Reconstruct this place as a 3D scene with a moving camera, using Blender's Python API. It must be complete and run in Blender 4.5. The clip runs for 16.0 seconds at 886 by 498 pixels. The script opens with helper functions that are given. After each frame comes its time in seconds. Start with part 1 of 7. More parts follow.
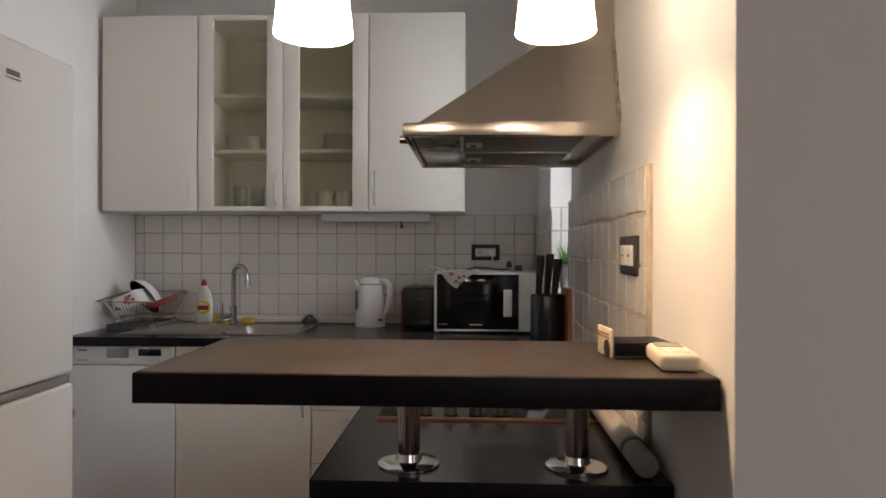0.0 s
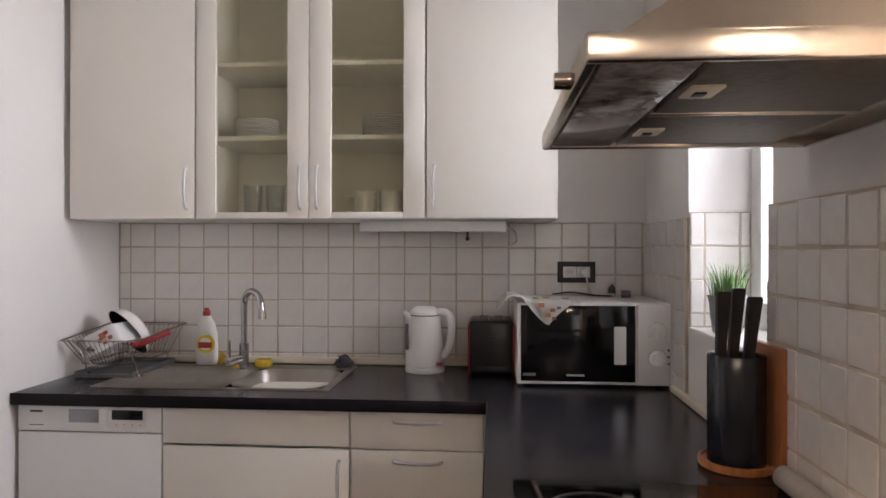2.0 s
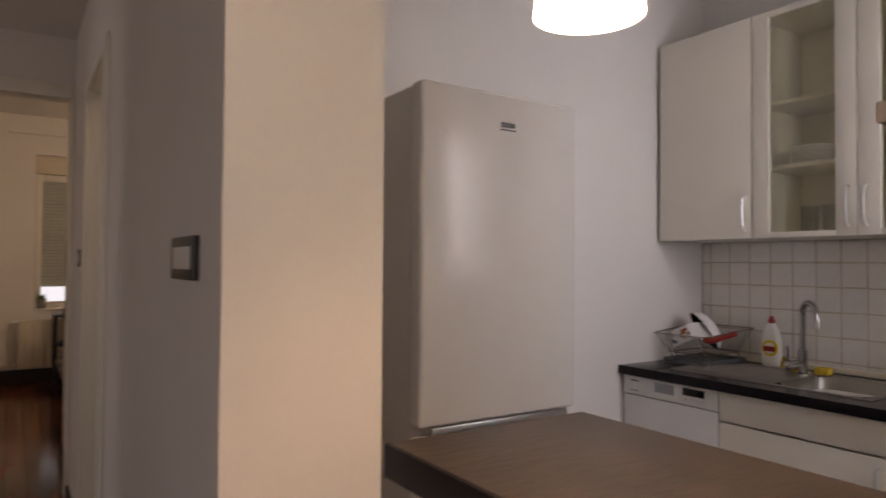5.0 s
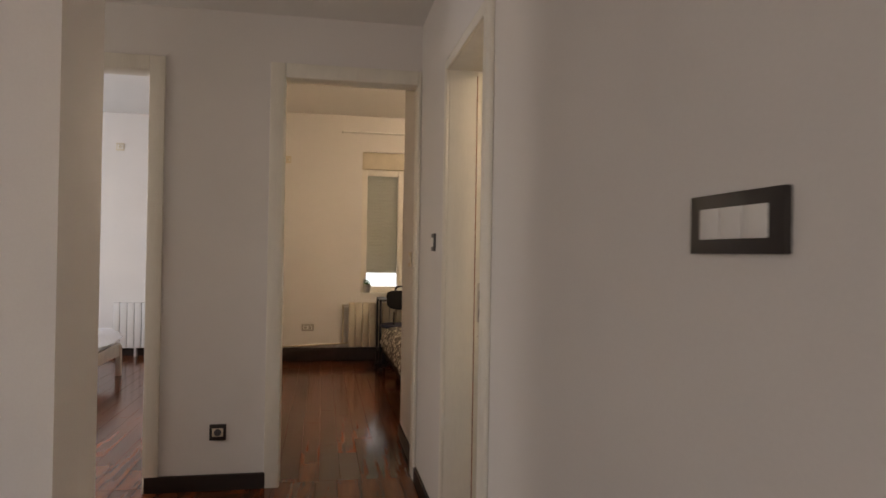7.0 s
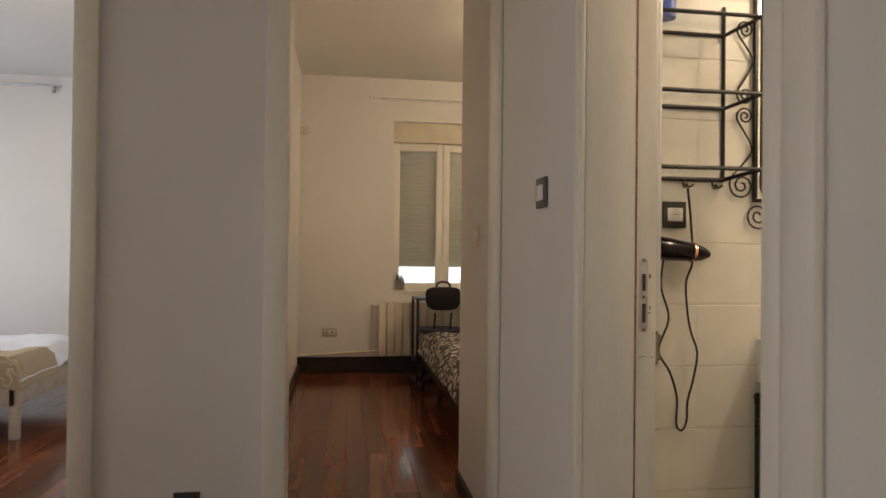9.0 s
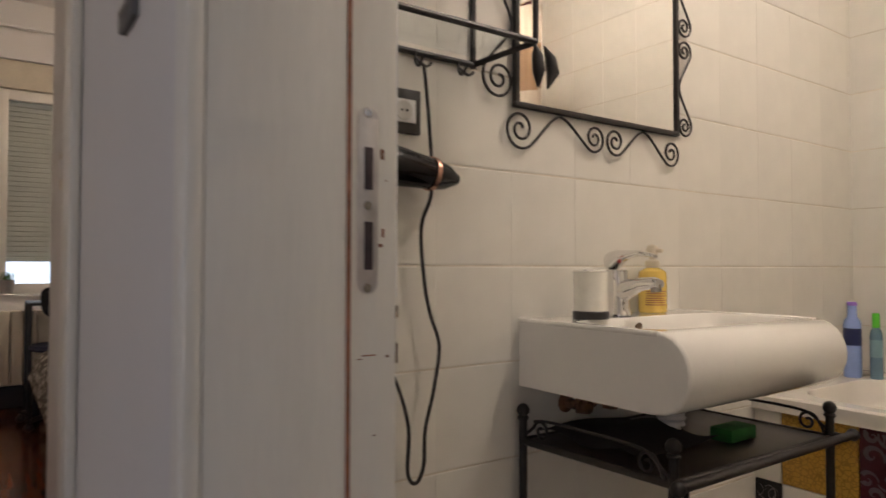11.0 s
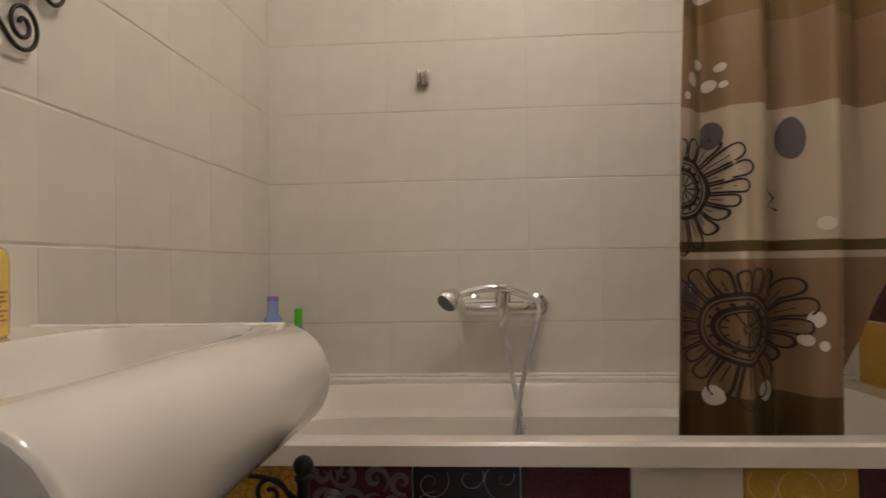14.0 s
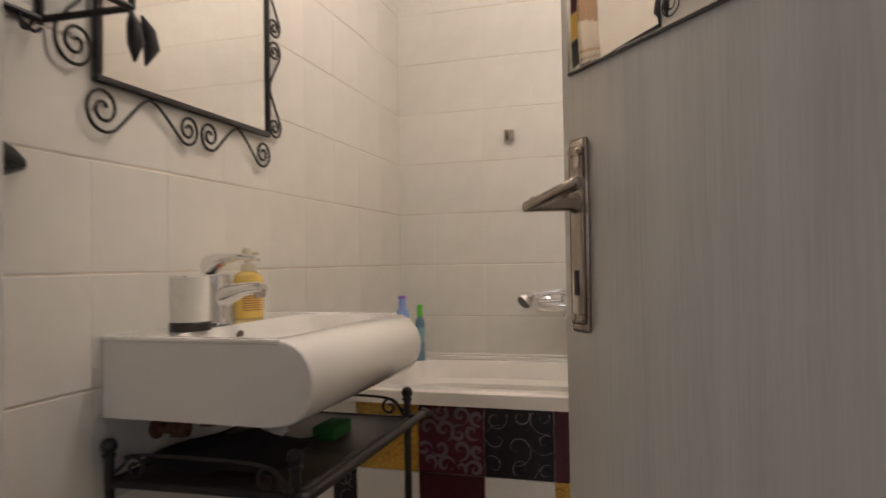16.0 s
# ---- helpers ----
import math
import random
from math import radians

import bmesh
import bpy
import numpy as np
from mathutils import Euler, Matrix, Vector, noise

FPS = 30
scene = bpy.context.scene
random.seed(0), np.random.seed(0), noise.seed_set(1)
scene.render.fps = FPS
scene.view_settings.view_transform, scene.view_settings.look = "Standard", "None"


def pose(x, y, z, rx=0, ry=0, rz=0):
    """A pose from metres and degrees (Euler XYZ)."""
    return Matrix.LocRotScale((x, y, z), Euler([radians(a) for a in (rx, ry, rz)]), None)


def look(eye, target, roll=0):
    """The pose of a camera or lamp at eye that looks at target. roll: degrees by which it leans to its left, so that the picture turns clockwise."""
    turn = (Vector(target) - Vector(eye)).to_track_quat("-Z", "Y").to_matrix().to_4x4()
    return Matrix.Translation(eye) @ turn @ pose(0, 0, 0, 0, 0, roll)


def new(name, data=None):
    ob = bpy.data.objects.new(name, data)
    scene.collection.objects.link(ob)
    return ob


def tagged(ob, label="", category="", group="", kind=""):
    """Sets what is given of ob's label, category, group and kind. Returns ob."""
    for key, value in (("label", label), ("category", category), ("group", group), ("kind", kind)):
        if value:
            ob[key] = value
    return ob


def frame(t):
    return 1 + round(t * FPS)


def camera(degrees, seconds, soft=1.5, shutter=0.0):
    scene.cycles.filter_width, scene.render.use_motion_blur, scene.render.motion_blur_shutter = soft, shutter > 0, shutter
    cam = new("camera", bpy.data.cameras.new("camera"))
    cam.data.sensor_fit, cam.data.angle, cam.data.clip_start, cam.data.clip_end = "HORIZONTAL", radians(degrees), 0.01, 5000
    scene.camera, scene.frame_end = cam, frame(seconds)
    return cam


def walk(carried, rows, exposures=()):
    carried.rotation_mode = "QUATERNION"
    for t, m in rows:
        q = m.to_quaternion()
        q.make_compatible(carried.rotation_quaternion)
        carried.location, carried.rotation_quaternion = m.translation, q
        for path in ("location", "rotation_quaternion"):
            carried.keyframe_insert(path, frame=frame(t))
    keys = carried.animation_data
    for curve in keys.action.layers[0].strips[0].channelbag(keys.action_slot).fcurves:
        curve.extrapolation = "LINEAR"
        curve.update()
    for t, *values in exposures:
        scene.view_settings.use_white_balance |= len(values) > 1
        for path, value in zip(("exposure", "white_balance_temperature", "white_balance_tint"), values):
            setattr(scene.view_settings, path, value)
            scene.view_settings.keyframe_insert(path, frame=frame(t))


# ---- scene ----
cam = camera(68.0, 16.0, shutter=0.3)
PATH = [
    (0, (-0.174, 0.129, 1.247), (-0.263, 2.127, 1.243), 0.2),
    (0.5, (-0.237, 0.359, 1.26), (-0.339, 2.356, 1.259), 0.1),
    (1, (-0.272, 0.569, 1.282), (-0.391, 2.565, 1.281), 0.1),
    (1.5, (-0.364, 0.775, 1.306), (-0.499, 2.771, 1.305), 0.1),
    (2, (-0.426, 0.928, 1.306), (-0.576, 2.922, 1.31), 0.1),
    (2.5, (-0.423, 1.032, 1.301), (-0.665, 3.018, 1.312), 0.0),
    (3, (-0.407, 1.015, 1.315), (-0.945, 2.942, 1.325), 0.0),
    (3.5, (-0.314, 0.902, 1.312), (-1.146, 2.72, 1.346), 0.0),
    (4, (-0.191, 0.793, 1.325), (-1.28, 2.47, 1.368), 0.1),
    (4.5, (-0.026, 0.721, 1.32), (-1.411, 2.164, 1.358), 0.2),
    (5, (0.096, 0.612, 1.3), (-1.577, 1.706, 1.346), 0.4),
    (5.2, (0.138, 0.559, 1.29), (-1.606, 1.538, 1.333), 0.5),
    (7.3, (-0.613, 0.337, 1.248), (-2.586, 0.663, 1.263), 0.8),
    (7.5, (-0.743, 0.323, 1.224), (-2.718, 0.635, 1.24), 0.7),
    (8, (-1.107, 0.316, 1.188), (-3.088, 0.59, 1.207), 0.8),
    (8.2, (-1.236, 0.315, 1.178), (-3.219, 0.579, 1.198), 0.7),
    (10.3, (-2.491, 0.514, 1.047), (-4.343, 1.267, 1.091), 0.6),
    (10.4, (-2.524, 0.538, 1.037), (-4.346, 1.361, 1.083), 0.7),
    (11, (-2.698, 0.744, 0.988), (-4.337, 1.888, 1.042), 0.1),
    (11.5, (-2.809, 0.881, 0.955), (-4.328, 2.181, 1.008), -0.1),
    (12, (-2.953, 0.988, 0.943), (-4.325, 2.443, 0.998), -0.1),
    (12.5, (-3.043, 1.116, 0.959), (-4.226, 2.727, 1.006), -0.0),
    (13, (-3.112, 1.263, 0.958), (-4.007, 3.05, 0.999), -0.3),
    (13.5, (-3.141, 1.367, 0.943), (-3.599, 3.313, 0.982), -0.6),
    (14, (-3.126, 1.352, 0.955), (-3.258, 3.347, 1.0), -0.9),
    (14.5, (-3.104, 1.191, 0.991), (-3.15, 3.19, 1.023), -1.0),
    (15, (-3.046, 1.012, 1.003), (-3.112, 3.01, 1.043), -0.8),
    (15.5, (-2.953, 0.869, 0.983), (-3.149, 2.859, 1.018), -1.0),
    (15.8, (-2.895, 0.796, 0.99), (-3.296, 2.755, 1.03), -0.9),
    (16, (-2.841, 0.735, 1.001), (-3.409, 2.652, 1.04), -0.9),
]
LEVELS = ((0.0, 0.05, 7300, 16), (0.5, 0.1, 7300, 16), (1.0, 0.2, 7000, 19), (2.0, 0.58, 7300, 22), (3.0, 0.38, 7500, 23), (4.0, 0.12, 7800, 26), (5.0, -0.28, 7900, 26), (7.5, 0.72, 7700, 14), (8.0, 0.66, 7900, 12), (10.5, 0.45, 6400, 17), (11.0, 0.37, 6250, 18), (13.0, -0.11, 6350, 18), (14.5, -0.07, 6200, 19), (15.5, 0.01, 6200, 20), (16.0, 0.2, 6050, 20))
walk(cam, [(t, look(eye, target, roll)) for t, eye, target, roll in PATH], exposures=LEVELS)

# ---- world and light ----
world = bpy.data.worlds.new("sky")
scene.world = world
world.use_nodes = True
sky = world.node_tree.nodes.new("ShaderNodeTexSky")
sky.sky_type, sky.sun_disc = "NISHITA", False
sky.sun_elevation, sky.sun_rotation = radians(38), radians(120)
world.node_tree.links.new(sky.outputs[0], world.node_tree.nodes["Background"].inputs[0])
world.node_tree.nodes["Background"].inputs[1].default_value = 0.10


def lamp(kind, name, place, target, watts, colour, size=0.1, size_y=0.0):
    data = bpy.data.lights.new(name, kind)
    data.energy, data.color = watts, colour
    if kind == "AREA":
        data.shape, data.size, data.size_y = "RECTANGLE", size, size_y or size
    else:
        data.shadow_soft_size = size
    ob = new(name, data)
    ob.matrix_world = look(place, target)
    return ob


WARM, DAY = (1.0, 0.74, 0.48), (0.72, 0.84, 1.0)
lamp("AREA", "kitchen_window_daylight", (1.0, 2.64, 1.76), (-1.0, 2.66, 1.45), 40, (0.78, 0.88, 1.0), 0.60, 1.4)
lamp("AREA", "living_window_daylight", (1.2, -2.9, 1.5), (-0.5, 1.5, 1.2), 8, (0.93, 0.95, 1.0), 1.6, 1.5)
# Added fill from the east for hall and door jamb; its window is assumed.
lamp("AREA", "side_window_daylight", (3.08, -0.75, 1.55), (-3.0, 0.2, 1.2), 10, (0.92, 0.93, 1.0), 1.3, 1.4)
# Added fill that brightens the hall's north wall; no window is known there.
lamp("AREA", "hall_window_daylight", (-3.25, -3.08, 1.55), (-3.2, 0.8, 1.2), 7, (0.98, 0.96, 0.93), 0.8, 1.2)
lamp("AREA", "bedroom_window_daylight", (-6.6, -4.4, 1.6), (-6.6, -2, 1.0), 34, DAY, 1.6, 1.5)
lamp("POINT", "study_bulb", (-6.3, 1.95, 2.68), (-6.3, 1.95, 0), 20, (1.0, 0.80, 0.55), 0.12)
lamp("POINT", "bathroom_bulb", (-2.93, 2.22, 2.36), (-2.93, 2.22, 0), 17, (1.0, 0.86, 0.68), 0.10)
lamp("POINT", "bedroom_bulb", (-5.95, -1.66, 2.68), (-5.95, -1.66, 0), 8, (1.0, 0.9, 0.75), 0.12)
for px in (-0.422, -0.048):
    lamp("POINT", "pendant_bulb", (px, 1.142, 1.632), (px, 1.142, 0), 13, WARM, 0.03)

# ---- materials ----
MATS = {}


def mat(name, colour, rough=0.5, metal=0.0, var=0.05, scale=5.0, bump=0.0, bscale=80.0, coat=0.0, rand=0.0, stain=None, stretch=(1, 1, 1), spec=0.5, alpha_glass=0.0):
    if name in MATS:
        return MATS[name]
    m = bpy.data.materials.new(name)
    MATS[name] = m
    m.use_nodes = True
    nt = m.node_tree
    b = nt.nodes["Principled BSDF"]
    b.inputs["Roughness"].default_value, b.inputs["Metallic"].default_value = rough, metal
    b.inputs["Specular IOR Level"].default_value = spec
    b.inputs["Coat Weight"].default_value = coat
    b.inputs["Transmission Weight"].default_value = alpha_glass
    co = nt.nodes.new("ShaderNodeTexCoord")
    mp = nt.nodes.new("ShaderNodeMapping")
    mp.inputs["Scale"].default_value = stretch
    nt.links.new(co.outputs["Object"], mp.inputs["Vector"])
    n1, n2 = nt.nodes.new("ShaderNodeTexNoise"), nt.nodes.new("ShaderNodeTexNoise")
    n1.inputs["Scale"].default_value, n1.inputs["Detail"].default_value = scale, 4
    n2.inputs["Scale"].default_value, n2.inputs["Detail"].default_value = bscale, 3
    for n in (n1, n2):
        nt.links.new(mp.outputs[0], n.inputs["Vector"])
    mx = nt.nodes.new("ShaderNodeMath")
    mx.operation = "MULTIPLY_ADD"
    nt.links.new(n2.outputs["Fac"], mx.inputs[0])
    mx.inputs[1].default_value = 0.35
    nt.links.new(n1.outputs["Fac"], mx.inputs[2])
    ramp = nt.nodes.new("ShaderNodeValToRGB")
    dark = stain or tuple(c * (1 - 2 * var) for c in colour)
    light = tuple(min(1.0, c * (1 + var)) for c in colour)
    ramp.color_ramp.elements[0].position, ramp.color_ramp.elements[0].color = 0.38, (*dark, 1)
    ramp.color_ramp.elements[1].position, ramp.color_ramp.elements[1].color = 0.82, (*light, 1)
    nt.links.new(mx.outputs[0], ramp.inputs[0])
    out = ramp.outputs[0]
    if rand:
        inf, hs, mr = nt.nodes.new("ShaderNodeObjectInfo"), nt.nodes.new("ShaderNodeHueSaturation"), nt.nodes.new("ShaderNodeMapRange")
        mr.inputs[3].default_value, mr.inputs[4].default_value = 1 - rand, 1 + rand
        nt.links.new(inf.outputs["Random"], mr.inputs[0])
        nt.links.new(mr.outputs[0], hs.inputs["Value"])
        nt.links.new(out, hs.inputs["Color"])
        out = hs.outputs[0]
    nt.links.new(out, b.inputs["Base Color"])
    mr2 = nt.nodes.new("ShaderNodeMapRange")
    mr2.inputs[3].default_value, mr2.inputs[4].default_value = max(0.02, rough * 0.85), min(1, rough * 1.2)
    nt.links.new(n1.outputs["Fac"], mr2.inputs[0])
    nt.links.new(mr2.outputs[0], b.inputs["Roughness"])
    if bump:
        bp = nt.nodes.new("ShaderNodeBump")
        bp.inputs["Strength"].default_value, bp.inputs["Distance"].default_value = bump, 0.004
        nt.links.new(mx.outputs[0], bp.inputs["Height"])
        nt.links.new(bp.outputs[0], b.inputs["Normal"])
    return m


def glow(name, colour, strength):
    m = bpy.data.materials.new(name)
    m.use_nodes = True
    b = m.node_tree.nodes["Principled BSDF"]
    b.inputs["Base Color"].default_value = (0.8, 0.8, 0.8, 1)
    b.inputs["Emission Color"].default_value, b.inputs["Emission Strength"].default_value = (*colour, 1), strength
    MATS[name] = m
    return m


def glass(name, colour, rough=0.0, mix=0.12):
    m = bpy.data.materials.new(name)
    m.use_nodes = True
    nt = m.node_tree
    tr, gl, ms = nt.nodes.new("ShaderNodeBsdfTransparent"), nt.nodes.new("ShaderNodeBsdfGlossy"), nt.nodes.new("ShaderNodeMixShader")
    tr.inputs[0].default_value, gl.inputs["Roughness"].default_value = (*colour, 1), rough
    ms.inputs[0].default_value = mix
    nt.links.new(tr.outputs[0], ms.inputs[1])
    nt.links.new(gl.outputs[0], ms.inputs[2])
    nt.links.new(ms.outputs[0], nt.nodes["Material Output"].inputs[0])
    MATS[name] = m
    return m


def figured(name, ground, line, kind, scale, rough=0.25):
    """A glazed tile with a printed figure: cells, scrolls or plain grain."""
    m = bpy.data.materials.new(name)
    m.use_nodes = True
    nt = m.node_tree
    b = nt.nodes["Principled BSDF"]
    b.inputs["Roughness"].default_value = rough
    co = nt.nodes.new("ShaderNodeTexCoord")
    ramp = nt.nodes.new("ShaderNodeValToRGB")
    if kind == "cells":
        tx = nt.nodes.new("ShaderNodeTexVoronoi")
        tx.feature = "DISTANCE_TO_EDGE"
        tx.inputs["Scale"].default_value = scale
        fac, lo, hi = tx.outputs["Distance"], 0.05, 0.09
        if rough > 0.7:
            lo, hi = 0.16, 0.20
        first, second = line, ground
    else:
        tx = nt.nodes.new("ShaderNodeTexWave")
        tx.wave_type = "RINGS" if kind == "rings" else "BANDS"
        tx.inputs["Scale"].default_value, tx.inputs["Distortion"].default_value, tx.inputs["Detail"].default_value = scale, 9.0, 0.6
        tx.inputs["Detail Scale"].default_value = 1.2
        fac, lo, hi = tx.outputs["Fac"], (0.9, 0.95)[kind == "fine"], 0.99
        if kind == "scroll":
            lo, hi = 0.62, 0.7
        if kind == "leaf":
            lo, hi = 0.42, 0.5
        first, second = ground, line
    nt.links.new(co.outputs["Object"], tx.inputs["Vector"])
    ramp.color_ramp.elements[0].position, ramp.color_ramp.elements[0].color = lo, (*first, 1)
    ramp.color_ramp.elements[1].position, ramp.color_ramp.elements[1].color = hi, (*second, 1)
    nt.links.new(fac, ramp.inputs[0])
    nt.links.new(ramp.outputs[0], b.inputs["Base Color"])
    bp = nt.nodes.new("ShaderNodeBump")
    bp.inputs["Strength"].default_value, bp.inputs["Distance"].default_value = 0.3, 0.002
    nt.links.new(ramp.outputs[0], bp.inputs["Height"])
    nt.links.new(bp.outputs[0], b.inputs["Normal"])
    MATS[name] = m
    return m


PAINT = mat("wall_paint", (0.80, 0.775, 0.755), 0.7, var=0.025, scale=1.3, bump=0.06, bscale=140)
CEIL = mat("ceiling_paint", (0.82, 0.81, 0.79), 0.8, var=0.02, scale=1.2, bump=0.04)
TRIMW = mat("door_paint", (0.84, 0.81, 0.73), 0.38, var=0.04, scale=3, bump=0.10, bscale=60, stretch=(3, 3, 0.4))
LEAF = mat("old_door_paint", (0.66, 0.625, 0.545), 0.40, var=0.09, scale=2.2, bump=0.16, bscale=34, stretch=(7, 7, 0.30))
CREAM = mat("cabinet_laminate", (0.82, 0.785, 0.72), 0.40, var=0.012, scale=3, bump=0.012, bscale=320)
STONE = mat("dark_worktop", (0.016, 0.015, 0.019), 0.22, var=0.32, scale=26, bump=0.03, bscale=420, spec=0.4)
BARTOP = mat("brown_worktop", (0.034, 0.025, 0.020), 0.40, var=0.45, scale=60, bump=0.30, bscale=420, stretch=(1, 0.25, 1), spec=0.4)
BLACKEDGE = mat("black_edge", (0.010, 0.007, 0.010), 0.42, var=0.2, scale=20, spec=0.15)
STEEL = mat("brushed_steel", (0.56, 0.50, 0.44), 0.23, 1.0, var=0.02, scale=4, bump=0.012, bscale=240, stretch=(1, 12, 12))
SINKS = mat("sink_steel", (0.34, 0.31, 0.28), 0.42, 1.0, var=0.08, scale=8, bump=0.04, bscale=200)
CHROME = mat("chrome", (0.80, 0.79, 0.78), 0.09, 1.0, var=0.03)
# Chrome with the dark counters' reflection put into its base colour.
POST = mat("darkened_chrome", (0.30, 0.27, 0.25), 0.16, 1.0, var=0.05)
SATIN = mat("satin_plate", (0.66, 0.62, 0.58), 0.38, 0.7, var=0.12, scale=30, bump=0.05)
DIMCHROME = mat("worn_nickel", (0.42, 0.37, 0.32), 0.24, 1.0, var=0.12, scale=14, bump=0.05)
HANDLE = mat("satin_handle", (0.66, 0.66, 0.67), 0.30, 1.0, var=0.04)
FILTER = mat("filter_mesh", (0.20, 0.18, 0.16), 0.5, 0.8, var=0.15, scale=60, bump=0.4, bscale=500)
WHITE = mat("white_plastic", (0.80, 0.79, 0.77), 0.33, var=0.02, scale=6)
ENAMEL = mat("white_enamel", (0.80, 0.79, 0.785), 0.16, var=0.015, scale=3, coat=0.5)
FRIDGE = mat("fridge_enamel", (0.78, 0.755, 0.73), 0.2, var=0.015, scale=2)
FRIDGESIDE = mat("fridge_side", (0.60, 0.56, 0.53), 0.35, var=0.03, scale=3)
CERAMIC = mat("basin_ceramic", (0.88, 0.865, 0.82), 0.10, var=0.012, scale=3, coat=0.6)
ACRYL = mat("tub_acrylic", (0.80, 0.765, 0.70), 0.16, var=0.02, scale=3, coat=0.4)
BLACK = mat("black_plastic", (0.016, 0.014, 0.015), 0.30, var=0.15)
GLOSSBLACK = mat("gloss_black", (0.006, 0.005, 0.006), 0.08, var=0.1, spec=0.35)
IRON = mat("black_iron", (0.016, 0.013, 0.012), 0.45, 0.0, var=0.25, scale=40, bump=0.12, bscale=200)
DARKFRAME = mat("dark_plate", (0.030, 0.024, 0.022), 0.33, var=0.15)
REDP = mat("red_plastic", (0.35, 0.02, 0.02), 0.3)
GROUT = mat("grout", (0.50, 0.42, 0.34), 0.9, var=0.14, scale=9)
GROUTB = mat("bath_grout", (0.68, 0.62, 0.52), 0.85, var=0.14, scale=7)
KTILE = mat("kitchen_tile", (0.72, 0.685, 0.655), 0.20, var=0.035, scale=9, bump=0.10, bscale=34, rand=0.03, coat=0.3)
BTILE = mat("bath_tile", (0.76, 0.735, 0.67), 0.34, var=0.03, scale=5, bump=0.05, bscale=18, rand=0.02)
CREAMTRIM = mat("cream_trim", (0.70, 0.63, 0.50), 0.45, var=0.06)
WOODF = mat("cherry_parquet", (0.15, 0.043, 0.017), 0.15, var=0.30, scale=3.5, bump=0.012, bscale=60, rand=0.40, stretch=(0.5, 6, 6), spec=0.35, coat=0.0)
DARKBASE = mat("dark_skirting", (0.020, 0.010, 0.007), 0.5, var=0.2, scale=12)
BOARDW = mat("orange_wood", (0.36, 0.13, 0.05), 0.45, var=0.2, scale=8, bump=0.1, stretch=(6, 6, 0.7))
BEDWOOD = mat("pale_wood", (0.62, 0.53, 0.42), 0.45, var=0.1, scale=10)
YELLOW = mat("yellow_cloth", (0.55, 0.36, 0.03), 0.85, var=0.2, scale=30, bump=0.4, bscale=120)
GREY = mat("grey_plastic", (0.10, 0.10, 0.105), 0.42, var=0.15)
ZINC = mat("zinc", (0.52, 0.52, 0.52), 0.36, 0.9, var=0.1, scale=20, bump=0.1)
GRASS = mat("grass_blade", (0.07, 0.17, 0.03), 0.5, var=0.3, scale=30, rand=0.1)
MIRROR = mat("mirror_glass", (0.90, 0.89, 0.86), 0.02, 1.0, var=0.005)
PANE = glass("pane_glass", (0.93, 0.95, 0.96), 0.0, 0.08)
DIMPANE = glass("cabinet_pane", (0.94, 0.93, 0.85), 0.05, 0.08)
SHADE = glow("lit_shade", (1.0, 0.90, 0.72), 5.5)
DOME = glow("lit_dome", (1.0, 0.93, 0.80), 5.0)
SKYGLOW = glow("day_outside", (0.80, 0.90, 1.0), 1.4)

# ---- mesh helpers ----
ORG = {}


def bx(a, b, bev=0.0, seg=2):
    bm = bmesh.new()
    bmesh.ops.create_cube(bm, size=1)
    for v in bm.verts:
        v.co = Vector([(a[i] + b[i]) / 2 + v.co[i] * abs(b[i] - a[i]) for i in range(3)])
    if bev:
        bmesh.ops.bevel(bm, geom=bm.edges[:], offset=bev, segments=seg, affect="EDGES", profile=0.5)
    return bm


def turned(rings, n=24, caps=True, axis=None):
    """A surface of rings: each (centre, radius); the rings lie across the line from first to last centre, or across axis."""
    bm = bmesh.new()
    rows = []
    d = Vector(axis) if axis else (Vector(rings[-1][0]) - Vector(rings[0][0]))
    q = d.normalized().to_track_quat("Z", "Y")
    for c, r in rings:
        rows.append([bm.verts.new(Vector(c) + q @ Vector((r * math.cos(2 * math.pi * k / n), r * math.sin(2 * math.pi * k / n), 0))) for k in range(n)])
    for r0, r1 in zip(rows, rows[1:]):
        for k in range(n):
            bm.faces.new((r0[k], r0[(k + 1) % n], r1[(k + 1) % n], r1[k]))
    if caps:
        bm.faces.new(rows[0][::-1])
        bm.faces.new(rows[-1])
    return bm


def cyl(a, b, r, r2=None, n=20):
    return turned([(a, r), (b, r if r2 is None else r2)], n)


def lathe(profile, centre=(0, 0, 0), n=28, caps=True):
    c = Vector(centre)
    return turned([(c + Vector((0, 0, z)), max(r, 0.0004)) for r, z in profile], n, caps, axis=(0, 0, 1))


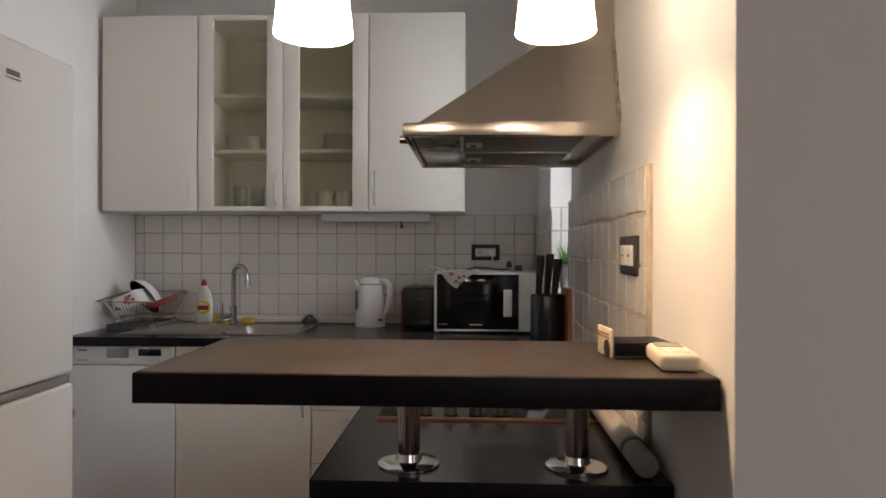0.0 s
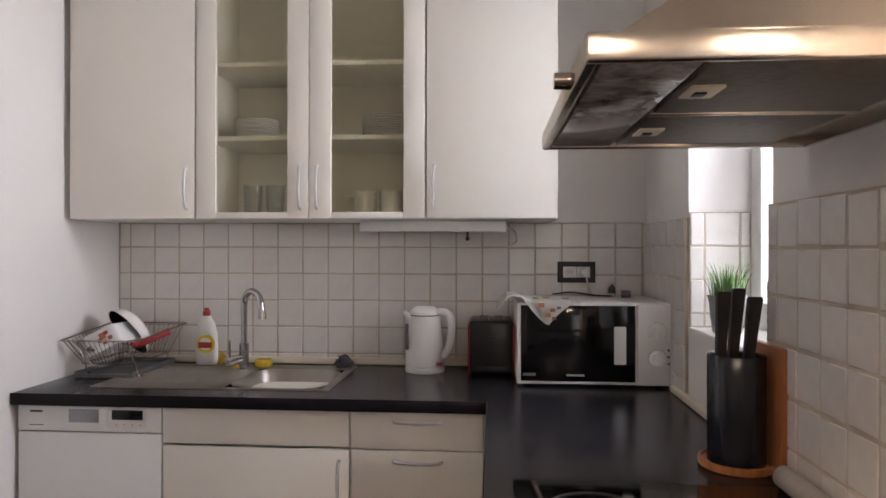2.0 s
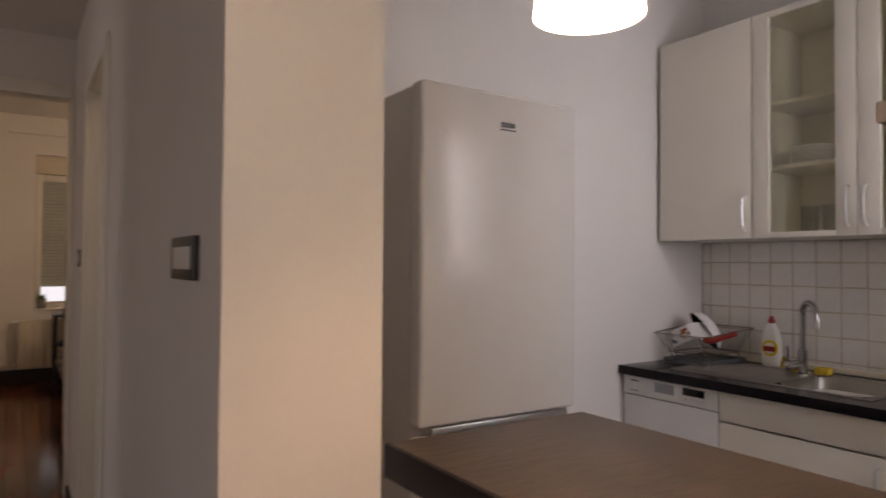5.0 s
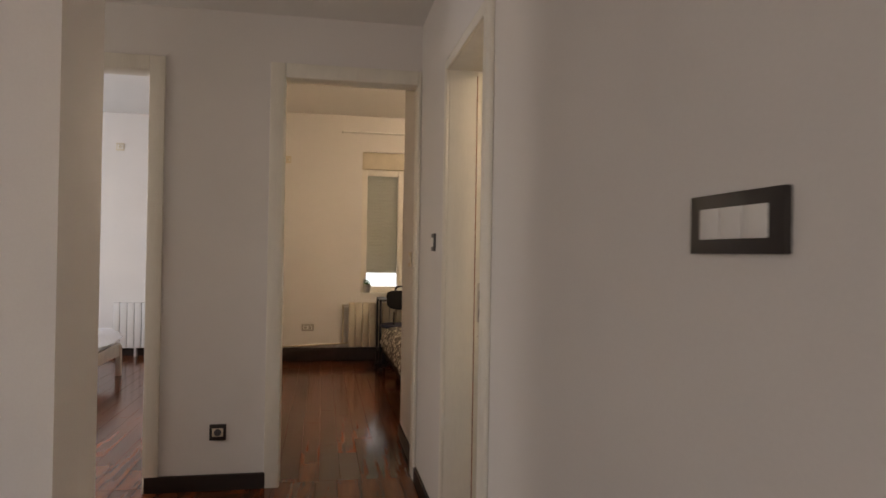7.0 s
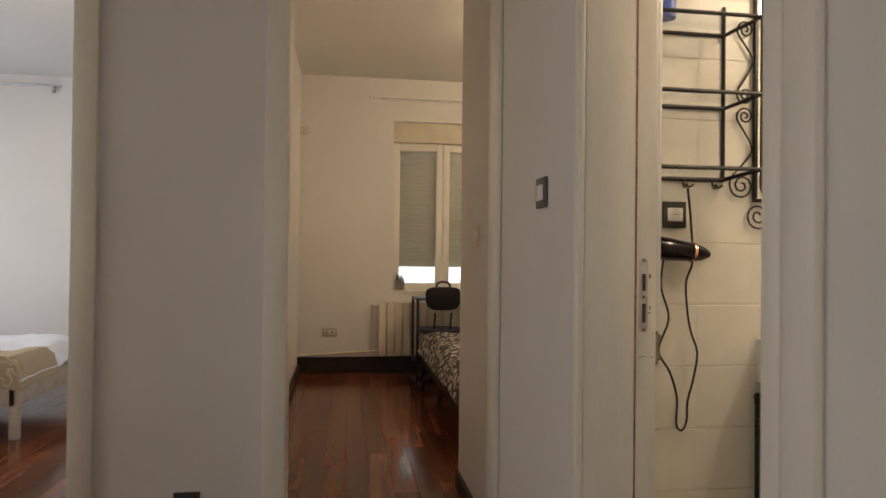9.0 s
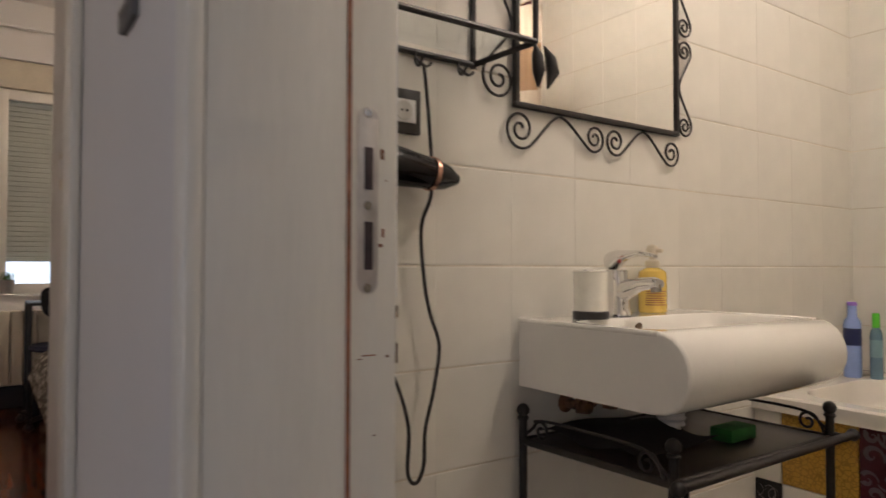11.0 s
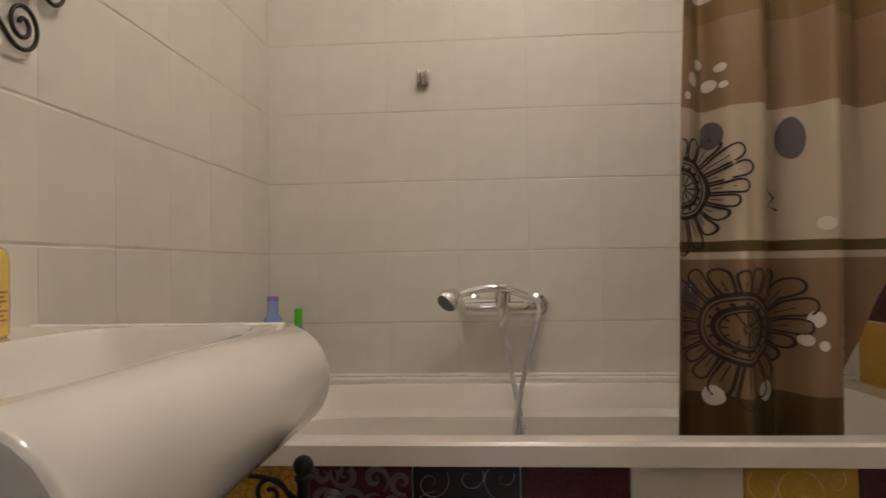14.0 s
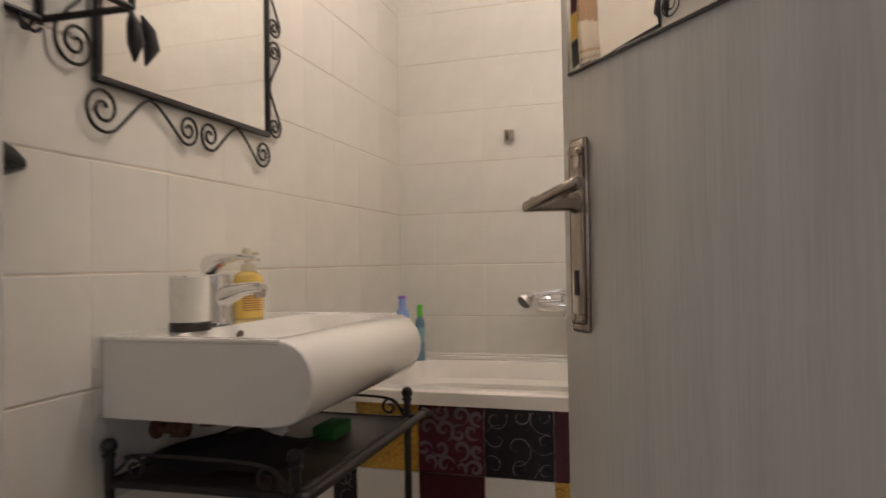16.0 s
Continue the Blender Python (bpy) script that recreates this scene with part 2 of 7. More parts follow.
def tube(points, r, n=8, closed=False):
    pts = [Vector(p) for p in points]
    bm = bmesh.new()
    rows, up = [], Vector((0.13, 0.27, 0.95))
    count = len(pts)
    for i, p in enumerate(pts):
        a = pts[(i - 1) % count] if closed or i else p
        b = pts[(i + 1) % count] if closed or i < count - 1 else p
        d = (b - a).normalized()
        s = d.cross(up)
        s = (s if s.length > 1e-4 else d.cross(Vector((1, 0, 0)))).normalized()
        u = s.cross(d).normalized()
        up = u
        rr = r[i % len(r)] if isinstance(r, tuple) else r
        rows.append([bm.verts.new(p + (s * math.cos(2 * math.pi * k / n) + u * math.sin(2 * math.pi * k / n)) * rr) for k in range(n)])
    span = range(count if closed else count - 1)
    for i in span:
        r0, r1 = rows[i], rows[(i + 1) % count]
        for k in range(n):
            bm.faces.new((r0[k], r0[(k + 1) % n], r1[(k + 1) % n], r1[k]))
    if not closed:
        bm.faces.new(rows[0])
        bm.faces.new(rows[-1][::-1])
    bmesh.ops.recalc_face_normals(bm, faces=bm.faces[:])
    return bm


def smooth_line(points, steps=8):
    pts = [Vector(p) for p in points]
    out = []
    for i in range(len(pts) - 1):
        p0, p1, p2, p3 = pts[max(i - 1, 0)], pts[i], pts[i + 1], pts[min(i + 2, len(pts) - 1)]
        for k in range(steps):
            t = k / steps
            out.append(0.5 * ((2 * p1) + (p2 - p0) * t + (2 * p0 - 5 * p1 + 4 * p2 - p3) * t * t + (3 * p1 - p0 - 3 * p2 + p3) * t ** 3))
    return out + [pts[-1]]


def ball(c, r, n=14, squash=1.0):
    bm = bmesh.new()
    bmesh.ops.create_uvsphere(bm, u_segments=n, v_segments=n // 2 + 2, radius=r)
    for v in bm.verts:
        v.co = Vector((v.co.x, v.co.y, v.co.z * squash)) + Vector(c)
    return bm


def joined(*bms):
    first = bms[0]
    for other in bms[1:]:
        me = bpy.data.meshes.new("piece")
        other.to_mesh(me)
        first.from_mesh(me)
        bpy.data.meshes.remove(me)
    return first


def grid(f, nu, nv):
    """A sheet: f(u, v) gives the place, u and v from 0 to 1."""
    bm = bmesh.new()
    rows = [[bm.verts.new(Vector(f(i / nu, j / nv))) for i in range(nu + 1)] for j in range(nv + 1)]
    for j in range(nv):
        for i in range(nu):
            bm.faces.new((rows[j][i], rows[j][i + 1], rows[j + 1][i + 1], rows[j + 1][i]))
    return bm


def solid(bm, thick):
    geom = bm.faces[:]
    bmesh.ops.solidify(bm, geom=geom, thickness=thick)
    return bm


def extrude_outline(points, axis, a, b, bev=0.0):
    """A prism with the outline given as pairs, from a to b along an axis (0 x, 1 y, 2 z)."""
    bm = bmesh.new()
    def place(p, w):
        q = list(p)
        q.insert(axis, w)
        return Vector(q)
    lo = [bm.verts.new(place(p, a)) for p in points]
    hi = [bm.verts.new(place(p, b)) for p in points]
    bm.faces.new(lo)
    bm.faces.new(hi[::-1])
    n = len(points)
    for i in range(n):
        bm.faces.new((lo[i], hi[i], hi[(i + 1) % n], lo[(i + 1) % n]))
    bmesh.ops.recalc_face_normals(bm, faces=bm.faces[:])
    if bev:
        bmesh.ops.bevel(bm, geom=bm.edges[:], offset=bev, segments=2, affect="EDGES", profile=0.5)
    return bm


def shaped(name, bm, material, flat=False):
    me = bpy.data.meshes.new(name)
    bm.to_mesh(me)
    bm.free()
    for m in material if isinstance(material, (list, tuple)) else (material,):
        me.materials.append(m)
    if not flat:
        for p in me.polygons:
            p.use_smooth = True
        me.set_sharp_from_angle(angle=radians(38))
    return me


def thing(name, place, label, category, group="", kind=""):
    ob = new(name)
    ob.empty_display_size = 0.05
    ob.location = place
    ORG[ob] = Vector(place)
    return tagged(ob, label, category, group, kind)


def part(name, bm, material, parent, label="", flat=False):
    bm.transform(Matrix.Translation(-ORG[parent]))
    ob = new(name, shaped(name, bm, material, flat))
    ob.parent = parent
    ORG[ob] = ORG[parent]
    return tagged(ob, label)


def lone(name, bm, material, label, category, place=None, group="", kind=""):
    """A thing that is one mesh."""
    o = Vector(place) if place else sum((v.co for v in bm.verts), Vector()) / len(bm.verts)
    bm.transform(Matrix.Translation(-o))
    ob = new(name, shaped(name, bm, material))
    ob.location = o
    ORG[ob] = o
    return tagged(ob, label, category, group, kind)


def built(name, bm, material, label=""):
    """A piece of the setting."""
    ob = new(name, shaped(name, bm, material, True))
    ORG[ob] = Vector((0, 0, 0))
    return tagged(ob, label, "", "", "structure")


def spiral(c, ax, ay, r, turns, start, n=40, inner=0.25):
    """Points of a spiral round c in the plane of ax and ay, from its rim inwards."""
    c, ax, ay = Vector(c), Vector(ax), Vector(ay)
    out = []
    for k in range(n + 1):
        f = k / n
        a, q = start + turns * 2 * math.pi * f, r * (1 - (1 - inner) * f)
        out.append(c + ax * (q * math.cos(a)) + ay * (q * math.sin(a)))
    return out


# ---- the large structure ----
HALL = 0.885
built("floor", bx((-9.2, -5.2, -0.12), (3.2, 4.2, -0.012)), mat("subfloor", (0.10, 0.035, 0.018), 0.3, var=0.25, scale=4))
built("ceiling", bx((-2.1, -5.2, 2.62), (3.2, 4.2, 2.8)), CEIL)
built("ceiling_hall", bx((-4.18, -5.2, 2.53), (-2.1, HALL, 2.96)), CEIL)
built("ceiling_bathroom", bx((-3.9, 1.09, 2.50), (-2.10, 3.4, 2.8)), CEIL)
built("ceiling_rooms", bx((-9.2, -5.2, 2.865), (-4.058, 4.2, 2.96)), CEIL)
built("wall_kitchen_back", bx((-2.02, 3.475, 0), (0.7, 3.6, 2.7)), PAINT)
built("wall_kitchen_left", bx((-2.14, 1.09, 0), (-1.925, 3.475, 2.7)), PAINT)
built("wall_kitchen_right", joined(
    bx((0.157, 0.972, 0), (0.50, 2.345, 2.7)), bx((0.157, 2.345, 0), (0.50, 2.935, 1.075)),
    bx((0.157, 2.345, 2.32), (0.50, 2.935, 2.7)), bx((0.157, 2.935, 0), (0.50, 3.475, 2.7))), PAINT)
built("wall_living_north", bx((0.50, 0.972, 0), (3.2, 1.1, 2.7)), PAINT)
# The unseen opening here is made up to suit the added east fill.
built("wall_living_east", joined(bx((3.1, -5.2, 0), (3.2, -1.45, 2.7)), bx((3.1, -0.05, 0), (3.2, 0.972, 2.7)), bx((3.1, -1.45, 0), (3.2, -0.05, 0.8)), bx((3.1, -1.45, 2.3), (3.2, -0.05, 2.7))), PAINT)
built("wall_living_south", joined(bx((-2.1, -3.2, 0), (0.3, -3.05, 2.7)), bx((2.1, -3.2, 0), (3.1, -3.05, 2.7)),
      bx((0.3, -3.2, 0), (2.1, -3.05, 0.7)), bx((0.3, -3.2, 2.3), (2.1, -3.05, 2.7))), PAINT)
built("wall_hall_north", joined(bx((-1.925, HALL, 0), (-0.955, 1.17, 2.7)), bx((-2.50, HALL, 0), (-1.925, 1.09, 2.7)),
      bx((-4.058, HALL, 0), (-3.29, 1.09, 2.7)), bx((-3.29, HALL, 2.13), (-2.50, 1.09, 2.7))), PAINT)
built("wall_hall_south", bx((-2.40, -3.1, 0), (-2.10, -0.251, 2.7)), PAINT)
built("wall_hall_end", joined(bx((-4.18, -0.51, 0), (-4.058, 0.128, 2.7)), bx((-4.18, 0.128, 2.225), (-4.058, HALL, 2.7)),
      bx((-4.18, -1.32, 2.218), (-4.058, -0.51, 2.7)), bx((-4.18, -5.1, 0), (-4.058, -1.32, 2.7))), PAINT)
# Unseen end wall; its opening is invented for the hall fill lamp.
built("wall_hall_side", joined(bx((-4.18, -3.3, 0), (-3.7, -3.1, 2.7)), bx((-2.8, -3.3, 0), (-2.4, -3.1, 2.7)), bx((-3.7, -3.3, 0), (-2.8, -3.1, 0.9)), bx((-3.7, -3.3, 2.2), (-2.8, -3.1, 2.7))), PAINT)
built("wall_bathroom_left", bx((-3.90, 1.09, 0), (-3.752, 3.4, 2.6)), GROUTB)
built("wall_bathroom_back", bx((-3.752, 3.196, 0), (-2.14, 3.4, 2.6)), GROUTB)
built("wall_bathroom_right", bx((-2.152, 1.09, 0), (-2.141, 3.196, 2.6)), GROUTB)
built("wall_study_pillar", bx((-4.98, 0.905, 0), (-4.18, 2.7, 2.90)), PAINT)
built("wall_study_end", joined(bx((-8.50, -0.3, 0), (-8.20, 0.80, 2.90)), bx((-8.50, 1.80, 0), (-8.20, 2.8, 2.90)),
      bx((-8.50, 0.80, 0), (-8.20, 1.80, 0.775)), bx((-8.50, 0.80, 2.45), (-8.20, 1.80, 2.90))), PAINT)
built("wall_study_left", bx((-8.8, -0.20, 0), (-4.18, -0.10, 2.90)), PAINT)
built("wall_study_right", bx((-8.5, 2.7, 0), (-4.18, 2.8, 2.90)), PAINT)
built("wall_bedroom_end", bx((-8.95, -5.2, 0), (-8.75, -0.10, 2.90)), PAINT)
built("wall_bedroom_south", joined(bx((-8.75, -4.7, 0), (-7.5, -4.5, 2.90)), bx((-5.7, -4.7, 0), (-4.18, -4.5, 2.90)),
      bx((-7.5, -4.7, 0), (-5.7, -4.5, 0.8)), bx((-7.5, -4.7, 2.4), (-5.7, -4.5, 2.90))), PAINT)

# skirting boards
SK = (((-4.055, -0.53, 0), (-4.038, 0.075, 0.085)), ((-4.03, 0.868, 0), (-3.30, 0.885, 0.085)), ((-2.42, 0.868, 0), (-0.955, 0.885, 0.085)),
      ((-8.20, -0.10, 0), (-8.183, 2.7, 0.15)), ((-8.18, -0.10, 0), (-4.18, -0.083, 0.085)), ((-4.98, 0.888, 0), (-4.18, 0.905, 0.085)),
      ((-8.75, -4.5, 0), (-8.733, -0.2, 0.085)), ((-0.955, HALL, 0), (-0.938, 1.17, 0.085)))
for a, b in SK:
    built("baseboard", bx(a, b, 0.004), DARKBASE)


def casing(name, axis, face, lo, hi, top, width, proud, sign, low_too=True):
    """Flat moulded trim round an opening in the plane axis = face."""
    def box(u0, u1, z0, z1):
        a, b = [0, 0, z0], [0, 0, z1]
        a[axis], b[axis] = sorted((face, face + sign * proud))
        a[1 - axis], b[1 - axis] = u0, u1
        return bx(a, b, 0.006)
    frame_ob = thing(name, (face if axis == 0 else (lo + hi) / 2, face if axis == 1 else (lo + hi) / 2, 0), "", "", "", "structure")
    part("trim", box(lo - width, lo, 0, top + width), TRIMW, frame_ob)
    part("trim", box(hi, hi + (width if low_too else 0.018), 0, top + width), TRIMW, frame_ob)
    part("trim", box(lo + 0.001, hi - 0.001, top, top + width), TRIMW, frame_ob)
    return frame_ob


d1 = casing("door_1", 0, -4.058, 0.146, 0.866, 2.195, 0.078, 0.018, 1, False)
part("lining", bx((-4.182, 0.13, 0), (-4.056, 0.146, 2.195), 0.003), TRIMW, d1)
part("lining", bx((-4.182, 0.866, 0), (-4.056, 0.884, 2.195), 0.003), TRIMW, d1)
part("lining", bx((-4.182, 0.147, 2.195), (-4.056, 0.865, 2.223), 0.003), TRIMW, d1)
d2 = casing("door_2", 0, -4.058, -1.29, -0.54, 2.188, 0.078, 0.018, 1)
part("lining", bx((-4.182, -0.54, 0), (-4.056, -0.512, 2.188), 0.003), TRIMW, d2)
part("lining", bx((-4.182, -1.318, 0), (-4.056, -1.29, 2.188), 0.003), TRIMW, d2)
part("lining", bx((-4.182, -1.289, 2.188), (-4.056, -0.541, 2.216), 0.003), TRIMW, d2)
# ---- kitchen: cabinets ----
def bow_handle(parent, a, b, out, r=0.005):
    """A bowed bar handle from a to b, standing off along out."""
    a, b, out = Vector(a), Vector(b), Vector(out)
    pts = [a, a + (b - a) * 0.06 + out * 0.8, a + (b - a) * 0.3 + out * 1.15, a + (b - a) * 0.5 + out * 1.25, a + (b - a) * 0.7 + out * 1.15, b + (a - b) * 0.06 + out * 0.8, b]
    return part("handle", tube(smooth_line(pts, 4), r, 8), HANDLE, parent, "satin metal bow handle")


def carcass(parent, x0, x1, y0, y1, z0, z1, t=0.016, back=True):
    part("side_panel", bx((x0, y0, z0), (x0 + t, y1, z1)), CREAM, parent)
    part("side_panel", bx((x1 - t, y0, z0), (x1, y1, z1)), CREAM, parent)
    part("bottom_panel", bx((x0 + t, y0, z0), (x1 - t, y1, z0 + t)), CREAM, parent)
    part("top_panel", bx((x0 + t, y0, z1 - t), (x1 - t, y1, z1)), CREAM, parent)
    part("back_panel", bx((x0 + t, y1 - 0.006, z0 + t), (x1 - t, y1, z1 - t)), CREAM, parent)


UZ0, UZ1, UY = 1.413, 2.32, 3.12
for x0, x1, hx in ((-1.902, -1.449, -1.476), (-0.649, -0.209, -0.622)):
    c = thing("wall_cabinet", ((x0 + x1) / 2, 3.3, UZ0), "cream laminate wall cabinet with a closed door", "cabinet", "kitchen wall cabinets")
    carcass(c, x0, x1, UY + 0.02, 3.474, UZ0, UZ1)
    d = part("door", bx((x0 + 0.002, UY, UZ0 + 0.001), (x1 - 0.002, UY + 0.018, UZ1 - 0.001), 0.0016), CREAM, c)
    bow_handle(d, (hx, UY, 1.446), (hx, UY, 1.592), (0, -0.022, 0))
c = thing("glass_cabinet", (-1.05, 3.3, UZ0), "cream wall cabinet with two glazed doors and crockery inside", "cabinet", "kitchen wall cabinets")
carcass(c, -1.447, -0.651, UY + 0.02, 3.474, UZ0, UZ1)
for z in (1.689, 1.948):
    part("shelf", bx((-1.431, 3.17, z), (-0.666, 3.466, z + 0.016), 0.001), CREAM, c)
for x0, x1, g0, g1, hx in ((-1.445, -1.0505, -1.376, -1.124, -1.078), (-1.0475, -0.653, -0.973, -0.725, -1.019)):
    d = part("door", joined(bx((x0, UY, UZ0 + 0.001), (g0, UY + 0.018, UZ1 - 0.001), 0.0015), bx((g1, UY, UZ0 + 0.001), (x1, UY + 0.018, UZ1 - 0.001), 0.0015),
                            bx((g0, UY, UZ0 + 0.001), (g1, UY + 0.018, UZ0 + 0.022), 0.0015), bx((g0, UY, UZ1 - 0.025), (g1, UY + 0.018, UZ1 - 0.001), 0.0015)), CREAM, c)
    g = part("pane", bx((g0, UY + 0.008, UZ0 + 0.022), (g1, UY + 0.012, UZ1 - 0.025)), DIMPANE, d)
    g.visible_shadow = False
    bow_handle(d, (hx, UY, 1.446), (hx, UY, 1.592), (0, -0.022, 0))


def plates(x, y, z, n, r):
    for k in range(n):
        lone("plate", lathe([(r * 0.55, 0), (r * 0.6, 0.001), (r, 0.010), (r * 0.99, 0.013), (r * 0.6, 0.004), (0.001, 0.004)], (x, y, z + k * 0.009), 28), ENAMEL,
             "white glazed dinner plate in a stack", "plate", (x, y, z + k * 0.009), "stacked plates")


plates(-1.292, 3.29, 1.7052, 8, 0.080)
plates(-0.80, 3.30, 1.7052, 9, 0.100)


def mug(x, y, z):
    m = thing("mug", (x, y, z), "cream ceramic mug on the cabinet floor", "mug", "mugs in the cabinet")
    part("body", lathe([(0.036, 0), (0.041, 0.004), (0.041, 0.088), (0.038, 0.088), (0.037, 0.008), (0.001, 0.007)], (x, y, z), 24), ENAMEL, m)
    part("handle", tube(smooth_line([(x - 0.038, y - 0.015, z + 0.072), (x - 0.062, y - 0.022, z + 0.064), (x - 0.062, y - 0.022, z + 0.032), (x - 0.038, y - 0.015, z + 0.018)], 5), 0.005, 8), ENAMEL, m)


for x in (-0.885, -0.79, -0.70):
    mug(x, 3.28, 1.430)
for x in (-1.31, -1.225):
    lone("drinking_glass", lathe([(0.030, 0), (0.036, 0.115), (0.0345, 0.115), (0.029, 0.006), (0.001, 0.006)], (x, 3.3, 1.430), 24, False), PANE, "clear straight drinking glass on the cabinet floor", "glass", (x, 3.3, 1.430), "glasses in the cabinet")

b = thing("undercabinet_light", (-0.64, 3.3, 1.39), "white slim strip light under the wall cabinets", "light")
part("housing", bx((-0.905, 3.27, 1.372), (-0.377, 3.33, 1.412), 0.006), WHITE, b)
part("pull_switch", joined(cyl((-0.515, 3.285, 1.372), (-0.515, 3.285, 1.352), 0.004), ball((-0.515, 3.285, 1.348), 0.008)), BLACK, b)
part("cord", tube(smooth_line([(-0.378, 3.31, 1.39), (-0.345, 3.33, 1.375), (-0.338, 3.37, 1.34), (-0.36, 3.42, 1.33)], 5), 0.0025, 6), WHITE, b)

# base units
FY = 2.89
c = thing("dishwasher", (-1.69, 3.1, 0), "white slimline dishwasher under the worktop", "dishwasher")
part("body", bx((-1.913, FY + 0.02, 0.09), (-1.447, 3.45, 0.818)), ENAMEL, c)
part("door", bx((-1.913, FY, 0.11), (-1.447, FY + 0.02, 0.735), 0.003), ENAMEL, c)
p = part("control_panel", bx((-1.913, FY - 0.002, 0.739), (-1.447, FY + 0.02, 0.817), 0.003), WHITE, c)
part("display", bx((-1.605, FY - 0.004, 0.778), (-1.505, FY, 0.808), 0.001), GLOSSBLACK, p, "black display window")
part("display_surround", bx((-1.625, FY - 0.003, 0.752), (-1.492, FY - 0.001, 0.811), 0.001), ENAMEL, p)
part("grip_recess", bx((-1.745, FY - 0.003, 0.767), (-1.648, FY - 0.001, 0.808), 0.001), mat("grip_grey", (0.34, 0.35, 0.37), 0.3, 0.3), p, "grey recessed grip")
part("badge", bx((-1.872, FY - 0.003, 0.797), (-1.832, FY - 0.001, 0.803)), DARKFRAME, p)
part("badge", bx((-1.875, FY - 0.003, 0.756), (-1.828, FY - 0.001, 0.7585)), GREY, p)
for k in range(4):
    part("button", cyl((-1.59 + k * 0.026, FY - 0.002, 0.763), (-1.59 + k * 0.026, FY - 0.004, 0.763), 0.0018, n=10), GREY, p)
part("toe_kick", bx((-1.913, FY + 0.05, 0.0), (-1.447, FY + 0.07, 0.108)), GREY, c)

c = thing("sink_cabinet", (-1.16, 3.1, 0), "cream base cabinet with one door under the sink", "cabinet", "kitchen base units")
carcass(c, -1.443, -0.856, FY + 0.02, 3.45, 0.10, 0.818)
part("false_front", bx((-1.441, FY, 0.709), (-0.858, FY + 0.018, 0.822), 0.0015), CREAM, c)
d = part("door", bx((-1.441, FY, 0.105), (-0.858, FY + 0.018, 0.701), 0.0015), CREAM, c)
bow_handle(d, (-0.888, FY, 0.667), (-0.888, FY, 0.527), (0, -0.022, 0))
part("toe_kick", bx((-1.443, FY + 0.05, 0.0), (-0.856, FY + 0.07, 0.10)), GREY, c)
c = thing("drawer_unit", (-0.65, 3.1, 0), "cream base unit with a stack of drawers", "drawer unit", "kitchen base units")
carcass(c, -0.853, -0.452, FY + 0.02, 3.45, 0.10, 0.818)
for z0, z1 in ((0.706, 0.822), (0.556, 0.702), (0.33, 0.552), (0.105, 0.326)):
    d = part("drawer", bx((-0.851, FY, z0), (-0.454, FY + 0.018, z1), 0.0015), CREAM, c)
    zc = z1 - 0.03
    bow_handle(d, (-0.722, FY, zc), (-0.576, FY, zc), (0, -0.022, 0))
part("toe_kick", bx((-0.853, FY + 0.05, 0.0), (-0.452, FY + 0.07, 0.10)), GREY, c)
c = thing("corner_filler", (-0.441, 2.9, 0), "cream filler strip at the inner corner of the units", "panel")
part("strip", bx((-0.450, FY - 0.001, 0.10), (-0.428, FY + 0.018, 0.817), 0.001), CREAM, c)
for y0, y1 in ((1.245, 1.62), (1.622, 2.245), (2.247, 2.87)):
    c = thing("base_cabinet", (-0.13, (y0 + y1) / 2, 0), "cream base cabinet of the cooking counter", "cabinet", "kitchen base units")
    part("body", bx((-0.40, y0, 0.10), (0.15, y1, 0.818)), CREAM, c)
    d = part("door", bx((-0.42, y0 + 0.002, 0.105), (-0.402, y1 - 0.002, 0.815), 0.0015), CREAM, c)
    bow_handle(d, (-0.42, y1 - 0.04, 0.78), (-0.42, y1 - 0.04, 0.64), (-0.022, 0, 0))
    part("toe_kick", bx((-0.36, y0, 0.0), (-0.34, y1, 0.10)), GREY, c)

# worktops
w = thing("worktop", (-0.9, 3.1, 0.82), "dark stone-look laminate worktop in an L round the corner", "worktop")
part("slab", bx((-1.921, 2.866, 0.824), (-1.72, 3.472, 0.86), 0.003), STONE, w)
part("slab", joined(bx((-1.7202, 2.866, 0.824), (-0.962, 2.988, 0.86), 0.0), bx((-1.7202, 2.988, 0.824), (-1.30, 3.472, 0.86)), bx((-1.30, 3.328, 0.824), (-0.962, 3.472, 0.86))), STONE, w)
part("slab", joined(bx((-0.962, 2.866, 0.824), (-0.4405, 3.472, 0.86), 0.0), bx((-0.4405, 2.8, 0.824), (0.155, 3.472, 0.86), 0.0), bx((-0.4405, 1.212, 0.824), (0.155, 2.8, 0.86), 0.0)), STONE, w)
part("front_edge", bx((-1.921, 2.863, 0.8235), (-0.441, 2.8655, 0.8605), 0.001), BLACKEDGE, w)
part("front_edge", bx((-0.4435, 1.21, 0.8235), (-0.441, 2.8655, 0.8605), 0.001), BLACKEDGE, w)
part("front_edge", bx((-0.4435, 1.2085, 0.8235), (0.155, 1.2115, 0.8605), 0.001), BLACKEDGE, w)
w = thing("bar_counter", (-0.24, 1.17, 0.86), "dark brown raised breakfast bar on two chrome posts", "bar counter")
part("top", bx((-0.634, 1.009, 1.0335), (0.153, 1.346, 1.076), 0.002), BARTOP, w)
part("front_edge", bx((-0.636, 1.006, 1.033), (0.153, 1.0092, 1.0745), 0.0008), BLACKEDGE, w)
part("front_edge", bx((-0.638, 1.006, 1.033), (-0.6342, 1.346, 1.0745), 0.0008), BLACKEDGE, w)
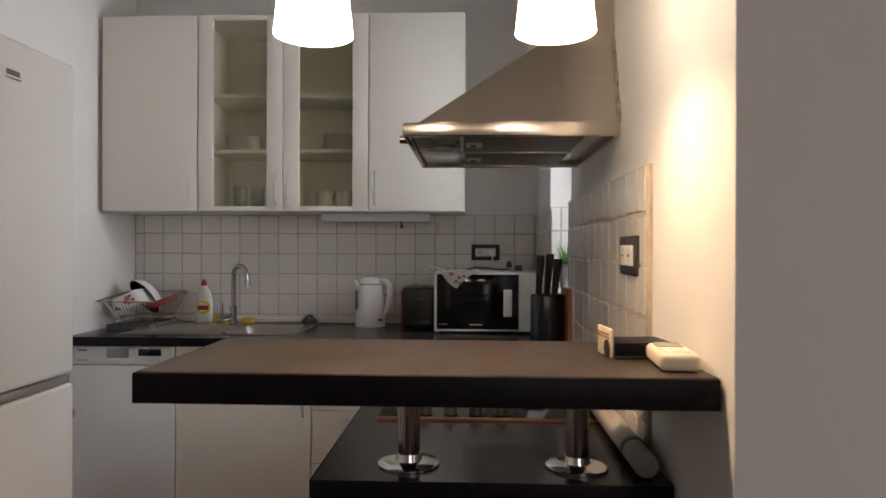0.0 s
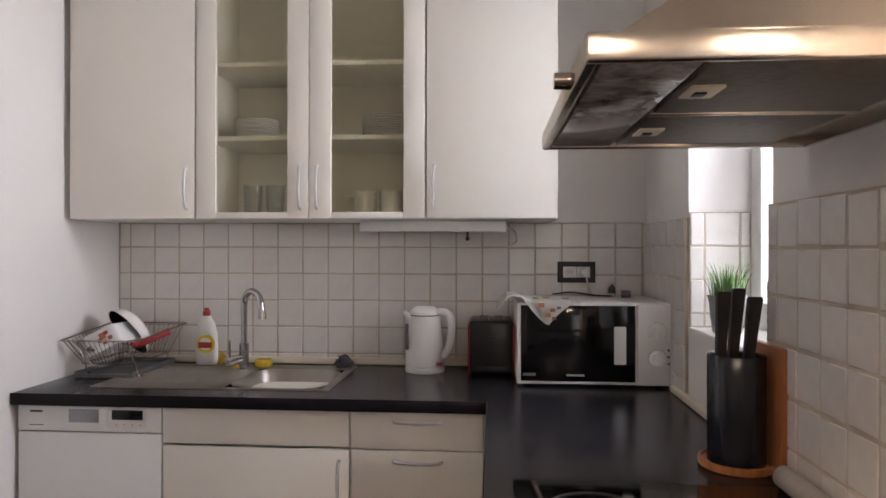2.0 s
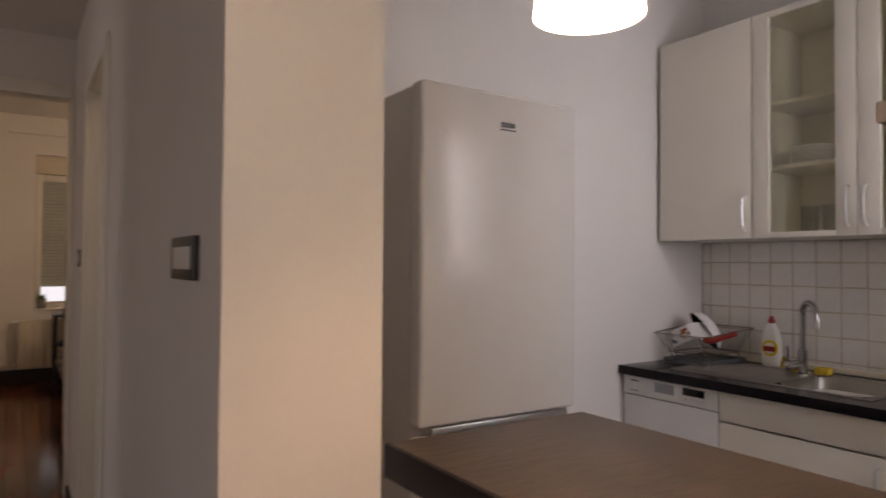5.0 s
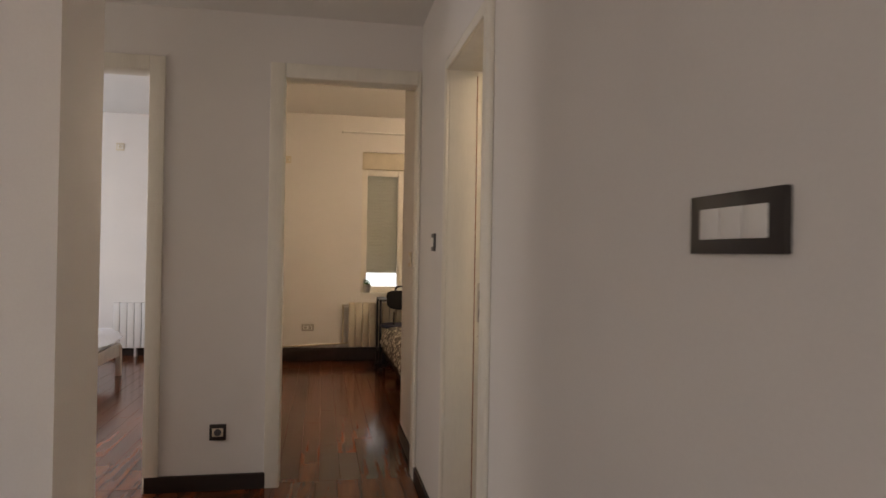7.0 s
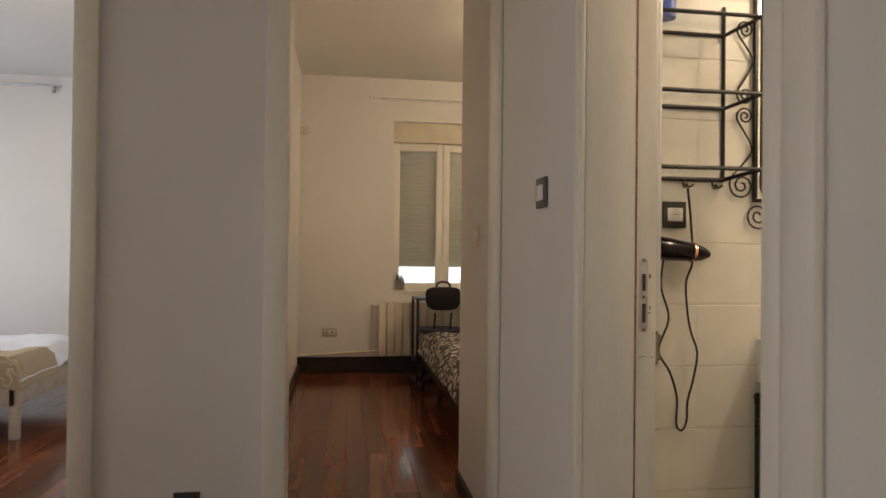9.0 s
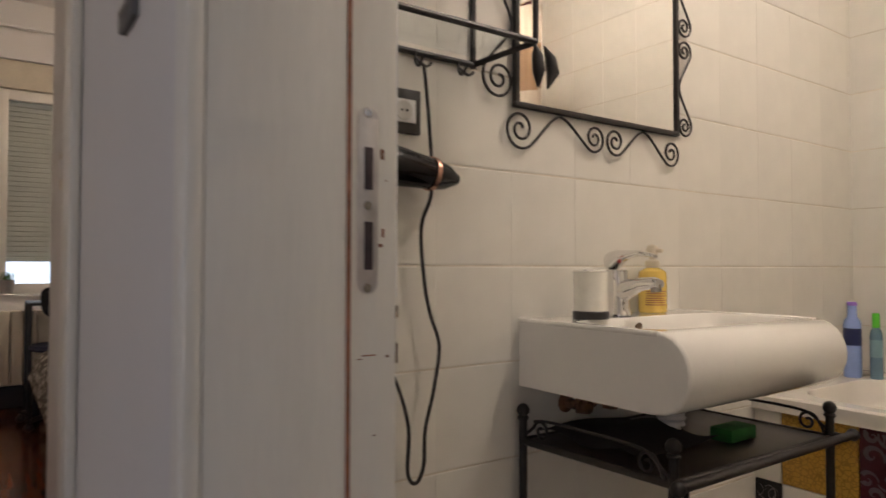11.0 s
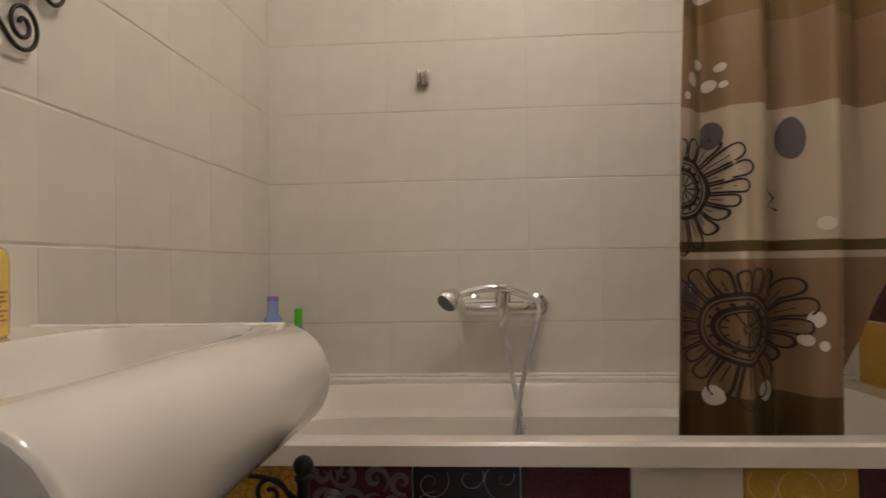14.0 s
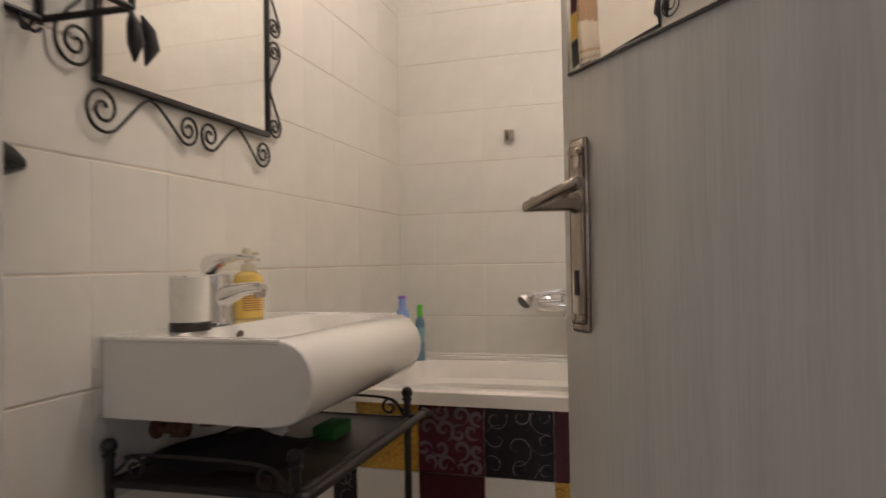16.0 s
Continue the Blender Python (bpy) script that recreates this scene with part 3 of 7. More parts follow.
for x in (-0.286, 0.012):
    l = part("leg", turned([((x, 1.300, 0.862), 0.020), ((x, 1.300, 1.034), 0.020)], 28), POST, w)
    part("flange", lathe([(0.055, 0), (0.055, 0.003), (0.050, 0.006), (0.024, 0.008), (0.021, 0.02)], (x, 1.300, 0.861), 32), CHROME, l, "chrome foot flange")
    part("flange", lathe([(0.021, -0.016), (0.045, -0.006), (0.045, -0.001)], (x, 1.300, 1.033), 32), CHROME, l)

# trims at the wall
for a, b2 in (((-1.915, 3.45, 0.861), (-0.36, 3.472, 0.887)), ((0.132, 2.40, 0.861), (0.155, 3.05, 0.882))):
    built("trim", bx(a, b2, 0.006), CREAMTRIM)
t = thing("wall_pipe", (0.12, 1.5, 0.862), "grey plastic trunking pipe along the wall on the counter", "pipe")
part("pipe", cyl((0.118, 1.24, 0.884), (0.118, 2.2, 0.884), 0.021), mat("grey_trunk", (0.36, 0.33, 0.30), 0.45, var=0.1), t)
part("collar", cyl((0.118, 1.32, 0.884), (0.118, 1.335, 0.884), 0.0235), GREY, t)

# extractor hood
h = thing("extractor_hood", (-0.09, 1.89, 1.49), "brushed steel pyramid extractor hood on the tiled wall", "extractor hood")
X0, X1, Y0, Y1 = -0.332, 0.154, 1.60, 2.19
part("rim", joined(bx((X0, Y0, 1.497), (X1, Y0 + 0.014, 1.528), 0.004), bx((X0, Y1 - 0.014, 1.497), (X1, Y1, 1.528), 0.004), bx((X0, Y0 + 0.013, 1.4975), (X0 + 0.014, Y1 - 0.013, 1.5278), 0.003), bx((X1 - 0.010, Y0 + 0.013, 1.4975), (X1, Y1 - 0.013, 1.5278))), STEEL, h)
bm = bmesh.new()
lo = [bm.verts.new(v) for v in ((X0 + 0.036, Y0 + 0.008, 1.529), (X1, Y0 + 0.008, 1.529), (X1, Y1 - 0.008, 1.529), (X0 + 0.036, Y1 - 0.008, 1.529))]
hi = [bm.verts.new(v) for v in ((-0.009, 1.68, 1.730), (X1, 1.68, 1.730), (X1, 2.11, 1.730), (-0.009, 2.11, 1.730))]
for k in range(4):
    bm.faces.new((lo[k], lo[(k + 1) % 4], hi[(k + 1) % 4], hi[k]))
part("canopy", bm, STEEL, h)
part("lip", joined(bx((X0 + 0.012, Y0 + 0.012, 1.5255), (X0 + 0.05, Y1 - 0.012, 1.5295), 0.001), bx((X0 + 0.05, Y0 + 0.003, 1.5255), (X1, Y0 + 0.02, 1.5295), 0.001)), STEEL, h)
part("chimney", bx((-0.007, 1.682, 1.728), (X1, 2.108, 2.619), 0.002), STEEL, h)
rng = random.Random(12)
bead = [(X1 - 0.001, Y0 + 0.006 + 0.072 * f + rng.uniform(-0.003, 0.003), 1.53 + 0.2 * f) for f in [q / 24 for q in range(25)]]
part("sealant", tube(bead, 0.004, 6), mat("old_sealant", (0.42, 0.36, 0.28), 0.8, var=0.3, scale=60), h, "uneven old sealant bead")
part("underside", bx((X0 + 0.014, Y0 + 0.014, 1.512), (X1 - 0.010, Y1 - 0.014, 1.516)), DIMCHROME, h)
part("lamp_cover", bx((X0 + 0.020, Y0 + 0.02, 1.501), (X0 + 0.125, Y1 - 0.02, 1.5115), 0.002), mat("cloudy_plastic", (0.30, 0.29, 0.30), 0.12, 0.3, var=0.48, scale=26), h, "cloudy plastic lamp cover")
for y0, y1 in ((1.625, 1.888), (1.902, 2.165)):
    f = part("filter", bx((-0.195, y0, 1.503), (0.085, y1, 1.5115), 0.002), FILTER, h, "grey aluminium grease filter")
    part("latch", bx((-0.19, (y0 + y1) / 2 - 0.03, 1.4995), (-0.15, (y0 + y1) / 2 + 0.03, 1.503), 0.001), CREAMTRIM, f)
    part("latch_button", bx((-0.18, (y0 + y1) / 2 - 0.008, 1.497), (-0.165, (y0 + y1) / 2 + 0.012, 1.4995), 0.001), BLACK, f)
part("filter_rail", bx((-0.20, 1.889, 1.500), (0.09, 1.901, 1.5105), 0.002), STEEL, h)
part("switch_knob", turned([((X0 + 0.002, 1.735, 1.512), 0.011), ((X0 - 0.020, 1.735, 1.512), 0.010)], 16), POST, h, "ribbed metal control knob")

# hob
h = thing("ceramic_hob", (-0.13, 1.9, 0.861), "black glass ceramic hob with four knobs set in the counter", "hob")
part("glass_top", bx((-0.386, 1.60, 0.8603), (0.112, 2.20, 0.8655), 0.002), GLOSSBLACK, h)
part("edge_strip", bx((-0.386, 1.596, 0.8603), (0.112, 1.5995, 0.867), 0.0005), mat("copper_edge", (0.32, 0.16, 0.11), 0.3, 0.8), h)
for x, y, r in ((-0.25, 2.06, 0.082), (0.0, 2.06, 0.062), (-0.25, 1.83, 0.062), (0.0, 1.83, 0.082)):
    z = part("cooking_zone", tube([(x + r * math.cos(a * math.pi / 24), y + r * math.sin(a * math.pi / 24), 0.8655) for a in range(48)], 0.0009, 4, True), mat("zone_line", (0.08, 0.075, 0.07), 0.4), h)
for x in (-0.282, -0.222, -0.164, -0.105):
    k = part("knob", lathe([(0.017, 0), (0.0175, 0.005), (0.0145, 0.018), (0.012, 0.02), (0.001, 0.02)], (x, 1.640, 0.8655), 24), BLACK, h)
    part("grip", bx((x - 0.0025, 1.626, 0.8855), (x + 0.0025, 1.654, 0.893), 0.001), BLACK, k)

# sink and tap
s = thing("kitchen_sink", (-1.36, 3.2, 0.861), "stainless steel sink with a ribbed drainer on the worktop", "sink")
part("drainer", joined(bx((-1.73, 2.967, 0.8603), (-1.292, 3.41, 0.8635), 0.001), bx((-1.292, 2.967, 0.8603), (-0.940, 2.990, 0.8635), 0.001), bx((-1.292, 3.325, 0.8603), (-0.940, 3.41, 0.8635), 0.001), bx((-0.968, 2.989, 0.8603), (-0.940, 3.326, 0.8635), 0.001)), SINKS, s)
for k in range(9):
    part("rib", turned([((-1.70, 3.06 + k * 0.032, 0.8632), 0.0035), ((-1.42, 3.06 + k * 0.032, 0.8632), 0.0035)], 8), SINKS, s)


def bowl(u, v):
    a = 2 * math.pi * u
    k = (0.0, 0.04, 0.12, 0.55, 0.90, 1.0)[int(round(v * 5))]
    w = (1.0, 0.985, 0.95, 0.90, 0.80, 0.10)[int(round(v * 5))]
    c, q = math.cos(a), math.sin(a)
    e = 0.45
    return (-1.130 + 0.164 * w * math.copysign(abs(c) ** e, c), 3.158 + 0.169 * w * math.copysign(abs(q) ** e, q), 0.8625 - 0.15 * k)


part("bowl", grid(bowl, 48, 5), SINKS, s)
part("drain", lathe([(0.022, 0), (0.022, 0.003), (0.001, 0.003)], (-1.130, 3.158, 0.7128), 20), CHROME, s)
TAPSTEEL = mat("tap_chrome", (0.46, 0.45, 0.45), 0.14, 1.0, var=0.05)
f = thing("kitchen_tap", (-1.345, 3.305, 0.8635), "chrome swan-neck mixer tap behind the sink", "tap")
part("body", lathe([(0.024, 0), (0.024, 0.004), (0.018, 0.008), (0.018, 0.095), (0.012, 0.10), (0.010, 0.104)], (-1.345, 3.305, 0.8635), 24), TAPSTEEL, f)
part("spout", tube(smooth_line([(-1.345, 3.305, 0.96), (-1.345, 3.305, 1.09), (-1.335, 3.295, 1.135), (-1.305, 3.275, 1.155), (-1.272, 3.255, 1.14), (-1.258, 3.245, 1.105), (-1.254, 3.243, 1.075)], 6), 0.0120, 14), TAPSTEEL, f)
part("aerator", cyl((-1.254, 3.243, 1.082), (-1.2525, 3.242, 1.056), 0.0140), TAPSTEEL, f)
part("side_valve", turned([((-1.35, 3.30, 0.905), 0.017), ((-1.385, 3.275, 0.897), 0.019), ((-1.398, 3.266, 0.894), 0.018)], 20), TAPSTEEL, f)
part("lever", tube([(-1.385, 3.272, 0.905), (-1.386, 3.268, 0.975)], 0.004, 8), TAPSTEEL, f)

# dish rack
r = thing("dish_rack", (-1.77, 3.26, 0.861), "chrome wire dish rack on a grey drip tray", "dish rack")
TX0, TX1, TY0, TY1 = -1.875, -1.665, 3.11, 3.42
part("drip_tray", joined(bx((TX0, TY0, 0.8612), (TX1, TY1, 0.8665), 0.002), bx((TX0, TY0, 0.8665), (TX0 + 0.006, TY1, 0.884), 0.002), bx((TX1 - 0.006, TY0, 0.8665), (TX1, TY1, 0.884), 0.002), bx((TX0 + 0.006, TY1 - 0.006, 0.8665), (TX1 - 0.006, TY1, 0.884), 0.002), bx((TX0 + 0.006, TY0, 0.8665), (TX1 - 0.006, TY0 + 0.006, 0.875), 0.002)), GREY, r)
top = [(-1.912, 3.09, 0.992), (-1.64, 3.09, 0.992), (-1.612, 3.40, 1.022), (-1.91, 3.40, 1.022)]
bot = [(-1.86, 3.13, 0.908), (-1.68, 3.13, 0.908), (-1.68, 3.40, 0.908), (-1.86, 3.40, 0.908)]
part("top_wire", tube(top, 0.003, 8, True), DIMCHROME, r)
part("bottom_wire", tube(bot, 0.002, 8, True), DIMCHROME, r)


def along(ps, u):
    u = u % 4
    a, b2 = Vector(ps[int(u)]), Vector(ps[(int(u) + 1) % 4])
    return a + (b2 - a) * (u - int(u))


for k in range(60):
    u = k / 15 + 0.03
    part("wire", tube([along(top, u), along(bot, u)], 0.0010, 5), DIMCHROME, r)
for x in (-1.84, -1.80, -1.76, -1.72):
    part("wire", tube([(x, 3.13, 0.908), (x, 3.40, 0.908)], 0.0010, 5), DIMCHROME, r)
for x in (-1.86, -1.68):
    part("foot", tube(smooth_line([(x, 3.10, 0.99), (x + 0.01, 3.12, 0.93), (x + 0.02, 3.14, 0.868), (x + 0.04, 3.14, 0.868)], 4), 0.003, 6), CHROME, r)
    part("foot", tube([(x, 3.39, 0.91), (x, 3.39, 0.868)], 0.003, 6), CHROME, r)
part("brace", tube(smooth_line([(-1.868, 3.088, 0.990), (-1.835, 3.087, 0.955), (-1.795, 3.086, 0.912), (-1.775, 3.086, 0.906), (-1.745, 3.086, 0.905)], 4), 0.0022, 6), CHROME, r)


def loft(sections):
    bm = bmesh.new()
    rows = [[bm.verts.new(p) for p in s] for s in sections]
    n = len(rows[0])
    for a, b2 in zip(rows, rows[1:]):
        for k in range(n):
            bm.faces.new((a[k], a[(k + 1) % n], b2[(k + 1) % n], b2[k]))
    bm.faces.new(rows[0][::-1])
    bm.faces.new(rows[-1])
    return bm


dish = thing("serving_dish", (-1.80, 3.19, 0.93), "white square dish with orange and red squares in the rack", "dish")
TILT = pose(-1.795, 3.20, 0.985, 0, -24, -6)


def square_ring(w, d, z, n=32, e=0.28):
    out2 = []
    for q in range(n):
        c, g2 = math.cos(2 * math.pi * q / n), math.sin(2 * math.pi * q / n)
        out2.append((w * math.copysign(abs(c) ** e, c), d * math.copysign(abs(g2) ** e, g2), z))
    return out2


bm = loft([square_ring(0.060, 0.050, 0.040), square_ring(0.068, 0.056, 0.037), square_ring(0.082, 0.066, -0.036), square_ring(0.078, 0.062, -0.036), square_ring(0.066, 0.054, 0.030)])
bm.transform(TILT)
part("body", bm, ENAMEL, dish)
for x, z, w, m in ((0.018, 0.012, 0.011, BOARDW), (0.004, 0.000, 0.007, REDP), (0.034, 0.018, 0.006, REDP), (-0.050, -0.012, 0.008, GREY), (0.020, -0.012, 0.007, BOARDW), (-0.035, -0.020, 0.006, GREY), (0.046, -0.004, 0.007, BOARDW)):
    bm = bx((x - w, -0.0665, z - w), (x + w, -0.058 - 0.004 * (0.03 - z) / 0.07, z + w), 0.001)
    bm.transform(TILT)
    part("square", bm, m, dish)
pan = thing("frying_pan", (-1.765, 3.28, 0.99), "white pan with dark inside and red handle in the rack", "pan")
face = Vector((-0.45, -0.62, -0.50)).normalized()
centre = Vector((-1.770, 3.262, 1.000))
part("body", turned([(centre + face * f, q) for f, q in ((0.0, 0.098), (0.001, 0.101), (-0.004, 0.101), (-0.030, 0.088), (-0.044, 0.070), (-0.046, 0.002))], 32, False, face), ENAMEL, pan)
part("inside", turned([(centre - face * f, q) for f, q in ((0.001, 0.097), (0.024, 0.084), (0.036, 0.068), (0.037, 0.002))], 32, False, face), GLOSSBLACK, pan, "dark non-stick inside")
part("handle", tube(smooth_line([(-1.715, 3.19, 0.972), (-1.69, 3.20, 0.968), (-1.655, 3.235, 0.985), (-1.618, 3.275, 1.005)], 6), 0.0125, 12), REDP, pan, "dark red handle")
part("ferrule", cyl((-1.745, 3.19, 0.976), (-1.715, 3.19, 0.972), 0.010), CHROME, pan)

# washing-up things
b = thing("detergent_bottle", (-1.530, 3.40, 0.862), "white detergent bottle with a yellow label and red cap", "bottle")


def oval(z, rx, ry, c=(-1.530, 3.40), n=24):
    return [(c[0] + rx * math.cos(2 * math.pi * k / n), c[1] + ry * math.sin(2 * math.pi * k / n), z) for k in range(n)]


part("body", loft([oval(0.8605, 0.036, 0.024), oval(0.866, 0.041, 0.028), oval(0.92, 0.044, 0.030), oval(0.98, 0.042, 0.029), oval(1.02, 0.032, 0.024), oval(1.045, 0.018, 0.016), oval(1.052, 0.015, 0.014)]), WHITE, b)
part("cap", loft([oval(1.0515, 0.015, 0.015), oval(1.068, 0.014, 0.014), oval(1.072, 0.010, 0.010), oval(1.082, 0.009, 0.009)]), REDP, b, "red flip cap")
part("label", turned([((-1.522, 3.374, 0.945), 0.036), ((-1.522, 3.3675, 0.945), 0.0345)], 24, True, (0, -1, 0)), mat("label_yellow", (0.75, 0.55, 0.04), 0.35), b, "round yellow label")
part("label_centre", turned([((-1.522, 3.3676, 0.945), 0.024), ((-1.522, 3.3668, 0.945), 0.0235)], 24, True, (0, -1, 0)), WHITE, b, "white label centre")
part("label_band", bx((-1.548, 3.3655, 0.931), (-1.496, 3.3675, 0.953), 0.0005), REDP, b)
lone("folded_cloth", joined(grid(lambda u, v: (-1.455 + 0.085 * u, 3.33 + 0.05 * v, 0.865 + 0.035 * math.sin(3.1 * v) + 0.018 * math.sin(5 * u + 3 * v)), 12, 8)), YELLOW, "yellow cleaning cloth crumpled by the tap", "cloth")
lone("sponge", bx((-1.318, 3.335, 0.8638), (-1.262, 3.385, 0.893), 0.006), YELLOW, "yellow sponge behind the tap", "sponge")
bm = ball((-0.985, 3.375, 0.882), 0.032, 20, 0.75)
for v in bm.verts:
    v.co += Vector((noise.noise(v.co * 60), noise.noise(v.co * 60 + Vector((3, 1, 7))), noise.noise(v.co * 60 + Vector((9, 4, 2))))) * 0.014
lone("scouring_pad", bm, mat("dark_wool", (0.05, 0.045, 0.05), 0.8, var=0.4, scale=60, bump=0.5), "dark crumpled scouring pad at the sink edge", "scouring pad")

# kettle, toaster, microwave
KX, KY = -0.674, 3.345
k = thing("kettle", (KX, KY, 0.861), "white plastic jug kettle on the worktop", "kettle")
part("base", lathe([(0.072, 0), (0.074, 0.006), (0.072, 0.02)], (KX, KY, 0.8605), 32), WHITE, k)
part("body", lathe([(0.071, 0.021), (0.072, 0.03), (0.068, 0.10), (0.058, 0.185), (0.055, 0.216), (0.053, 0.223), (0.035, 0.237), (0.001, 0.24)], (KX, KY, 0.861), 36), WHITE, k)
part("lid_seam", lathe([(0.0566, 0.205), (0.0572, 0.207), (0.0564, 0.209)], (KX, KY, 0.861), 36), GREY, k)
part("handle", tube(smooth_line([(KX +0.042, KY -0.015, 1.077), (KX +0.072, KY -0.025, 1.083), (KX +0.096, KY -0.030, 1.062), (KX +0.100, KY -0.030, 1.01), (KX +0.087, KY -0.025, 0.945), (KX +0.062, KY -0.015, 0.915)], 6), 0.0135, 12), WHITE, k)
part("level_window", bx((KX -0.067, KY -0.052, 0.945), (KX -0.055, KY -0.040, 1.04), 0.003), GREY, k, "grey water level window")
part("switch", bx((KX +0.048, KY -0.070, 0.893), (KX +0.068, KY -0.054, 0.903), 0.002), REDP, k)
part("spout", turned([((KX -0.050, KY -0.020, 1.055), 0.012), ((KX -0.073, KY -0.028, 1.082), 0.007)], 12), WHITE, k)
t = thing("toaster", (-0.43, 3.322, 0.861), "black toaster with dark red sides", "toaster")
part("body", bx((-0.507, 3.25, 0.872), (-0.352, 3.452, 1.056), 0.012, 3), BLACK, t)
part("side_panel", bx((-0.5125, 3.248, 0.866), (-0.5055, 3.454, 1.043), 0.003), REDP, t, "glossy red side panel")
part("side_panel", bx((-0.3535, 3.248, 0.866), (-0.3465, 3.454, 1.043), 0.003), REDP, t, "glossy red side panel")
for x in (-0.470, -0.415):
    part("slot_rim", joined(bx((x - 0.005, 3.277, 1.0555), (x, 3.437, 1.0585), 0.001), bx((x + 0.028, 3.277, 1.0555), (x + 0.033, 3.437, 1.0585), 0.001), bx((x, 3.277, 1.0555), (x + 0.028, 3.282, 1.0585), 0.001), bx((x, 3.432, 1.0555), (x + 0.028, 3.437, 1.0585), 0.001)), DIMCHROME, t, "steel slot rim")
    part("slot", bx((x, 3.282, 1.0552), (x + 0.028, 3.432, 1.0565), 0.0005), BLACK, t)
    for q in range(4):
        part("slot_wire", cyl((x, 3.305 + q * 0.036, 1.0570), (x + 0.028, 3.305 + q * 0.036, 1.0570), 0.0009, n=6), DIMCHROME, t)
part("lever", bx((-0.448, 3.232, 0.992), (-0.412, 3.25, 1.004), 0.003), BLACK, t)
part("lever_track", bx((-0.434, 3.248, 0.935), (-0.426, 3.25, 1.03), 0.0005), BLACK, t)
part("crumb_tray", bx((-0.48, 3.247, 0.878), (-0.378, 3.25, 0.896), 0.001), BLACK, t)
m = thing("microwave", (-0.09, 3.27, 0.861), "white microwave oven with a black glass door", "microwave")
part("body", bx((-0.345, 3.105, 0.868), (0.149, 3.44, 1.136), 0.005), WHITE, m)
d = part("door", bx((-0.345, 3.09, 0.870), (0.040, 3.106, 1.134), 0.004), WHITE, m)
part("window", bx((-0.333, 3.0875, 0.880), (0.035, 3.0915, 1.127), 0.002), GLOSSBLACK, d, "black glass door window")
part("handle_recess", bx((-0.033, 3.0855, 0.938), (0.005, 3.0880, 1.060), 0.003), WHITE, d, "white recessed grip")
part("badge", bx((-0.185, 3.0862, 0.898), (-0.128, 3.0878, 0.9035)), HANDLE, d)
part("badge", bx((-0.326, 3.0862, 0.898), (-0.285, 3.0878, 0.907)), GREY, d)
p = part("control_panel", bx((0.042, 3.09, 0.870), (0.149, 3.106, 1.134), 0.004), WHITE, m)
for z in (1.045, 0.958):
    kn = part("knob", turned([((0.104, 3.09, z), 0.024), ((0.104, 3.076, z), 0.022), ((0.104, 3.070, z), 0.020)], 28), WHITE, p)
    part("grip", bx((0.100, 3.064, z - 0.019), (0.108, 3.070, z + 0.019), 0.002), WHITE, kn)
    for q in range(12):
        a = radians(-30 + q * 22)
        part("mark", bx((0.104 + 0.030 * math.cos(a) - 0.0012, 3.0888, z + 0.030 * math.sin(a) - 0.0012), (0.104 + 0.030 * math.cos(a) + 0.0012, 3.0898, z + 0.030 * math.sin(a) + 0.0012)), GREY, p)
for q in range(3):
    part("mark", cyl((0.140, 3.09, 0.985 - q * 0.022), (0.140, 3.0888, 0.985 - q * 0.022), 0.004, n=10), GREY, p)
for x in (-0.31, 0.12):
    for y in (3.13, 3.41):
        part("foot", cyl((x, y, 0.861), (x, y, 0.869), 0.012, n=12), BLACK, m)


def mitt(u, v):
    """A folded cloth on the front of the microwave: its left end juts out, one corner hangs over the door."""
    x = -0.405 + 0.255 * u
    hang = max(0.0, 0.072 * (1 - abs(u - 0.62) / 0.30))
    run = 0.15 + hang
    s4 = run * v
    lift = 0.006 + 0.016 * math.exp(-((u - 0.18) / 0.16) ** 2) + 0.007 * math.sin(13 * u + 1) * math.sin(4 * v + 0.5) - (0.03 * (0.12 - u) / 0.12 if u < 0.12 else 0)
    if s4 < 0.142:
        return (x + 0.02 * v * (u - 0.5), 3.226 - s4 - 0.03 * (u - 0.5), 1.139 + lift)
    return (x + 0.02 * v * (u - 0.5), 3.078 - 0.25 * lift, 1.139 + lift - (s4 - 0.142))


mm = thing("oven_mitt", (-0.27, 3.16, 1.137), "white oven cloth with orange and grey print on the microwave", "oven cloth")
part("cloth", solid(grid(mitt, 40, 30), 0.003), mat("mitt_cotton", (0.76, 0.73, 0.70), 0.85, var=0.06, scale=20, bump=0.3), mm)
for u, v, s2, mt in ((0.50, 0.80, 0.020, BOARDW), (0.58, 0.88, 0.018, BOARDW), (0.64, 0.80, 0.016, BOARDW), (0.66, 0.95, 0.014, GREY), (0.72, 0.86, 0.012, GREY), (0.44, 0.66, 0.018, GREY), (0.56, 0.55, 0.022, BOARDW), (0.78, 0.72, 0.016, GREY), (0.84, 0.60, 0.012, GREY)):
    q = Vector(mitt(u, v))
    if v * (0.15 + max(0.0, 0.072 * (1 - abs(u - 0.62) / 0.30))) < 0.142:
        part("print", bx((q.x, q.y - s2 * 0.3, q.z + 0.0015), (q.x + s2, q.y + s2 * 0.3, q.z + 0.0045)), mt, mm)
    else:
        part("print", bx((q.x, q.y - 0.0062, q.z - s2 * 0.35), (q.x + s2, q.y - 0.0035, q.z + s2 * 0.35)), mt, mm)
pg = thing("power_plug", (0.0, 3.38, 1.137), "black and grey plugs with a cord on the microwave", "plug")
part("plug", turned([((0.005, 3.34, 1.152), 0.015), ((0.005, 3.34, 1.172), 0.012), ((0.005, 3.34, 1.184), 0.004)], 14), BLACK, pg)
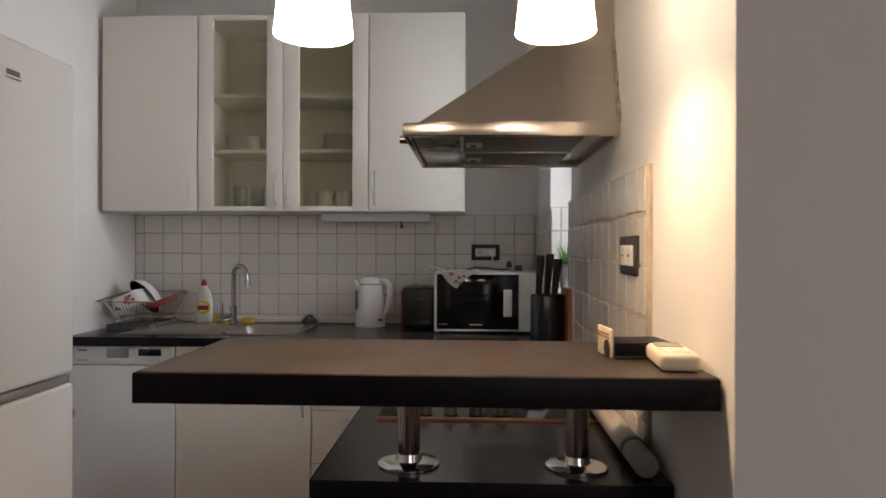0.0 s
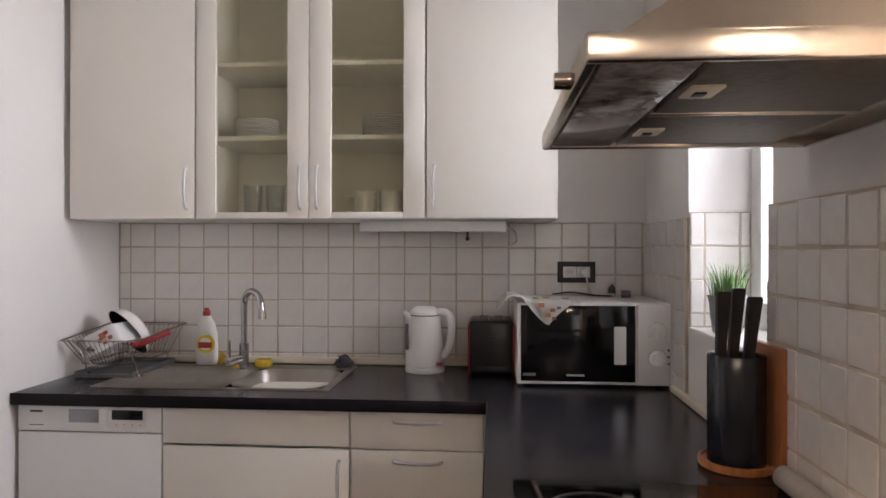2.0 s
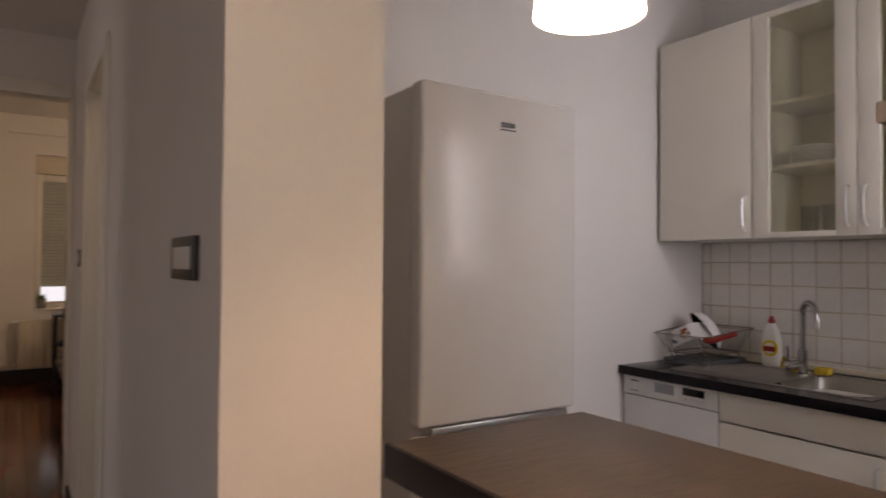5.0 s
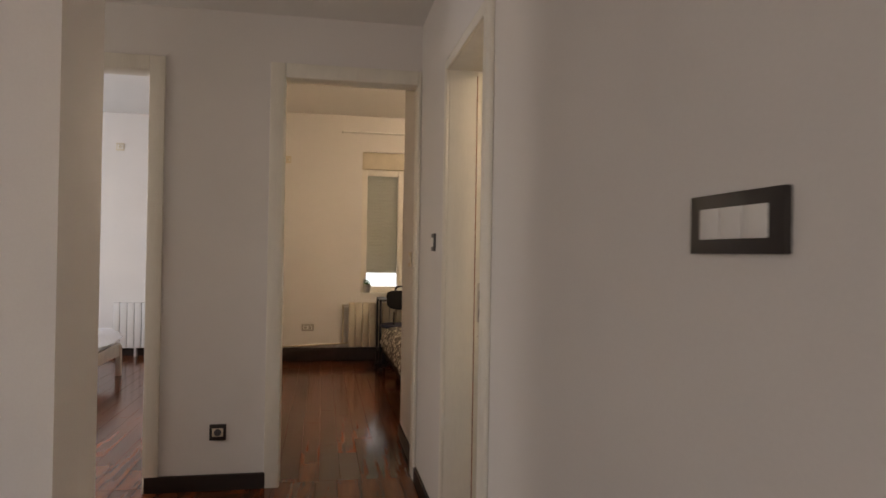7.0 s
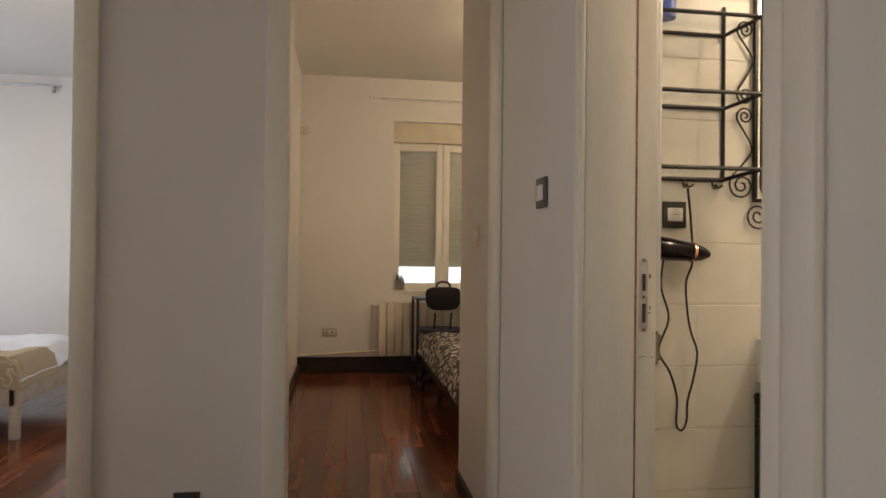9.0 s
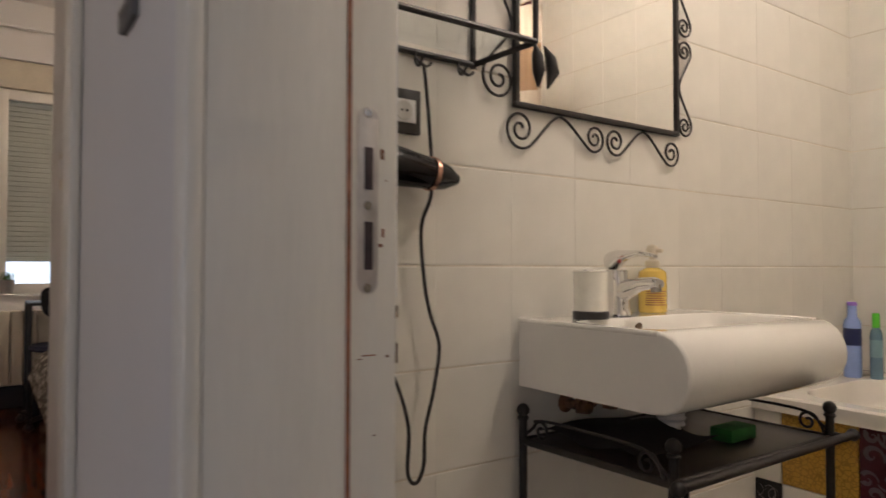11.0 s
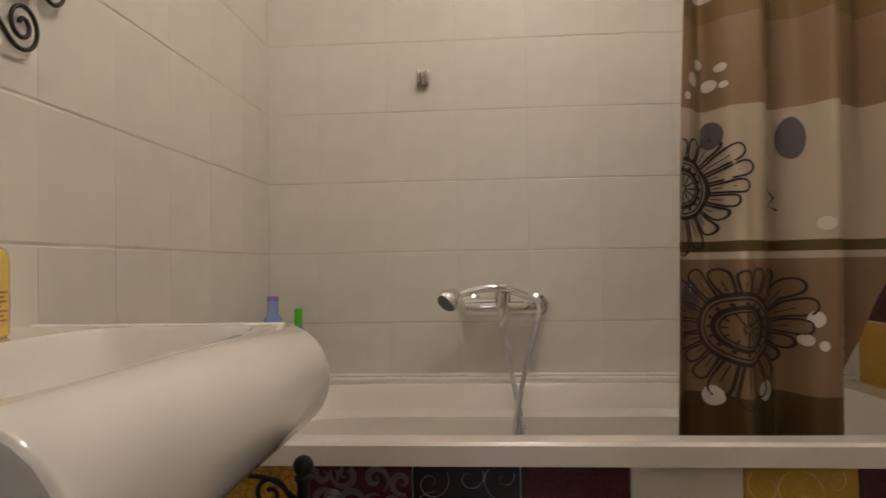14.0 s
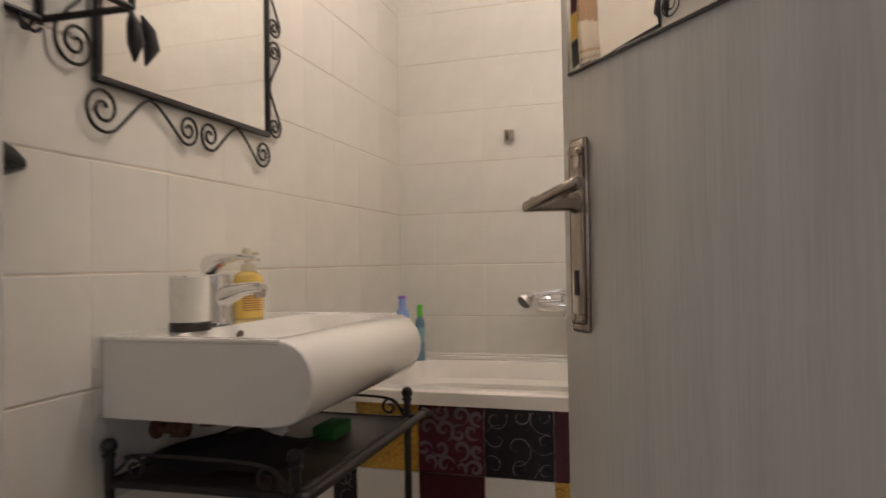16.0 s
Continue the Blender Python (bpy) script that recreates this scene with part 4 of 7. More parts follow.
part("plug", turned([((0.035, 3.33, 1.150), 0.014), ((0.068, 3.325, 1.150), 0.013)], 14), GREY, pg)
part("cord", tube(smooth_line([(0.005, 3.345, 1.142), (-0.05, 3.39, 1.141), (-0.13, 3.42, 1.150), (-0.20, 3.43, 1.141)], 6), 0.003, 6), BLACK, pg)


def socket_plate(name, face, axis, c0, c1, z0, z1, sign, count, label, plate=DARKFRAME, insert=WHITE, plug_at=None, switch=False):
    """A wall plate in the plane axis = face, from c0 to c1 along the wall."""
    def box(u0, u1, w0, w1, p0, p1, bev):
        a, b3 = [0, 0, w0], [0, 0, w1]
        a[axis], b3[axis] = sorted((face + sign * p0, face + sign * p1))
        a[1 - axis], b3[1 - axis] = u0, u1
        return bx(a, b3, bev)
    loc = [0, 0, (z0 + z1) / 2]
    loc[axis], loc[1 - axis] = face, (c0 + c1) / 2
    s3 = thing(name, loc, label, "switch" if switch else "socket")
    part("plate", box(c0, c1, z0, z1, 0, 0.010, 0.002), plate, s3)
    mw, mh = (c1 - c0) * 0.16 if count == 1 else (c1 - c0) * 0.14, (z1 - z0) * 0.24
    w = (c1 - c0 - 2 * mw) / count
    for q in range(count):
        u0 = c0 + mw + q * w
        ins = part("rocker" if switch else "insert", box(u0 + 0.0005, u0 + w - 0.0005, z0 + mh, z1 - mh, 0.010, 0.013, 0.0012), insert, s3)
        if not switch:
            uc, zc = u0 + w / 2, (z0 + z1) / 2
            a, b3 = [0, 0, zc], [0, 0, zc]
            a[axis], b3[axis], a[1 - axis], b3[1 - axis] = face + sign * 0.0128, face + sign * 0.0142, uc, uc
            rr = min(w, z1 - z0 - 2 * mh) * 0.43
            part("ring", turned([(a, rr), (b3, rr * 0.96)], 20), plate if insert is WHITE and plate is not DARKFRAME else GREY if plate is DARKFRAME and insert is not WHITE else mat("socket_shade", (0.68, 0.66, 0.62), 0.4), ins)
            for du in (-0.3, 0.3):
                a2, b4 = list(a), list(b3)
                a2[1 - axis] = b4[1 - axis] = uc + du * rr
                a2[axis], b4[axis] = face + sign * 0.0138, face + sign * 0.0152
                part("hole", turned([(a2, rr * 0.13), (b4, rr * 0.13)], 8), BLACK, ins)
            if plug_at == q:
                a2, b4 = list(a), list(b3)
                a2[axis], b4[axis] = face + sign * 0.014, face + sign * 0.05
                part("plugged_in_plug", turned([(a2, 0.018), (b4, 0.014)], 16), WHITE, ins)
    return s3


socket_plate("wall_socket", 3.466, 1, -0.178, -0.036, 1.184, 1.264, -1, 2, "double socket in a dark frame with a white plug", plug_at=1)
socket_plate("wall_socket", 0.150, 0, 1.405, 1.545, 1.193, 1.272, -1, 2, "double socket in a dark frame on the tiled wall")
lone("plug_cord", tube(smooth_line([(-0.075, 3.425, 1.22), (-0.073, 3.415, 1.19), (-0.06, 3.43, 1.16), (-0.05, 3.44, 1.142)], 5), 0.003, 6), WHITE, "white flex hanging from the socket plug", "cord")

# knife holder, board, plant
k = thing("knife_holder", (0.078, 2.33, 0.861), "dark blue cylinder knife holder on an orange tray", "knife holder")
part("tray", lathe([(0.072, 0), (0.075, 0.004), (0.075, 0.016), (0.070, 0.017), (0.069, 0.010), (0.001, 0.010)], (0.078, 2.33, 0.8608), 36), BOARDW, k, "orange wooden tray")
part("cylinder", lathe([(0.056, 0.010), (0.057, 0.012), (0.057, 0.228), (0.055, 0.231), (0.052, 0.228), (0.052, 0.20), (0.001, 0.20)], (0.078, 2.33, 0.861), 36), mat("navy_lacquer", (0.012, 0.013, 0.022), 0.22, 0.0, var=0.05, scale=2), k)
for x0, y0, x1, zt in ((0.046, 2.335, 0.054, 1.222), (0.074, 2.345, 0.087, 1.228), (0.094, 2.315, 0.110, 1.212)):
    bm = loft([[(x0 + (x1 - x0) * f + sx * w, y0 + sy * 0.008, 1.062 + (zt - 1.062) * f) for sx, sy in ((-1, -1), (1, -1), (1, 1), (-1, 1))] for f, w in ((0.0, 0.0085), (0.5, 0.0105), (0.96, 0.0135), (1.0, 0.011))])
    part("knife_handle", bm, mat("dark_handle_wood", (0.010, 0.005, 0.005), 0.5, var=0.3, scale=40), k, "straight dark knife handle")
lone("chopping_board", bx((0.134, 2.25, 0.8608), (0.1495, 2.43, 1.115), 0.004), BOARDW, "orange wooden chopping board standing against the wall tiles", "chopping board")


def grass_pot(place, r, hgt, blades, tall, label):
    x, y, z = place
    g = thing("potted_plant", place, label, "plant")
    part("pot", lathe([(r * 0.72, 0), (r * 0.74, 0.003), (r * 0.8, hgt * 0.3), (r * 0.83, hgt * 0.32), (r * 0.92, hgt * 0.8), (r, hgt * 0.97), (r * 1.03, hgt), (r * 0.95, hgt), (r * 0.9, hgt * 0.86), (0.001, hgt * 0.86)], place, 28), ZINC, g)
    rng = random.Random(5)
    bm2 = bmesh.new()
    for q in range(blades):
        a, d, lean = rng.uniform(0, 6.28), r * 0.85 * math.sqrt(rng.random()), rng.uniform(0.15, 0.8)
        bx0, by0 = x + d * math.cos(a), y + d * math.sin(a)
        hh, wv = tall * rng.uniform(0.65, 1.0), 0.0022
        prev = None
        sx, sy = -math.sin(a + rng.uniform(-1, 1)), math.cos(a + rng.uniform(-1, 1))
        for st in range(5):
            f = st / 4
            c = Vector((bx0 + math.cos(a) * lean * hh * 0.45 * f * f, by0 + math.sin(a) * lean * hh * 0.45 * f * f, z + hgt * 0.85 + hh * f * (1 - 0.15 * f)))
            w = wv * (1 - f * 0.9)
            cur = (bm2.verts.new(c + Vector((sx, sy, 0)) * w), bm2.verts.new(c - Vector((sx, sy, 0)) * w))
            if prev:
                bm2.faces.new((prev[0], prev[1], cur[1], cur[0]))
            prev = cur
    part("grass", bm2, GRASS, g, "green upright grass blades")
    return g


SILL = 1.079
built("window_sill", bx((0.158, 2.346, 1.0752), (0.47, 2.934, SILL), 0.001), WHITE)
grass_pot((0.222, 2.80, SILL), 0.052, 0.105, 150, 0.125, "green grass plant in a zinc pot on the sill")
c = thing("cutlery_drainer", (0.27, 2.52, SILL), "perforated steel cutlery drainer with a blue brush", "cutlery holder")
part("cup", lathe([(0.048, 0), (0.05, 0.003), (0.05, 0.155), (0.047, 0.155), (0.046, 0.01), (0.001, 0.01)], (0.27, 2.52, SILL), 28), SINKS, c)
for zr in range(7):
    for q in range(9):
        a = math.pi * (0.75 + q * 0.09)
        ca, sa = math.cos(a), math.sin(a)
        part("hole", turned([((0.27 + 0.0495 * ca, 2.52 + 0.0495 * sa, SILL + 0.02 + zr * 0.02), 0.004), ((0.27 + 0.0506 * ca, 2.52 + 0.0506 * sa, SILL + 0.02 + zr * 0.02), 0.004)], 6), BLACK, c)
part("brush_handle", tube(smooth_line([(0.27, 2.52, SILL + 0.02), (0.262, 2.53, SILL + 0.18), (0.25, 2.54, SILL + 0.25), (0.265, 2.545, SILL + 0.28)], 5), 0.005, 8), mat("blue_plastic", (0.08, 0.25, 0.5), 0.35), c, "blue brush handle")

# kitchen window
w = thing("window_1", (0.36, 2.64, SILL), "", "", "", "structure")
part("window_frame", joined(bx((0.335, 2.35, 1.08), (0.39, 2.42, 2.318), 0.004), bx((0.335, 2.86, 1.08), (0.39, 2.93, 2.318), 0.004), bx((0.335, 2.42, 1.08), (0.39, 2.86, 1.16), 0.004), bx((0.335, 2.42, 2.24), (0.39, 2.86, 2.318), 0.004)), WHITE, w)
g = part("pane", bx((0.36, 2.42, 1.16), (0.366, 2.86, 2.24)), PANE, w)
g.visible_shadow = False
part("window_handle", joined(bx((0.315, 2.375, 1.60), (0.336, 2.395, 1.64), 0.003), bx((0.305, 2.378, 1.52), (0.317, 2.392, 1.625), 0.003)), WHITE, w)
built("backdrop_courtyard", bx((1.6, 1.2, -1.0), (1.65, 4.4, 4.0)), SKYGLOW)

# pendants
for x in (-0.422, -0.048):
    p = thing("pendant_lamp", (x, 1.142, 1.577), "lit white cone pendant lamp hanging over the bar", "pendant lamp", "pendants over the bar")
    part("shade", solid(lathe([(0.0615, 1.577), (0.061, 1.581), (0.043, 1.745)], (x, 1.142, 0), 40, False), 0.0015), SHADE, p, "glowing white shade")
    part("cap", lathe([(0.043, 1.745), (0.030, 1.76), (0.012, 1.775), (0.012, 1.805)], (x, 1.142, 0), 24), WHITE, p)
    part("cable", cyl((x, 1.142, 1.805), (x, 1.142, 2.60), 0.003, n=8), WHITE, p)
    part("ceiling_rose", lathe([(0.05, 2.595), (0.05, 2.619)], (x, 1.142, 0), 24), WHITE, p)

# on the bar
c = thing("coaster_holder", (0.09, 1.19, 1.077), "dark coasters in a cream-ended holder on the bar", "coaster holder")
COASTER_TURN = pose(0.036, 1.186, 1.0765, 0, 0, 6)
for nm, bm, mt, lb in (("end_plate", bx((0, -0.034, 0), (0.006, 0.034, 0.046), 0.0028, 3), CREAMTRIM, "cream end plate"), ("base", bx((0.006, -0.040, 0), (0.102, 0.040, 0.004), 0.001), BLACK, ""),
                       ("disc", turned([((-0.0015, -0.018, 0.014), 0.014), ((0.0005, -0.018, 0.014), 0.014)], 20), BLACK, ""), ("print", joined(*[bx((-0.0012, -0.028, 0.030 + 0.005 * q), (0.0005, 0.026, 0.0322 + 0.005 * q)) for q in range(2)]), BOARDW, "")):
    bm.transform(COASTER_TURN)
    part(nm, bm, mt, c, lb)
for q in range(5):
    bm = bx((0.008, -0.036, 0.0045 + q * 0.0042), (0.098, 0.036, 0.0078 + q * 0.0042), 0.0008)
    bm.transform(COASTER_TURN)
    part("coaster", bm, BLACKEDGE, c)
r = thing("remote_control", (0.115, 1.13, 1.077), "cream remote control with a small screen on the bar", "remote control")
REMOTE_TURN = pose(0.119, 1.108, 1.0768, 0, 0, -5)
bm = bx((-0.028, -0.062, 0), (0.028, 0.062, 0.024), 0.007, 3)
bm.transform(REMOTE_TURN)
part("body", bm, CREAMTRIM, r)
bm = bx((-0.020, 0.008, 0.0238), (0.020, 0.052, 0.0252), 0.0006)
bm.transform(REMOTE_TURN)
part("screen", bm, mat("lcd", (0.30, 0.32, 0.27), 0.2), r, "grey display")
for q in range(6):
    bm = bx((-0.019 + (q % 3) * 0.014, -0.040 + (q // 3) * 0.020, 0.0238), (-0.009 + (q % 3) * 0.014, -0.028 + (q // 3) * 0.020, 0.0258), 0.001)
    bm.transform(REMOTE_TURN)
    part("button", bm, WHITE, r)

# fridge and bin
f = thing("fridge_freezer", (-1.65, 1.78, 0), "tall white fridge-freezer with a glossy door", "fridge")
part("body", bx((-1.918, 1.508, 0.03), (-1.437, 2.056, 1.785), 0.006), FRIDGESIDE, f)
part("upper_door", bx((-1.433, 1.504, 0.868), (-1.373, 2.060, 1.79), 0.012, 4), FRIDGE, f)
part("lower_door", bx((-1.433, 1.504, 0.06), (-1.373, 2.060, 0.838), 0.012, 4), FRIDGE, f)
part("grip_rail", bx((-1.420, 1.545, 0.8405), (-1.3745, 2.03, 0.8655), 0.004), HANDLE, f, "grey recessed grip rail")
part("badge", joined(bx((-1.3735, 1.765, 1.683), (-1.3718, 1.822, 1.6865)), bx((-1.3735, 1.768, 1.692), (-1.3718, 1.818, 1.706), 0.0005)), GREY, f)
for y in (1.55, 2.02):
    part("foot", cyl((-1.45, y, 0.0), (-1.45, y, 0.032), 0.02, n=12), BLACK, f)
b = thing("waste_bin", (-1.675, 2.22, 0), "pale grey plastic bin beside the fridge", "bin")
part("body", bx((-1.80, 2.10, 0.0), (-1.55, 2.34, 0.65), 0.02), mat("bin_grey", (0.5, 0.52, 0.55), 0.4), b)
part("rim", bx((-1.807, 2.093, 0.65), (-1.543, 2.347, 0.688), 0.012), mat("bin_dark", (0.12, 0.12, 0.13), 0.4), b, "dark lid rim")

# switch by the hall
socket_plate("light_switch", HALL, 1, -1.297, -1.10, 1.268, 1.348, -1, 3, "triple white light switch in a dark frame", switch=True)
# ---- bathroom door ----
d3 = casing("door_3", 1, HALL, -3.225, -2.556, 2.06, 0.04, 0.016, -1)
part("trim", bx((-2.516, HALL - 0.016, 0), (-2.456, HALL, 2.10), 0.006), TRIMW, d3)
part("lining", bx((-3.289, HALL - 0.001, 0), (-3.2255, 1.0115, 2.06), 0.003), TRIMW, d3)
part("lining", bx((-3.289, 1.0125, 0), (-3.243, 1.070, 2.06), 0.003), TRIMW, d3)
part("lining", bx((-2.555, HALL - 0.001, 0), (-2.501, 1.03, 2.06), 0.003), TRIMW, d3)
part("lining", bx((-2.535, 1.031, 0), (-2.501, 1.092, 2.06), 0.003), TRIMW, d3)
part("lining", bx((-3.225, HALL - 0.001, 2.06), (-2.556, 1.092, 2.129), 0.003), TRIMW, d3)
sp = part("strike_plate", joined(bx((-3.2432, 1.0265, 0.972), (-3.2412, 1.0485, 1.128), 0.0008), turned([((-3.2432, 1.0375, 0.973), 0.0108), ((-3.2414, 1.0375, 0.973), 0.0108)], 20), turned([((-3.2432, 1.0375, 1.127), 0.0108), ((-3.2414, 1.0375, 1.127), 0.0108)], 20)), SATIN, d3, "worn metal strike plate")
for z0, z1 in ((0.985, 1.03), (1.06, 1.10)):
    part("latch_hole", bx((-3.2414, 1.0335, z0), (-3.2403, 1.0425, z1), 0.0004), mat("dark_recess", (0.05, 0.032, 0.035), 0.5, var=0.3, scale=60), sp)
for z in (0.968, 1.045, 1.132):
    part("screw", turned([((-3.2414, 1.0375, z), 0.0045), ((-3.2402, 1.0375, z), 0.004)], 10), DIMCHROME, sp)
part("paint_crack", bx((-3.2256, 1.0075, 0.02), (-3.2249, 1.0118, 2.04)), mat("bare_wood_line", (0.34, 0.15, 0.09), 0.8, var=0.4, scale=50), d3)

CHIP = MATS["bare_wood_line"]
for y, z, w, h4 in ((1.0535, 1.095, 0.004, 0.010), (1.0545, 1.020, 0.003, 0.008), (1.052, 1.008, 0.005, 0.003), (1.040, 0.905, 0.014, 0.0012), (1.060, 0.903, 0.004, 0.002), (1.046, 0.830, 0.003, 0.001), (1.030, 0.902, 0.006, 0.001), (1.058, 1.070, 0.002, 0.001)):
    part("paint_chip", bx((-3.2434, y - w / 2, z - h4 / 2), (-3.2426, y + w / 2, z + h4 / 2), 0.0002), CHIP, d3)

HINGE, FREE = Vector((-2.513, 1.071, 0)), Vector((-2.931, 1.590, 0))
ux = (FREE - HINGE).normalized()
LM = Matrix((( ux.x, -ux.y, 0, HINGE.x), (ux.y, ux.x, 0, HINGE.y), (0, 0, 1, 0), (0, 0, 0, 1)))
LL = (FREE - HINGE).length


def leaf_part(name, bm, m, parent, label=""):
    bm.transform(LM)
    return part(name, bm, m, parent, label)


dl = thing("bathroom_door", HINGE, "grey-white painted bathroom door standing half open", "door")
leaf_part("leaf", bx((0, -0.040, 0.012), (LL, 0, 2.05), 0.003), LEAF, dl)
for k in range(2):
    leaf_part("hinge", cyl((-0.004, 0.004, 0.25 + 1.4 * k), (-0.004, 0.004, 0.36 + 1.4 * k), 0.008, n=12), DIMCHROME, dl)
hp = leaf_part("handle_plate", joined(bx((LL - 0.058, 0, 0.912), (LL - 0.022, 0.005, 1.15), 0.004, 3), bx((LL - 0.054, 0.0045, 0.922), (LL - 0.026, 0.009, 1.14), 0.004, 3)), DIMCHROME, dl, "worn nickel handle plate")
PXC = LL - 0.040
grip = bx((PXC - 0.102, 0.062, 1.0695), (PXC + 0.014, 0.078, 1.0825), 0.005, 3)
for v in grip.verts:
    v.co.z += (PXC - v.co.x) * 0.16 - 0.009
leaf_part("lever_handle", joined(turned([((PXC, 0.008, 1.070), 0.013), ((PXC, 0.02, 1.070), 0.0095), ((PXC, 0.070, 1.068), 0.009)], 16), grip), DIMCHROME, hp, "flat nickel lever")
leaf_part("keyhole", joined(bx((PXC - 0.0035, 0.0086, 0.957), (PXC + 0.0035, 0.0098, 0.988), 0.002), ), BLACK, hp)
for z in (0.930, 1.132):
    for dx in (-0.009, 0.009):
        leaf_part("screw", turned([((PXC + dx, 0.0085, z), 0.0055), ((PXC + dx, 0.0105, z), 0.0045)], 10), DIMCHROME, hp)
leaf_part("latch_plate", bx((LL - 0.0005, -0.032, 0.96), (LL + 0.0015, -0.008, 1.12), 0.0006), DIMCHROME, dl)
dm = leaf_part("mirror", bx((0.16, 0.0005, 1.235), (LL - 0.022, 0.005, 1.80), 0.001), MIRROR, dl, "frameless mirror fixed to the door")
leaf_part("mirror_edge", joined(bx((0.16, 0.0005, 1.2325), (LL - 0.022, 0.0055, 1.2352)), bx((0.33, 0.0048, 1.235), (0.333, 0.0056, 1.80))), DARKFRAME, dm)

# ---- basin and what stands on it ----
BX0, BX1, BY0, BY1, BZ0, BZ1 = -3.7385, -3.332, 1.665, 2.205, 0.740, 0.880
out = [(BX0, BZ0), (-3.395, BZ0)]
for k in range(1, 12):
    a = -math.pi / 2 + math.pi * k / 12
    out.append((-3.395 + 0.063 * math.cos(a), 0.810 + 0.070 * math.sin(a)))
out += [(-3.395, BZ1), (BX0, BZ1)]
bm = extrude_outline(out, 1, BY0, BY1)
for fc in [fc for fc in bm.faces if all(abs(v.co.z - BZ1) < 1e-5 for v in fc.verts)]:
    bmesh.ops.delete(bm, geom=[fc], context="FACES_ONLY")
basin = thing("washbasin", ((BX0 + BX1) / 2, 1.93, BZ0), "white ceramic washbasin with a rounded front on the wall", "washbasin")


def rect_ring(x0, x1, y0, y1, z, side=12):
    p = []
    for k in range(side):
        p.append((x0 + (x1 - x0) * k / side, y0, z))
    for k in range(side):
        p.append((x1, y0 + (y1 - y0) * k / side, z))
    for k in range(side):
        p.append((x1 - (x1 - x0) * k / side, y1, z))
    for k in range(side):
        p.append((x0, y1 - (y1 - y0) * k / side, z))
    return p


def soft_ring(x0, x1, y0, y1, z, e=0.3, side=12):
    cx, cy = (x0 + x1) / 2, (y0 + y1) / 2
    p = []
    for q in rect_ring(-1, 1, -1, 1, 0, side):
        a = math.atan2(q[1], q[0])
        c, s2 = math.cos(a), math.sin(a)
        n2 = (abs(c) ** (2 / e) + abs(s2) ** (2 / e)) ** (-e / 2)
        p.append((cx + (x1 - x0) / 2 * c * n2, cy + (y1 - y0) / 2 * s2 * n2, z))
    return p


def hollow(rings, close=True):
    bm2 = bmesh.new()
    rows = [[bm2.verts.new(p) for p in r] for r in rings]
    n = len(rows[0])
    for a, b2 in zip(rows, rows[1:]):
        for k in range(n):
            bm2.faces.new((a[k], a[(k + 1) % n], b2[(k + 1) % n], b2[k]))
    if close:
        bm2.faces.new(rows[-1])
    return bm2


top = hollow([rect_ring(BX0, -3.395, BY0, BY1, BZ1), soft_ring(-3.632, -3.402, 1.690, 2.165, BZ1), soft_ring(-3.629, -3.405, 1.693, 2.162, BZ1 - 0.004),
              soft_ring(-3.622, -3.412, 1.70, 2.155, BZ1 - 0.03), soft_ring(-3.60, -3.425, 1.72, 2.135, BZ1 - 0.085, 0.4), soft_ring(-3.56, -3.45, 1.77, 2.09, BZ1 - 0.11, 0.6), soft_ring(-3.53, -3.49, 1.91, 1.95, BZ1 - 0.115, 1.0)])
bm = joined(bm, top)
bmesh.ops.remove_doubles(bm, verts=bm.verts[:], dist=0.0004)
sharp = [e for e in bm.edges if len(e.link_faces) == 2 and e.calc_face_angle(0) > 0.9 and max(v.co.z for v in e.verts) > BZ0 + 0.001 and min(v.co.z for v in e.verts) < BZ1 - 0.001 and abs(e.verts[0].co.x - BX0) > 0.01]
bmesh.ops.bevel(bm, geom=sharp, offset=0.007, segments=3, affect="EDGES", profile=0.5)
bmesh.ops.recalc_face_normals(bm, faces=bm.faces[:])
part("bowl", bm, CERAMIC, basin)
for y in (BY0 + 0.0045, BY1 - 0.0045):
    part("rim", tube([(BX0, y, BZ1 - 0.0045), (-3.55, y, BZ1 - 0.0045), (-3.393, y, BZ1 - 0.0045)], 0.006, 14), CERAMIC, basin)
part("overflow_hole", turned([((-3.6255, 1.906, 0.858), 0.011), ((-3.6225, 1.906, 0.857), 0.011)], 18), mat("overflow_dark", (0.10, 0.06, 0.03), 0.5), basin)
part("drain", lathe([(0.022, 0), (0.022, 0.004), (0.001, 0.004)], (-3.51, 1.93, 0.766), 20), CHROME, basin)
part("waste_trap", lathe([(0.028, 0.66)] + [(0.026 + 0.004 * (k % 2), 0.668 + 0.006 * k) for k in range(12)] + [(0.03, 0.742)], (-3.56, 1.93, 0), 20), WHITE, basin, "white corrugated waste trap")
part("waste_pipe", tube(smooth_line([(-3.56, 1.93, 0.67), (-3.57, 1.93, 0.60), (-3.62, 1.95, 0.56), (-3.745, 1.96, 0.55)], 6), 0.02, 12), WHITE, basin)
COPPER = mat("corroded_brass", (0.23, 0.12, 0.07), 0.45, 0.7, var=0.4, scale=60)
